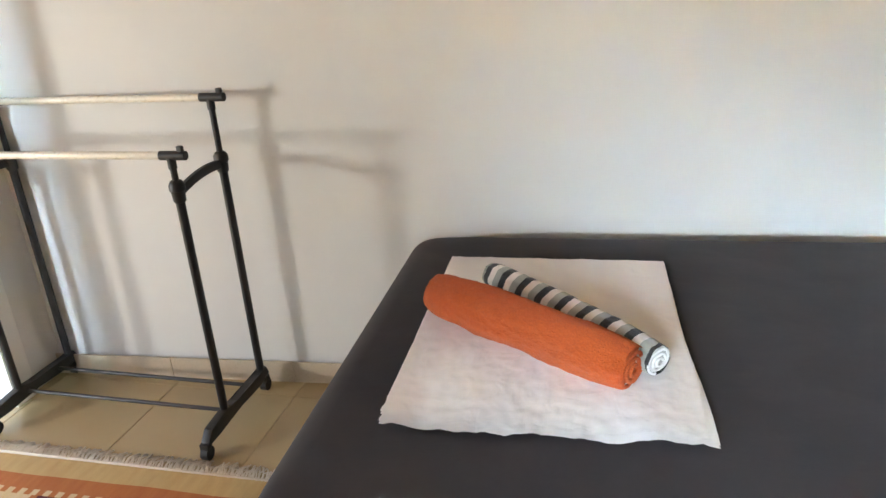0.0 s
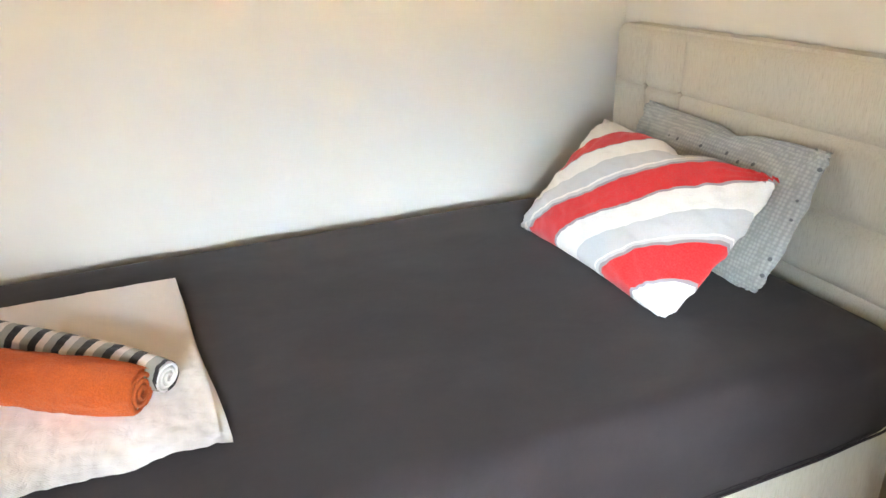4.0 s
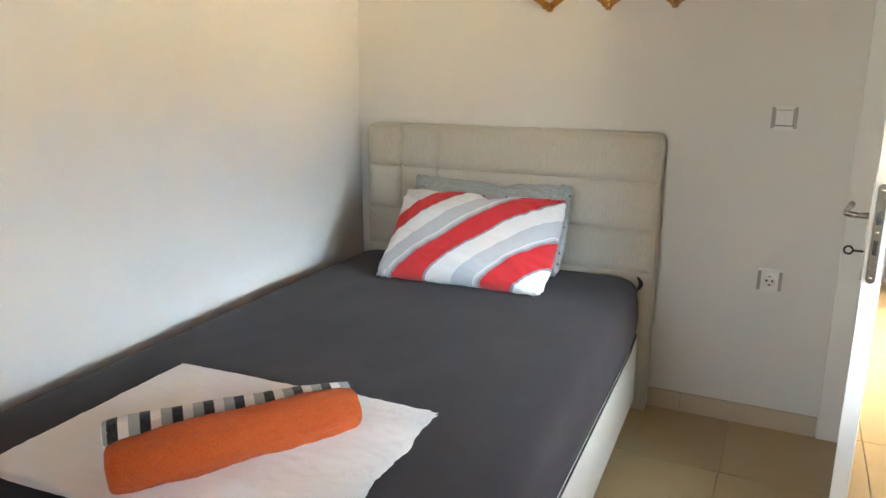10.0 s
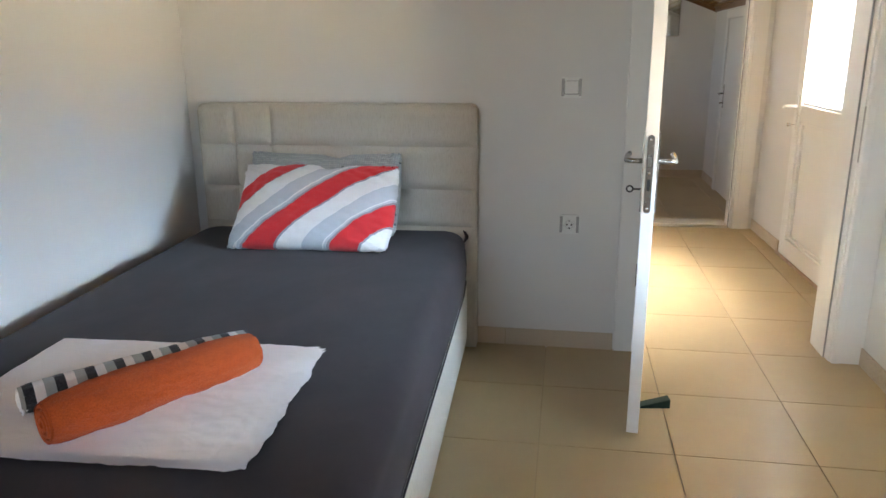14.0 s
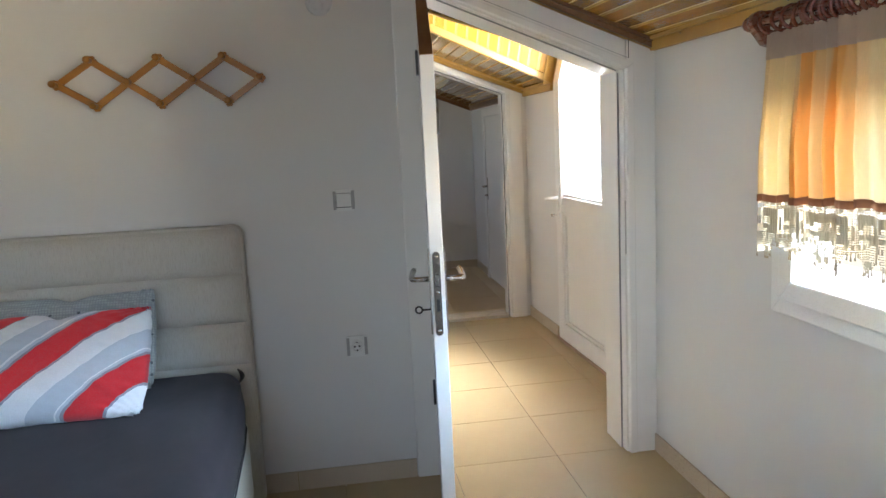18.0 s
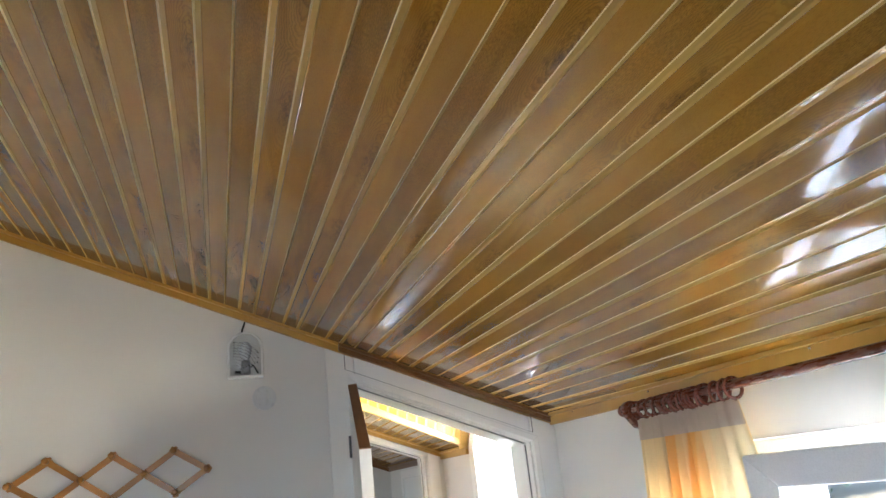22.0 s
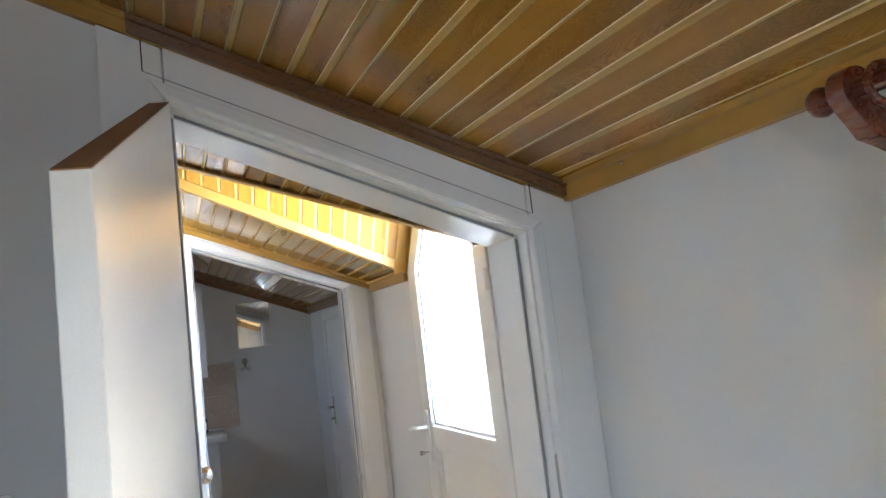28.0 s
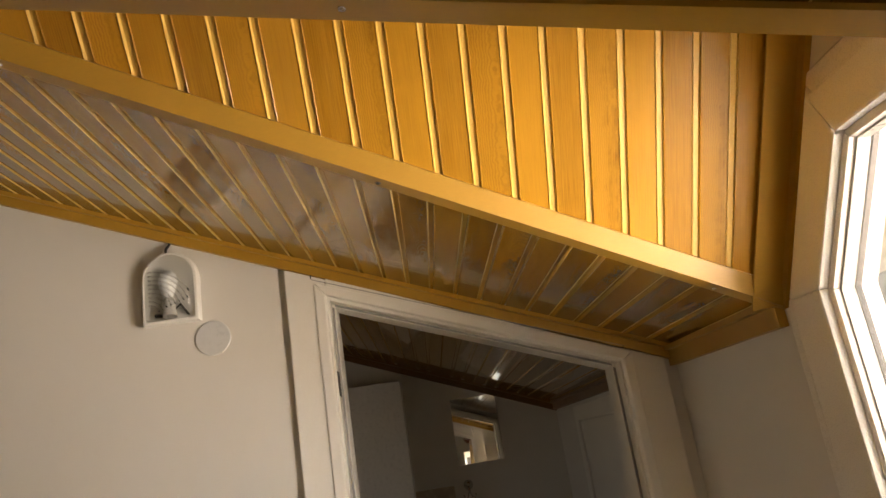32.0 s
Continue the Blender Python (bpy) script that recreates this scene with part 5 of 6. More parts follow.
for layer, runs in ((0, (((MIDS[0], ZM), (TOPS[0], ZT)), ((LOWS[0], ZL), (TOPS[1], ZT)), ((LOWS[1], ZL), (TOPS[2], ZT)), ((LOWS[2], ZL), (MIDS[3], ZM)))),
                    (1, (((MIDS[0], ZM), (LOWS[0], ZL)), ((TOPS[0], ZT), (LOWS[1], ZL)), ((TOPS[1], ZT), (LOWS[2], ZL)), ((TOPS[2], ZT), (MIDS[3], ZM))))):
    for a, b in runs:
        slat(a, b, layer)
for y, z in [(y, ZT) for y in TOPS] + [(y, ZM) for y in MIDS] + [(y, ZL) for y in LOWS]:
    bm = BM()
    lathe(bm, (-0.0, y - 1.2, z - 1.62), (-1, 0, 0), [(0.0, 0.006), (0.03, 0.0065), (0.038, 0.0095), (0.05, 0.0085), (0.066, 0.010), (0.074, 0.0125), (0.080, 0.011), (0.083, 0.004)], 14)
    part("peg", bm, PINE, peg_rack)

# ---- switches and socket ----


def plate(bm, w, h, d=0.008):
    """A wall plate with rounded corners and a softly domed rim."""
    r, pts = 0.010, []
    for sy, sz, a0 in ((1, 1, 0), (-1, 1, 90), (-1, -1, 180), (1, -1, 270)):
        for i in range(6):
            a = radians(a0 + 18 * i)
            pts.append((0.0, sy * (w / 2 - r) + r * math.cos(a), sz * (h / 2 - r) + r * math.sin(a)))
    prism(bm, pts, (-d, 0, 0), 0.0028)


def light_switch(x, y, z, rockers, label):
    sw = thing("light_switch", (x, y, z), label, "light switch")
    w = 0.084 + 0.071 * (rockers - 1)
    bm = BM()
    plate(bm, w, 0.084)
    part("plate", bm, SWITCH, sw)
    for s in (-1, 1):
        bm = BM()
        box(bm, -0.0115, -0.0075, s * (w / 2 - 0.007) - 0.006, s * (w / 2 - 0.007) + 0.006, -0.036, 0.036, 0.0015)
        part("side_cheek", bm, SWITCH_RIM, sw, "grey side cheek of the plate")
    for i in range(rockers):
        cy = (i - (rockers - 1) / 2) * 0.071
        bm = BM()
        prism(bm, [(-0.008, cy - 0.0275, -0.026), (-0.008, cy - 0.0275, 0.026), (-0.0125, cy - 0.0275, 0.025), (-0.0165, cy - 0.0275, -0.025)], (0, 0.055, 0), 0.0015)
        rocker = part("rocker", bm, SWITCH, sw)
        bm = BM()
        box(bm, -0.0085, -0.0078, cy - 0.0285, cy + 0.0285, -0.0285, 0.0270)
        part("shadow_gap", bm, BLACK_PLASTIC, sw, "dark gap round the rocker")
    return sw


light_switch(XW, 0.582, 1.152, 1, "white rocker light switch with grey rim")
light_switch(XE, 0.43, 1.157, 2, "white double rocker switch on the hall wall")
socket = thing("wall_socket", (XW, 0.570, 0.572), "white round two-pin wall socket with grey rim", "socket")
bm = BM()
plate(bm, 0.084, 0.084)
part("plate", bm, SWITCH, socket)
for s in (-1, 1):
    bm = BM()
    box(bm, -0.0115, -0.0075, s * 0.035 - 0.006, s * 0.035 + 0.006, -0.036, 0.036, 0.0015)
    part("side_cheek", bm, SWITCH_RIM, socket)
bm = BM()
torus(bm, (-0.009, 0, 0), (1, 0, 0), 0.021, 0.0035, 28, 8)
lathe(bm, (-0.0094, 0, 0), (-1, 0, 0), [(0.0, 0.019), (0.0008, 0.019), (0.0009, 0.001)], 24)
box(bm, -0.0092, -0.0078, -0.0285, 0.0285, -0.0285, 0.0285, 0.0005)
part("well", bm, SWITCH, socket, "white insert with a sunken round well")
# grey ring imitates the shading of a deeper recess
bm = BM()
torus(bm, (-0.0095, 0, 0), (1, 0, 0), 0.0185, 0.0016, 28, 6)
part("well_shade", bm, SWITCH_RIM, socket, "grey ring standing in for shade inside the round well")
for y in (-0.0095, 0.0095):
    bm = BM()
    rod(bm, (-0.0095, y, 0), (-0.0112, y, 0), 0.0042, None, 12)
    part("contact_hole", bm, BLACK_PLASTIC, socket)
for z, h in ((-0.0155, 0.0032), (0.0165, 0.0014)):
    bm = BM()
    box(bm, -0.0125, -0.008, -0.003, 0.003, z - h, z + h)
    part("earth_clip", bm, DARK_METAL, socket)

# ---- wall lamps and round junction covers ----


def arch(y, z0, z1, w, x, n=14):
    r = w / 2
    pts = [(x, y - r, z0), (x, y + r, z0)]
    for i in range(n + 1):
        a = math.pi * i / n
        pts.append((x, y + r * math.cos(a), z1 - r + r * math.sin(a)))
    return pts


def wall_lamp(x, y, z0, z1, w, label):
    lamp = thing("wall_lamp", (x, y, z0), label, "wall lamp")

    def lp(name, bm, mat, lab="", smooth=None):
        bmesh.ops.translate(bm, verts=bm.verts, vec=(-x, -y, -z0))
        return part(name, bm, mat, lamp, lab, smooth)
    bm = BM()
    prism(bm, arch(y, z0, z1, w, x - 0.001), (-0.012, 0, 0), 0.003)
    lp("back_plate", bm, PVC, "white plastic back plate", 40)
    bm = BM()
    outer, inner = arch(y, z0, z1, w, 0, 20), arch(y, z0 + 0.009, z1 - 0.009, w - 0.018, 0, 20)
    loops = [[bm.verts.new((x - d, p[1], p[2])) for p in ring_] for d, ring_ in ((0.008, outer), (0.032, outer), (0.036, arch(y, z0 + 0.002, z1 - 0.002, w - 0.004, 0, 20)), (0.036, inner), (0.014, inner))]
    for a, b in zip(loops, loops[1:]):
        for k in range(len(a)):
            bm.faces.new((a[k], a[(k + 1) % len(a)], b[(k + 1) % len(a)], b[k]))
    lp("rim", bm, PVC, "white arched plastic rim", 50)
    bm = BM()
    prism(bm, arch(y, z0 + 0.014, z1 - 0.010, w - 0.024, x - 0.017), (-0.003, 0, 0), 0.001)
    lp("reflector", bm, LAMP_REFLECTOR, "dull grey inner reflector")
    bm = BM()
    tube(bm, [(x - 0.03, y - 0.045, z0 + 0.024), (x - 0.034, y - 0.03, z0 + 0.05), (x - 0.034, y - 0.012, z0 + 0.036), (x - 0.03, y + 0.015, z0 + 0.028), (x - 0.03, y + 0.04, z0 + 0.03)], 0.0035, 8)
    lp("wire", bm, BLACK_PLASTIC, "dark wire behind the glass")
    bm = BM()
    base = [Vector(p) for p in arch(y, z0 + 0.010, z1 - 0.008, w - 0.018, 0, 18)]
    cen = Vector((0, y, (z0 + z1) / 2 - 0.01))
    prof = ((0.026, 0.99), (0.046, 0.97), (0.058, 0.90), (0.064, 0.75), (0.067, 0.4), (0.068, 0.02))
    rings = [[bm.verts.new((x - d, cen.y + (p.y - cen.y) * k, cen.z + (p.z - cen.z) * k)) for p in base] for d, k in prof]
    for a, b in zip(rings, rings[1:]):
        for i in range(len(a)):
            bm.faces.new((a[i], a[(i + 1) % len(a)], b[(i + 1) % len(b)], b[i])).smooth = True
    ob = lp("glass_cover", bm, LAMP_GLASS, "clear ribbed glass cover")
    ob.visible_shadow = False
    for i in range(9):
        bm = BM()
        pts = []
        for j in range(9):
            f = j / 8
            a = radians(20 + 70 * f)
            R = 0.03 + 0.012 * i
            py, pz = y + w * 0.32 - R * math.cos(a), z0 + 0.02 + R * math.sin(a)
            if abs(py - y) < w / 2 - 0.016 and pz < z1 - 0.03:
                pts.append((x - 0.0675 + 0.012 * abs(py - y) / (w / 2), py, pz))
        if len(pts) > 2:
            tube(bm, pts, 0.0022, 6)
            rib = lp("glass_rib", bm, LAMP_GLASS)
            rib.parent = ob
            rib.visible_shadow = False
        else:
            bm.free()
    bm = BM()
    lathe(bm, (x - 0.04, y, z0 + 0.02), (0, 0, 1), [(0.0, 0.018), (0.045, 0.018), (0.05, 0.012)], 16)
    holder = lp("bulb_holder", bm, SWITCH_RIM, "grey bulb holder")
    bm = BM()
    lathe(bm, (x - 0.04, y, z0 + 0.07), (0, 0, 1), [(0.0, 0.012), (0.02, 0.020), (0.045, 0.026), (0.065, 0.022), (0.077, 0.009), (0.079, 0.001)], 18)
    lp("bulb", bm, FROST, "unlit frosted bulb", 60).parent = holder
    bm = BM()
    tube(bm, [(x - 0.02, y + 0.01, z1 - 0.004), (x - 0.02, y + 0.012, z1 + 0.012), (x - 0.008, y + 0.005, z1 + 0.03), (x - 0.006, y, z1 + 0.05)], 0.004, 8)
    lp("cable", bm, BLACK_PLASTIC, "short black cable to the ceiling trim")
    return lamp


wall_lamp(XW, 0.696, 1.972, 2.168, 0.148, "unlit bulkhead wall lamp with ribbed glass by the door")
wall_lamp(XE, 0.598, 1.962, 2.170, 0.155, "unlit bulkhead wall lamp with ribbed glass in the hall")
for x, y, z, lab in ((XW, 0.622, 1.885, "round white junction cover under the bedroom lamp"), (XE, 0.494, 1.908, "round white junction cover under the hall lamp")):
    bm = BM()
    lathe(bm, (x, y, z), (-1, 0, 0), [(0.0, 0.050), (0.004, 0.050), (0.006, 0.048), (0.0065, 0.001)], 32)
    single("junction_cover", bm, FROST, lab, "junction cover", "round junction covers", 40)

# ---- bedroom door leaf, open into the room ----
H0, H1 = Vector((1.700, 0.228, 0)), Vector((0.962, 0.313, 0))
LEN = (H1 - H0).length
ang = math.degrees(math.atan2(H1.y - H0.y, H1.x - H0.x))
leaf = thing("bedroom_door", (H0.x, H0.y, 0.0), "white bedroom door standing open, top sawn to a slant", "door", turn=ang)
ZH, ZLT = 1.918, 1.600
bm = BM()
prism(bm, [(0, -0.04, 0.008), (LEN, -0.04, 0.008), (LEN, -0.04, ZLT - 0.002), (0, -0.04, ZH - 0.002)], (0, 0.04, 0), 0.002)
part("leaf", bm, WHITE, leaf, "flat white painted leaf")
bm = BM()
prism(bm, [(0.001, -0.039, ZH - 0.002), (LEN - 0.001, -0.039, ZLT - 0.002), (LEN - 0.001, -0.039, ZLT), (0.001, -0.039, ZH)], (0, 0.038, 0))
part("sawn_edge", bm, RAW, leaf, "brown raw sawn top edge")
for s, y in ((1, 0.0), (-1, -0.04)):
    bm = BM()
    box(bm, LEN - 0.075, LEN - 0.035, min(y, y + s * 0.006), max(y, y + s * 0.006), 0.79, 1.045, 0.002)
    plate_ = part("handle_plate", bm, CHROME, leaf)
    bm = BM()
    tube(bm, [(LEN - 0.055, y, 0.955), (LEN - 0.055, y + s * 0.045, 0.955), (LEN - 0.062, y + s * 0.055, 0.955), (LEN - 0.09, y + s * 0.058, 0.953), (LEN - 0.135, y + s * 0.056, 0.957), (LEN - 0.16, y + s * 0.05, 0.965)], 0.0085, 12)
    part("lever", bm, CHROME, plate_, "satin lever handle")
bm = BM()
rod(bm, (LEN - 0.055, -0.04, 0.862), (LEN - 0.055, -0.07, 0.862), 0.003, None, 10)
torus(bm, (LEN - 0.055, -0.080, 0.862), (1, 0, 0), 0.010, 0.0028, 18, 8)
part("key", bm, DARK_METAL, leaf, "dark old key in the lock")
bm = BM()
pts = []
for cz, a0 in ((1.034, 0), (0.806, 180)):
    for i in range(9):
        a = radians(a0 + 22.5 * i)
        pts.append((LEN, -0.022 + 0.011 * math.cos(a), cz + 0.011 * math.sin(a)))
prism(bm, pts, (0.003, 0, 0), 0.0008)
lock = part("lock_face", bm, LOCK_STEEL, leaf, "dull grey steel lock face plate")
bm = BM()
prism(bm, [(LEN + 0.002, -0.028, 0.945), (LEN + 0.002, -0.016, 0.945), (LEN + 0.013, -0.016, 0.945), (LEN + 0.004, -0.028, 0.945)], (0, 0, 0.032), 0.0008)
part("latch", bm, CHROME, lock, "bright slanted latch")
bm = BM()
box(bm, LEN + 0.002, LEN + 0.0045, -0.027, -0.017, 0.868, 0.905, 0.001)
part("bolt", bm, BLACK_PLASTIC, lock, "dark slot of the bolt, drawn in")
for z in (0.810, 0.925, 1.030):
    bm = BM()
    lathe(bm, (LEN + 0.003, -0.022, z), (1, 0, 0), [(0.0, 0.005), (0.0012, 0.0045), (0.0014, 0.001)], 12)
    part("screw", bm, CHROME, lock)
for z in (0.315, 1.60):
    bm = BM()
    rod(bm, (-0.004, -0.052, z), (-0.004, -0.052, z + 0.10), 0.010, None, 12)
    box(bm, -0.002, 0.050, -0.050, -0.0395, z + 0.005, z + 0.095, 0.002)
    part("hinge", bm, DARK_METAL, leaf, "dark steel hinge")
bm = BM()
prism(bm, [(1.165, 0.292, 0.0), (1.205, 0.298, 0.0), (1.222, 0.182, 0.0), (1.182, 0.176, 0.0)], (0, 0, 0.036))
for v in bm.verts:
    if v.co.z > 0.01 and v.co.y > 0.25:
        v.co.z = 0.006
bmesh.ops.bevel(bm, geom=bm.edges[:], offset=0.0015, segments=1, affect="EDGES")
single("door_wedge", bm, GREEN_RUBBER, "dark green rubber wedge holding the door open", "door stop")

# ---- south window ----
win = askew(tagged(new("window_1"), "white plastic casement window, one sash open inwards", "", "", "structure"), TURN_BED)


def ring(bm, x0, x1, z0, z1, y0, y1, w, bev=0.005):
    """Four mitred bars of a window frame."""
    for pts in (((x0, z0), (x1, z0), (x1 - w, z0 + w), (x0 + w, z0 + w)), ((x0, z1), (x1, z1), (x1 - w, z1 - w), (x0 + w, z1 - w)),
                ((x0, z0), (x0, z1), (x0 + w, z1 - w), (x0 + w, z0 + w)), ((x1, z0), (x1, z1), (x1 - w, z1 - w), (x1 - w, z0 + w))):
        prism(bm, [(x, y0, z) for x, z in pts], (0, y1 - y0, 0), bev)


bm = BM()
ring(bm, WX0 + 0.002, WX1 - 0.002, WZ0 + 0.002, WZ1 - 0.002, YS - 0.055, YS + 0.012, 0.058)
box(bm, 0.185, 0.235, YS - 0.05, YS - 0.004, WZ0 + 0.05, WZ1 - 0.05, 0.004)
part("window_frame", bm, PVC, win)
bm = BM()
ring(bm, 0.215, WX1 - 0.05, WZ0 + 0.048, WZ1 - 0.048, YS - 0.045, YS + 0.022, 0.062)
sash_a = part("fixed_sash", bm, PVC, win)
bm = BM()
box(bm, 0.27, WX1 - 0.105, YS - 0.020, YS - 0.014, WZ0 + 0.10, WZ1 - 0.10)
pane = part("pane", bm, GLASS, sash_a)
pane.visible_shadow = False
bm = BM()
box(bm, WX0 - 0.03, WX1 + 0.03, YS - 0.26, YS - 0.06, WZ0 - 0.03, WZ0 + 0.004, 0.004)
part("outer_sill", bm, STONE, win)
# the opened sash, hinged at the west side
sash_b = part("open_sash", BM(), PVC, win)
bm = BM()
ring(bm, 0.0, 0.60, 0.86, 1.452, -0.03, 0.035, 0.078)
sash_b.data = finish("open_sash", bm, PVC)
sash_b.matrix_basis = pose(-0.45, YS + 0.015, 0.0, 0, 0, 20.5)
bm = BM()
box(bm, 0.07, 0.53, 0.0, 0.006, 0.93, 1.382)
pane = part("pane", bm, GLASS, sash_b)
pane.visible_shadow = False
bm = BM()
box(bm, 0.555, 0.575, 0.035, 0.05, 1.11, 1.19, 0.003)
tube(bm, [(0.565, 0.05, 1.16), (0.565, 0.075, 1.16), (0.565, 0.08, 1.13), (0.565, 0.08, 1.05)], 0.008, 10)
part("window_handle", bm, PVC, sash_b)

# ---- curtain on its rod ----
RY, RZ = -0.585, 1.640
rod_thing = thing("curtain_rod", (0.2, RY, RZ), "cherry-stained wooden curtain rod with turned finial", "curtain rod")


def cr(name, bm, mat, lab="", smooth=50):
    bmesh.ops.translate(bm, verts=bm.verts, vec=(-0.2, -RY, -RZ))
    return part(name, bm, mat, rod_thing, lab, smooth)


bm = BM()
rod(bm, (-1.05, RY, RZ), (0.84, RY, RZ), 0.0135, None, 18)
cr("pole", bm, CHERRY)
bm = BM()
lathe(bm, (0.855, RY, RZ), (1, 0, 0), [(0.0, 0.014), (0.003, 0.017), (0.008, 0.017), (0.011, 0.011), (0.016, 0.011), (0.022, 0.018), (0.032, 0.0215), (0.043, 0.018), (0.051, 0.009), (0.053, 0.002)], 20)
cr("finial", bm, CHERRY, "turned ball finial")
for x in (0.842, -0.95):
    bm = BM()
    pts = [(x - 0.014, RY + 0.030 * math.cos(radians(a)), RZ + 0.030 * math.sin(radians(a))) for a in range(-50, 231, 20)]
    pts += [(x - 0.014, y, z) for y, z in ((RY - 0.055, RZ - 0.035), (YS, RZ - 0.035), (YS, RZ - 0.115), (YS + 0.012, RZ - 0.110), (YS + 0.030, RZ - 0.080), (RY - 0.010, RZ - 0.062))]
    prism(bm, pts, (0.028, 0, 0), 0.003)
    cr("bracket", bm, CHERRY, "carved wooden bracket with a round eye")
rings = random.Random(4)
ring_x = [0.790, 0.738, 0.690, 0.662, 0.628, 0.612, 0.600, 0.575, 0.560, 0.548, 0.535, 0.515, 0.500, 0.475, 0.460, 0.445, 0.420, 0.395, 0.350, 0.310, 0.268]
for x in ring_x:
    bm = BM()
    torus(bm, (x, RY, RZ - 0.009), (1, rings.uniform(-0.45, 0.45), rings.uniform(-0.2, 0.2)), 0.0285, 0.0052)
    torus(bm, (x, RY, RZ - 0.040), (0, 1, 0), 0.004, 0.0012, 10, 6)
    cr("curtain_ring", bm, CHERRY, "", 70)

curtain = thing("curtain", (0.5, RY, 0.9), "cream and orange sheer curtain with brown ribbon and crochet border", "curtain")
CX0, CX1 = 0.262, 0.783


PLEATS = (0.0, 0.035, 0.15, 0.245, 0.275, 0.372, 0.462, 0.530, 0.632, 0.80, 1.0)


def fold(u, z):
    """Flat pleats that overlap one another: each runs back into the room behind the next."""
    k = max(i for i in range(len(PLEATS) - 1) if u >= PLEATS[i])
    wide = PLEATS[k + 1] - PLEATS[k]
    s = (u - PLEATS[k]) / wide
    drop = min(1.0, max(0.0, (1.592 - z) / 0.30))
    x = CX1 + (CX0 - CX1) * u
    x -= 0.075 * u * min(1.0, (1.592 - z) / 0.5) - 0.008 * (1 - u)
    depth = (0.010 + 0.024 * drop) * (1 if wide < 0.13 else 0.75)
    slip = min(1.0, s / 0.10)
    y = RY + depth * (slip * (1 - s) * 1.5 - 0.55) + 0.008 * math.sin(s * 6.28 * (1 if wide < 0.12 else 2)) * drop
    x += 0.010 * (1 - slip) * drop + 0.004 * noise.noise((u * 12, z * 4, 2))
    return x, y + 0.004 * noise.noise((u * 22, z * 3, 2))


def hem_z(u):
    return 1.160 + 0.018 * u + 0.004 * math.sin(40 * u)


bm = BM()
sheet(bm, lambda u, v: (lambda z: (fold(u, z)[0] - 0.5, fold(u, z)[1] - RY, z - 0.9))(1.600 + (hem_z(u) - 1.600) * v), 330, 26)
cloth_part = part("cloth", bm, CURTAIN, curtain, "sheer woven cloth in cream and orange stripes")
bm = BM()
sheet(bm, lambda u, v: (lambda z: (fold(u, z)[0] - 0.5, fold(u, z)[1] - RY + 0.0025, z - 0.9))(1.602 - 0.070 * v), 330, 3)
part("heading_tape", bm, sheer("heading_tape_cloth", (0.60, 0.49, 0.38), 0.34), cloth_part, "beige gathered heading tape")
bm = BM()
sheet(bm, lambda u, v: (lambda z: (fold(u, z)[0] - 0.5, fold(u, z)[1] - RY + 0.003, z - 0.9))(hem_z(u) + 0.008 - 0.020 * v), 330, 2)
part("ribbon", bm, HEM, cloth_part, "brown ribbon above the border")
# crochet border: meshes of thread with filled key-pattern blocks and hanging points
bm = BM()
NU, NV = 176, 26
rng = random.Random(11)


def lace_at(u, d):
    z = hem_z(u) - 0.012 - d
    x, y = fold(min(1, max(0, u)), z)
    return Vector((x - 0.5, y - RY, z - 0.9))


KEY = ("............", "#####...####", "#####...####", "..###.#.##..", "..###.#.....", "#####.#.####", "#####.......", "....#.#.#.#.")


def solid(i, j):
    """Worked blocks of the crochet: an open top row, stepped blocks, then net with filled points."""
    if j == 0:
        return i % 3 != 1
    row = (j - 1) // 2
    if row < len(KEY):
        return KEY[row][i % 12] == "#"
    return j > 21 and i % 3 != 1


def strand(a, b, w):
    d = b - a
    n = Vector((-d.z, 0, d.x))
    if n.length < 1e-6:
        return
    n = n.normalized() * w
    bm.faces.new([bm.verts.new(p) for p in (a - n, a + n, b + n, b - n)])


for i in range(NU):
    tip = 18 + int(7.5 * (0.5 + 0.5 * math.cos(2 * math.pi * (i / 12.0))))
    for j in range(min(NV, tip)):
        du, dd = 1.0 / NU, 0.0056
        a, b, c, d = lace_at(i * du, j * dd), lace_at((i + 1) * du, j * dd), lace_at((i + 1) * du, (j + 1) * dd), lace_at(i * du, (j + 1) * dd)
        if solid(i, j):
            m = 0.06
            bm.faces.new([bm.verts.new(p) for p in (a.lerp(c, m), b.lerp(d, m), c.lerp(a, m), d.lerp(b, m))])
        strand(a, b, 0.00085)
        strand(a, d, 0.0007)
        if j == min(NV, tip) - 1:
            strand(d, c, 0.0013)
            if i % 12 in (0, 11, 1, 5, 6):
                e = d - Vector((0.002 * rng.uniform(-1, 1), 0, 0.012 + 0.010 * rng.random()))
                strand(d, e, 0.0022)
                strand(e + Vector((0, 0.0004, 0.004)), e - Vector((0, -0.0004, 0.003)), 0.0036)
part("crochet_border", bm, LACE, cloth_part, "cream crochet border with key pattern and points")

# ---- divan under the window ----
divan = thing("divan", (-0.5, -0.37, 0), "low aubergine divan with a violet flower-print cover", "divan")
bm = BM()
box(bm, -0.50, 0.485, -0.31, 0.262, 0.03, 0.375, 0.03, 3)
part("body", bm, SOFA_PURPLE, divan, "aubergine upholstered body", 40)
for x in (-0.44, 0.43):
    for y in (-0.26, 0.21):
        bm = BM()
        box(bm, x - 0.02, x + 0.02, y - 0.02, y + 0.02, 0.0, 0.04, 0.003)
        part("foot", bm, BLACK_PLASTIC, divan)
bm = BM()


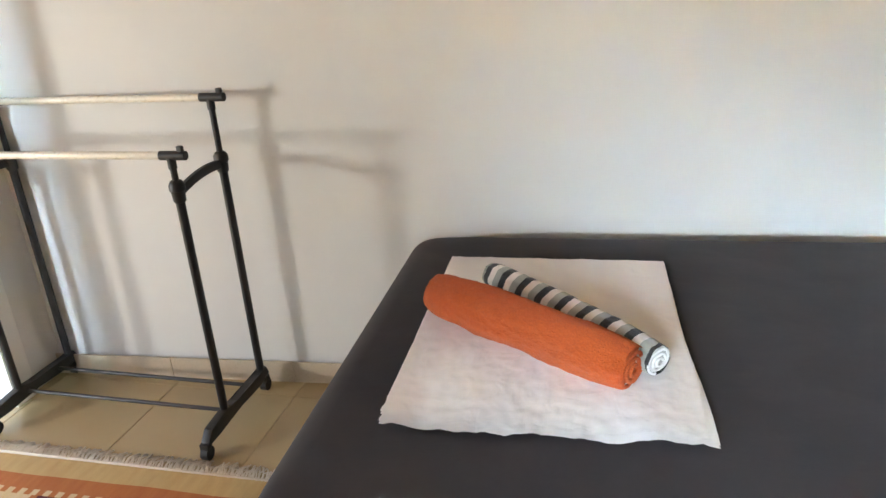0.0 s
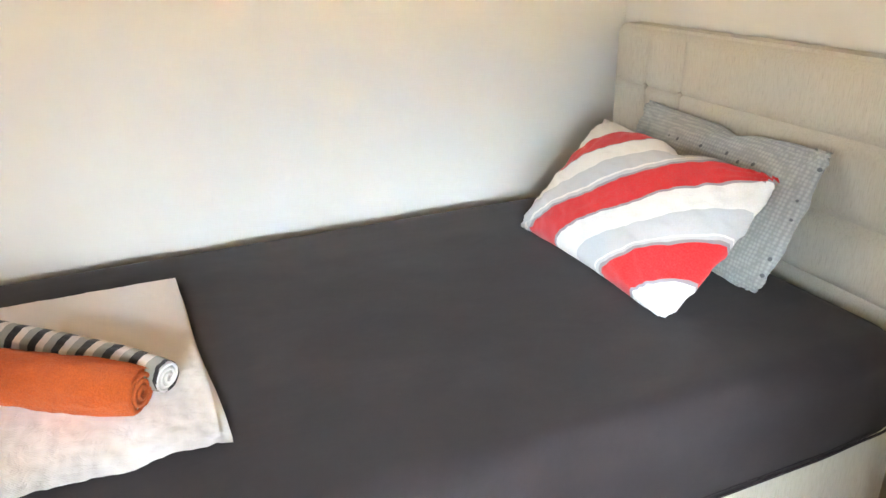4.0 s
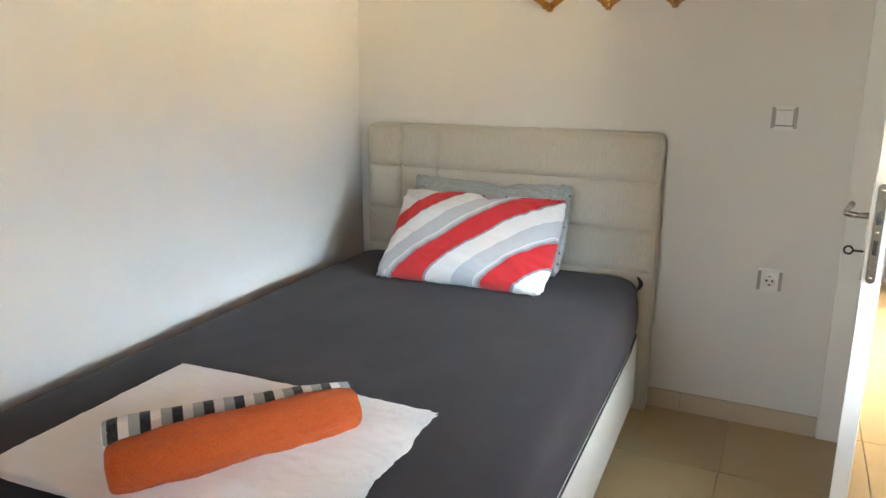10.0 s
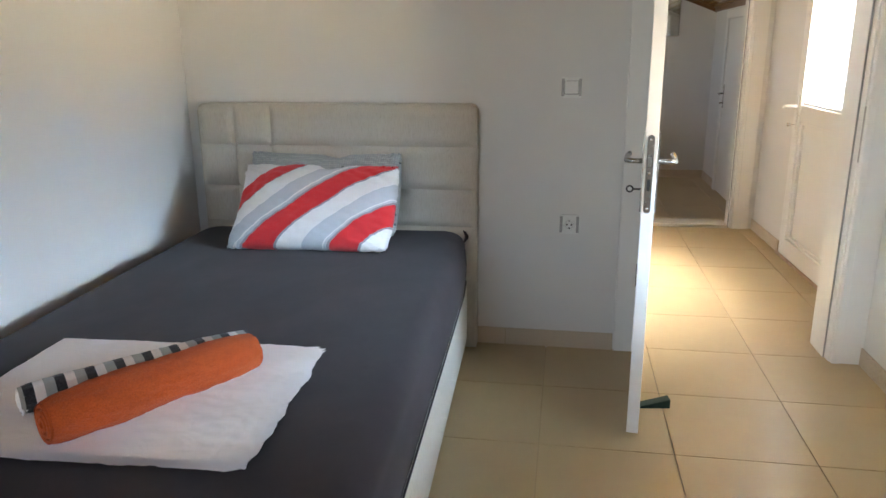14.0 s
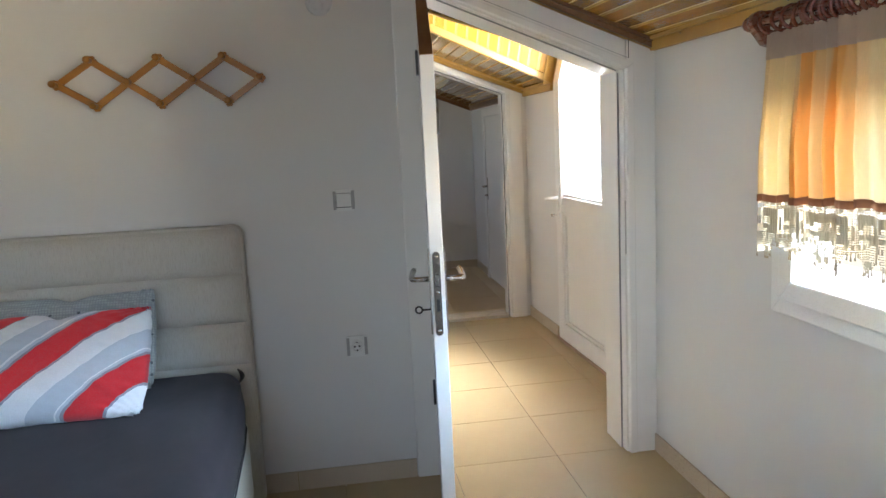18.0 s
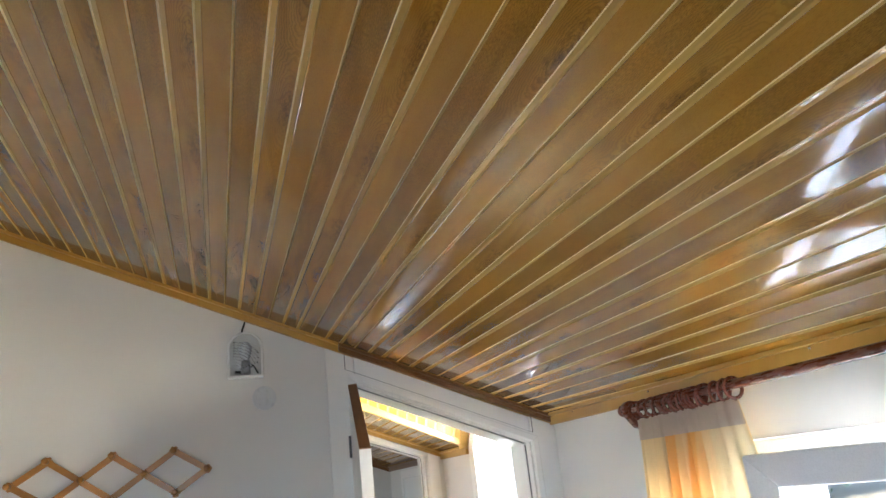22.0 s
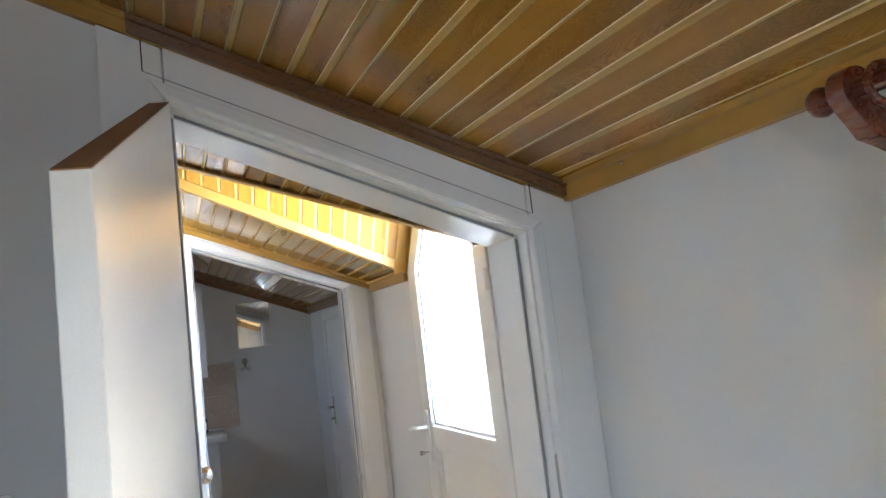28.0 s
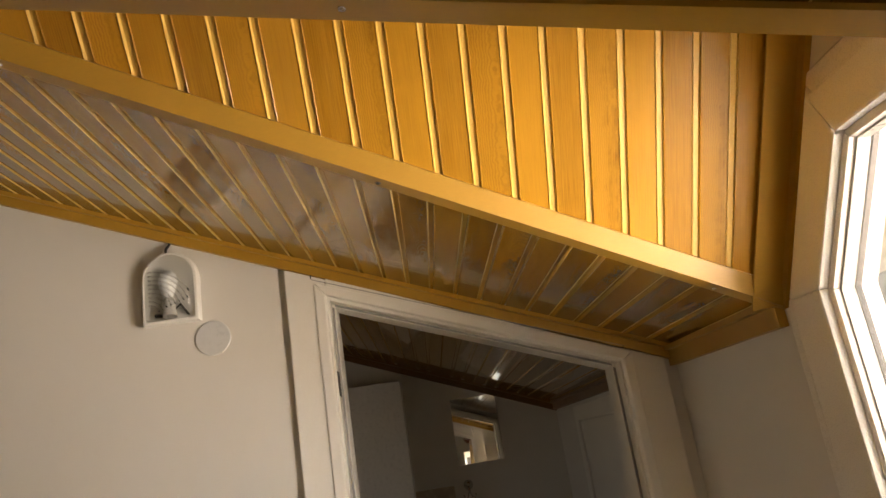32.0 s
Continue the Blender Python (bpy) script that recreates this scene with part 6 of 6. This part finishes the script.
def cover(u, v):
    x, y = -0.505 + 1.02 * u, -0.31 + 0.60 * v
    ex, ey = 0.507 - 0.02, 0.282 - 0.02
    z = 0.395
    hang = 0.0
    if x > ex:
        hang = max(hang, min(1, (x - ex) / 0.028))
    if y > ey:
        hang = max(hang, min(1, (y - ey) / 0.028))
    return (x, y, z - 0.004 * hang + 0.003 * noise.noise((x * 9, y * 9, 5)))


sheet(bm, cover, 60, 40)
part("cover_top", bm, FLOWERS, divan, "violet flower-print cotton cover")
bm = BM()


def drape(u, v):
    if u < 0.62:
        x, y, o = -0.505 + (1.02 * u / 0.62), 0.290, Vector((0, 1, 0))
    else:
        x, y, o = 0.515, 0.290 - 0.60 * (u - 0.62) / 0.38, Vector((1, 0, 0))
    z = 0.393 - v * (0.165 + 0.025 * math.exp(-((u - 0.62) / 0.05) ** 2) + 0.008 * math.sin(u * 26))
    p = Vector((x, y, z)) + o * (0.006 * v + 0.012 * v * math.sin(u * 44) + 0.006 * noise.noise((u * 20, v * 2, 8)))
    return p


sheet(bm, drape, 160, 14)
part("cover_drape", bm, FLOWERS, divan, "hanging edge of the flower-print cover")

# ---- kilim with fringe ----
rug = thing("rug", (-1.19, 0.757, 0.0), "woven kilim rug in rust, maroon and cream with white fringe", "rug", turn=1.1)
RX0, RX1, RY0, RY1 = -1.84, -0.56, -0.05, 1.585
K_GOLD = surface("kilim_gold_wool", (0.50, 0.33, 0.13), (0.58, 0.40, 0.17), 14, 0.95, 260, 0.6, stretch=(3, 0.6, 1))
K_RUST = surface("kilim_rust_wool", (0.40, 0.115, 0.025), (0.48, 0.16, 0.04), 14, 0.95, 260, 0.6, stretch=(3, 0.6, 1))
K_MAROON = surface("kilim_maroon_wool", (0.085, 0.010, 0.012), (0.12, 0.018, 0.018), 14, 0.95, 260, 0.6, stretch=(3, 0.6, 1))
K_CREAM = surface("kilim_cream_wool", (0.60, 0.45, 0.24), (0.66, 0.52, 0.30), 14, 0.95, 260, 0.6, stretch=(3, 0.6, 1))
K_FRINGE = surface("fringe_cotton", (0.68, 0.60, 0.48), (0.76, 0.69, 0.58), 20, 0.95, 300, 0.4)


def kilim(i, j):
    """Colour of the weave at column i, row j from the fringed end."""
    if j < 7:
        return 0
    if j < 12:
        return 1
    if j < 14:
        return 1 if (i // 2) % 2 else 3
    p, q = i % 28, (j - 14) % 30
    d = abs(p - 14) // 2 + abs(q - 13) // 2
    if d < 3:
        return 3
    if d < 5:
        return 1
    if d < 8:
        return 2
    if (abs(p - 14) // 2 + abs(((q + 15) % 30) - 13) // 2) < 4:
        return 1
    return 3


NX, NY = 128, 150
bm = BM()
vs = [[bm.verts.new((RX0 + (RX1 - RX0) * i / NX + 1.2, RY1 - (RY1 - RY0) * j / NY - 0.75 + 0.008 * noise.noise((i * 0.05, 0, 0)) * max(0, 1 - j / 20),
                     0.005 + 0.003 * abs(noise.noise((i * 0.06, j * 0.05, 2))))) for j in range(NY + 1)] for i in range(NX + 1)]
for i in range(NX):
    for j in range(NY):
        bm.faces.new((vs[i][j], vs[i + 1][j], vs[i + 1][j + 1], vs[i][j + 1])).material_index = kilim(i, j)
part("weave", bm, [K_GOLD, K_RUST, K_MAROON, K_CREAM], rug, "flat-woven kilim with stepped motifs")
bm = BM()
rnd = random.Random(5)
for k in range(470):
    x = RX0 + (RX1 - RX0) * (k + rnd.random()) / 330 + 1.2
    y = RY1 - 0.75
    a = rnd.uniform(-0.5, 0.5)
    ln = rnd.uniform(0.035, 0.06)
    tube(bm, [(x, y - 0.004, 0.007), (x + 0.3 * a * ln, y + 0.4 * ln, 0.013 + rnd.random() * 0.006), (x + a * ln, y + ln, 0.004)], 0.0022, 5)
tube(bm, [(RX0 + 1.2, y, 0.008), (RX1 + 1.2, y, 0.008)], 0.004, 6)
part("fringe", bm, K_FRINGE, rug, "knotted white cotton fringe")

# ---- glazed entrance door in the hall ----
entrance = askew(thing("entrance_door", (3.0, YH, 0), "white plastic entrance door with clipped glazed top, closed", "door"), TURN_HALL)


def poly_ring(bm, outer, inner, y0, y1, bev=0.004):
    n = len(outer)
    for i in range(n):
        j = (i + 1) % n
        prism(bm, [(outer[i][0], y0, outer[i][1]), (outer[j][0], y0, outer[j][1]), (inner[j][0], y0, inner[j][1]), (inner[i][0], y0, inner[i][1])], (0, y1 - y0, 0), bev)


def ed(name, bm, mat, parent=None, lab="", smooth=None):
    bmesh.ops.translate(bm, verts=bm.verts, vec=(-3.0, -YH, 0))
    return part(name, bm, mat, parent or entrance, lab, smooth)


FO = [(F0, 0.0), (F0, 1.695), (2.765, 2.04), (3.25, 2.04), (F1, 1.695), (F1, 0.0)]
FI = [(2.582, 0.03), (2.582, 1.672), (2.80, 1.982), (3.215, 1.982), (3.433, 1.672), (3.433, 0.03)]
bm = BM()
poly_ring(bm, FO, FI, YH - 0.075, YH + 0.006)
ed("frame", bm, PVC, None, "white plastic door frame")
SO = [(2.570, 0.022), (2.570, 1.680), (2.794, 1.994), (3.221, 1.994), (3.445, 1.680), (3.445, 0.022)]
SI = [(2.684, 0.135), (2.684, 1.678), (2.850, 1.905), (3.175, 1.905), (3.341, 1.678), (3.341, 0.135)]
bm = BM()
poly_ring(bm, SO, SI, YH - 0.055, YH + 0.026, 0.006)
sash = ed("sash", bm, PVC, None, "white sash with clipped upper corners")
bm = BM()
box(bm, 2.684, 3.341, YH - 0.05, YH + 0.022, 0.865, 0.965, 0.006)
ed("mid_rail", bm, PVC)
bm = BM()
box(bm, 2.684, 3.341, YH - 0.035, YH - 0.005, 0.135, 0.865)
ed("lower_panel", bm, PVC, None, "plain white lower panel")
bm = BM()
poly_ring(bm, [(2.684, 0.135), (2.684, 0.865), (3.341, 0.865), (3.341, 0.135)], [(2.70, 0.151), (2.70, 0.849), (3.325, 0.849), (3.325, 0.151)], YH - 0.005, YH + 0.012, 0.003)
ed("panel_bead", bm, PVC)
GI = [(2.700, 0.981), (2.700, 1.672), (2.858, 1.889), (3.167, 1.889), (3.325, 1.672), (3.325, 0.981)]
bm = BM()
poly_ring(bm, [(2.684, 0.965)] + SI[1:5] + [(3.341, 0.965)], GI, YH - 0.03, YH + 0.010, 0.003)
ed("glazing_bead", bm, PVC)
bm = BM()
poly_ring(bm, GI, [(x + (0.004 if x < 3 else -0.004), z + (0.004 if z < 1 else -0.004)) for x, z in GI], YH - 0.028, YH - 0.002, 0.0)
ed("glazing_seal", bm, SWITCH_RIM, None, "grey rubber glazing seal")
bm = BM()
prism(bm, [(x, YH - 0.024, z) for x, z in GI], (0, 0.006, 0))
pane = ed("pane", bm, DOOR_GLASS, sash, "faintly dusty glass pane")
# dark rings added to draw the shaded steps of the frame profile
for ring_, y0 in ((SI, YH - 0.053), (FI, YH - 0.073)):
    seal = BM()
    poly_ring(seal, ring_, [(x + (0.005 if x < 3 else -0.005), z + (0.005 if z < 1 else -0.005)) for x, z in ring_], y0, y0 + 0.010, 0.0)
    ed("step_line", seal, DARK_METAL, None, "dark ring drawn for the shaded step lines of the frame")
pane.visible_shadow = False
for z in (0.64, 1.512):
    bm = BM()
    rod(bm, (2.560, YH + 0.036, z), (2.560, YH + 0.036, z + 0.08), 0.013, None, 16)
    box(bm, 2.553, 2.60, YH + 0.022, YH + 0.030, z + 0.004, z + 0.026, 0.002)
    box(bm, 2.53, 2.566, YH + 0.005, YH + 0.030, z + 0.054, z + 0.076, 0.002)
    ed("hinge", bm, PVC, None, "white door hinge")
# solid dark strip for the shadow line of the gap at the sash edge
bm = BM()
box(bm, 2.5664, 2.5688, YH + 0.0064, YH + 0.0092, 0.025, 1.678)
ed("hinge_gap_shade", bm, BLACK_GAP, None, "dark strip standing in for the shaded gap between sash and frame")
bm = BM()
box(bm, 3.372, 3.402, YH + 0.024, YH + 0.034, 0.80, 1.03, 0.004)
eplate = ed("handle_plate", bm, PVC)
bm = BM()
tube(bm, [(3.387, YH + 0.03, 0.955), (3.387, YH + 0.065, 0.955), (3.395, YH + 0.078, 0.955), (3.43, YH + 0.082, 0.953), (3.48, YH + 0.08, 0.945), (3.50, YH + 0.072, 0.943)], 0.0105, 12)
ed("lever", bm, PVC, eplate, "white lever handle")
bm = BM()
rod(bm, (3.387, YH + 0.03, 0.845), (3.387, YH + 0.06, 0.845), 0.003, None, 8)
lathe(bm, (3.387, YH + 0.058, 0.845), (0, 1, 0), [(0.0, 0.009), (0.02, 0.011), (0.021, 0.001)], 12)
ed("key", bm, CHROME, None, "steel key in the lock")
bm = BM()
box(bm, 2.52, 3.49, YH - 0.07, YH + 0.03, 0.0, 0.02, 0.003)
ed("sill", bm, SILL, None, "pinkish stone door sill")

# ---- stair rail in the hall ----
rail = thing("stair_rail", (3.0, 0.3, 0), "steel and wood stair rail with ball-topped post", "railing")
for y in (0.24, 1.05, 1.86):
    bm = BM()
    rod(bm, (0, y - 0.3, 0.0), (0, y - 0.3, 0.955), 0.019, None, 18)
    lathe(bm, (0, y - 0.3, 0.0), (0, 0, 1), [(0.0, 0.045), (0.006, 0.045), (0.012, 0.03), (0.03, 0.021)], 20)
    part("post", bm, CHROME, rail, "steel rail post", 50)
bm = BM()
rod(bm, (0, -0.055, 0.975), (0, 1.7, 0.975), 0.021, None, 18)
part("handrail", bm, BRASS, rail, "golden tubular handrail", 50)
bm = BM()
torus(bm, (0, -0.06, 0.985), (1, 0, 0), 0.036, 0.0085, 24, 10)
part("end_ring", bm, CHROME, rail, "chrome end ring")
bm = BM()
lathe(bm, (-0.008, -0.085, 0.972), (0, -1, 0), [(0.0, 0.012), (0.008, 0.024), (0.022, 0.031), (0.036, 0.028), (0.046, 0.016), (0.049, 0.002)], 20)
part("ball_end", bm, CHROME, rail, "chrome ball end", 60)

# ---- bathroom ----
bm = BM()
box(bm, XB - 0.006, XB - 0.001, -0.475, -0.21, 1.415, 1.785)
mirror = single("wall_mirror", bm, MIRROR, "small frameless mirror on the bathroom wall", "mirror")
hook = thing("towel_hook", (XB, -0.246, 1.285), "double chrome hook on the bathroom wall", "hook")
bm = BM()
lathe(bm, (0, 0, 0.02), (-1, 0, 0), [(0.0, 0.027), (0.006, 0.026), (0.012, 0.014), (0.025, 0.009)], 20)
part("rosette", bm, CHROME, hook)
for s in (-1, 1):
    bm = BM()
    tube(bm, [(-0.02, 0, 0.02), (-0.028, s * 0.004, -0.02), (-0.032, s * 0.012, -0.045), (-0.036, s * 0.028, -0.05), (-0.04, s * 0.034, -0.03)], 0.0045, 10)
    part("prong", bm, CHROME, hook)
back_tiles = tagged(new("backsplash"), "taupe wall tiles behind the washbasin", "backsplash")
for i in range(3):
    for j in range(2):
        bm = BM()
        y0, z0 = -0.165 + 0.33 * i, 0.80 + 0.257 * j
        box(bm, XB - 0.009, XB - 0.001, y0, y0 + 0.327, z0, z0 + 0.254, 0.001, 1)
        part("wall_tile", bm, BACKSPLASH, back_tiles)
cab = thing("wall_cabinet", (XB, 0.4, 1.22), "white wall cabinet beside the mirror", "cabinet")
bm = BM()
box(bm, -0.20, 0.0, -0.345, 0.32, 0.0, 0.70, 0.002)
part("body", bm, CABINET, cab)
for y0, y1 in ((-0.345, -0.015), (-0.01, 0.32)):
    bm = BM()
    box(bm, -0.219, -0.202, y0 + 0.001, y1, 0.002, 0.698, 0.002)
    part("door", bm, CABINET, cab)
basin = thing("washbasin", (XB, 0.27, 0), "white washbasin on a white vanity unit", "washbasin")
bm = BM()
outer = [(-0.001, -0.31), (-0.001, 0.31), (-0.40, 0.31), (-0.44, 0.27), (-0.44, -0.27), (-0.40, -0.31)]
prism(bm, [(x, y, 0.74) for x, y in outer], (0, 0, 0.05), 0.008)
lathe(bm, (-0.23, 0, 0.745), (0, 0, -1), [(0.0, 0.20), (0.05, 0.18), (0.10, 0.12), (0.12, 0.04)], 24)
part("bowl", bm, CERAMIC, basin, "white ceramic bowl", 40)
bm = BM()
box(bm, -0.36, -0.02, -0.245, 0.245, 0.0, 0.74, 0.003)
part("vanity", bm, CABINET, basin, "white vanity cabinet")
bm = BM()
tube(bm, [(-0.08, 0, 0.79), (-0.08, 0, 0.88), (-0.10, 0, 0.905), (-0.17, 0, 0.90), (-0.19, 0, 0.885)], 0.012, 12)
part("tap", bm, CHROME, basin, "chrome basin tap")
soap = thing("soap_bottle", (XB - 0.13, 0.115, 0.790), "dark pump soap bottle with a pale label on the basin", "bottle")
bm = BM()
lathe(bm, (0, 0, 0), (0, 0, 1), [(0.0, 0.030), (0.004, 0.032), (0.10, 0.032), (0.115, 0.022), (0.125, 0.013), (0.135, 0.013)], 20)
part("bottle", bm, BLACK_PLASTIC, soap, "", 50)
bm = BM()
lathe(bm, (0, 0, 0.135), (0, 0, 1), [(0.0, 0.015), (0.016, 0.015), (0.017, 0.005), (0.045, 0.005), (0.046, 0.012), (0.056, 0.011)], 16)
tube(bm, [(0, 0, 0.186), (-0.03, 0.01, 0.186), (-0.045, 0.015, 0.178)], 0.0045, 8)
part("pump", bm, BLACK_PLASTIC, soap, "", 50)
bm = BM()
sheet(bm, lambda u, v: (-0.0325 * math.cos(-0.9 + 1.8 * u), 0.0325 * math.sin(-0.9 + 1.8 * u), 0.025 + 0.055 * v), 14, 2)
part("label", bm, SWITCH, soap, "pale paper label")
bdoor = thing("bathroom_inner_door", (5.3, YH, 0), "closed grey-white door in the bathroom side wall", "door")
bm = BM()
box(bm, -0.36, 0.40, 0.0, 0.012, 0.012, 1.545, 0.002)
part("leaf", bm, WHITE, bdoor)
for x0, x1, z0, z1 in ((0.405, 0.485, 0.0, 1.62), (-0.445, -0.365, 0.0, 1.62), (-0.364, 0.404, 1.552, 1.62)):
    bm = BM()
    box(bm, x0, x1, 0.0, 0.022, z0, z1, 0.003)
    part("casing", bm, WHITE, bdoor)
bm = BM()
box(bm, 0.345, 0.375, 0.012, 0.018, 0.77, 0.98, 0.002)
part("handle_plate", bm, CHROME, bdoor)
bm = BM()
tube(bm, [(0.36, 0.015, 0.90), (0.36, 0.06, 0.90), (0.345, 0.066, 0.90), (0.25, 0.066, 0.898)], 0.008, 10)
rod(bm, (0.36, 0.015, 0.815), (0.36, 0.045, 0.815), 0.008, None, 10)
part("lever", bm, CHROME, bdoor, "satin lever handle")

# ---- outdoors ----
bm = BM()
box(bm, -2.1, 9.0, -4.2, -1.0, -0.30, -0.03, 0.01)
setting("terrace", bm, CONCRETE, "pale sunlit concrete terrace outside the entrance")
bm = BM()
sheet(bm, lambda u, v: (-160 + 320 * u, -160 + 320 * v, -0.31 + (0.0 if (-160 + 320 * v) > -12 else 0.03 * (-12 - (-160 + 320 * v)))), 32, 64)
setting("ground", bm, EARTH, "dry pale earth around the house", 60)
post = thing("terrace_post", (3.75, -1.33, -0.03), "square grey painted terrace post", "post")
bm = BM()
box(bm, -0.06, 0.30, 0.0, 0.025, 0.0, 1.81, 0.003)
part("shaft", bm, SLATE, post)
shed = thing("shed", (7.8, -4.6, -0.31), "pale boarded shed gable across the terrace", "shed")


def rake(z):
    return 0.72 - 0.803 * (z - 1.87)


bm = BM()
prism(bm, [(0.76, 0.0, 0.0), (6.0, 0.0, 0.0), (6.0, 0.0, 4.0), (rake(4.0) + 0.02, 0.0, 4.0), (0.74, 0.0, 1.87)], (0, -0.12, 0))
part("wall", bm, RENDER, shed)
for k in range(16):
    z = 1.88 + 0.215 * k
    if z > 3.8:
        break
    bm = BM()
    prism(bm, [(rake(z) + 0.03, 0.002, z), (6.0, 0.002, z), (6.0, 0.002, z + 0.222), (rake(z + 0.222) + 0.03, 0.002, z + 0.222)], (0, 0.03, 0))
    for v in bm.verts:
        if v.co.y > 0.02 and v.co.z > z + 0.1:
            v.co.y -= 0.009
    part("board", bm, SOFFIT, shed)
bm = BM()
prism(bm, [(rake(1.85), 0.001, 1.85), (rake(1.85) + 0.09, 0.001, 1.85), (rake(4.05) + 0.09, 0.001, 4.05), (rake(4.05), 0.001, 4.05)], (0, 0.06, 0))
part("edge_board", bm, PVC, shed)
bm = BM()
prism(bm, [(6.9, -7.5, -0.40), (18.0, -7.5, -0.40), (18.0, -7.5, 2.62), (13.0, -7.5, 2.62), (6.9, -7.5, -0.37)], (0, -0.2, 0))
single("garden_wall", bm, RENDER, "white rendered garden wall with a sloping top in full sun", "wall")
LEAF = surface("olive_leaf", (0.10, 0.145, 0.065), (0.23, 0.29, 0.15), 3, 0.6, 30, 0.1)
BARK = surface("grey_bark", (0.10, 0.08, 0.06), (0.17, 0.14, 0.11), 6, 0.9, 40, 0.7, stretch=(1, 1, 0.3))


def tree(x, y, h, seed):
    r = random.Random(seed)
    root = thing("tree", (x, y, -0.31 + max(0, 0.03 * (-12 - y))), "grey-green leafy tree on the slope beyond the terrace", "tree", "trees on the slope")
    bm = BM()
    top_ = Vector((r.uniform(-0.3, 0.3), r.uniform(-0.3, 0.3), h * 0.55))
    tube(bm, [(0, 0, -0.1), tuple(top_ * 0.5), tuple(top_)], 0.13, 8)
    tips = []
    for k in range(15):
        a = r.uniform(0, 6.28)
        e = top_ * r.uniform(0.2, 1.0) + Vector((math.cos(a) * h * 0.25, math.sin(a) * h * 0.25, h * r.uniform(0.0, 0.38)))
        s = top_ * r.uniform(0.4, 0.9)
        tube(bm, [tuple(s), tuple((s + e) / 2 + Vector((0, 0, 0.15))), tuple(e)], 0.035, 6)
        tips.append(e)
    part("trunk", bm, BARK, root)
    bm = BM()
    for e in tips + [top_ + Vector((0, 0, h * 0.25)), top_]:
        for k in range(470):
            d = Vector((r.gauss(0, 1), r.gauss(0, 1), r.gauss(0, 0.8))) * h * 0.085
            p = e + d
            n = Vector((r.gauss(0, 1), r.gauss(0, 1), r.gauss(0, 1))).normalized()
            t_ = n.orthogonal().normalized() * r.uniform(0.07, 0.14)
            b = n.cross(t_).normalized() * r.uniform(0.03, 0.055)
            bm.faces.new([bm.verts.new(q) for q in (p - t_, p + b, p + t_, p - b)])
    part("crown", bm, LEAF, root, "dense small-leaved crown")


for k, (x, y, h) in enumerate(((18.0, -13.0, 8.5), (21.0, -14.6, 9.0), (19.0, -16.0, 8.5), (23.0, -17.5, 10.5), (16.5, -15.0, 8.0), (22.0, -20.0, 10.0))):
    tree(x, y, h, 20 + k)

# ---- floor tiles (last of the setting's pieces) ----
TS = 0.45
bm = BM()
box(bm, 0.0015, TS - 0.0015, 0.0015, TS - 0.0015, -0.011, 0.0)
tile_mesh = finish("floor_tile", bm, TILE)
for i in range(-7, 13):
    for j in range(-3, 6):
        x, y = 0.854 + TS * i, 0.203 + TS * j
        if x > XB or y > 2.4 or x + TS < XL or (y + TS < -0.82):
            continue
        ob = new("floor_tile", tile_mesh)
        ob.parent = floor
        ob.matrix_basis = pose(x, y, 0.0)
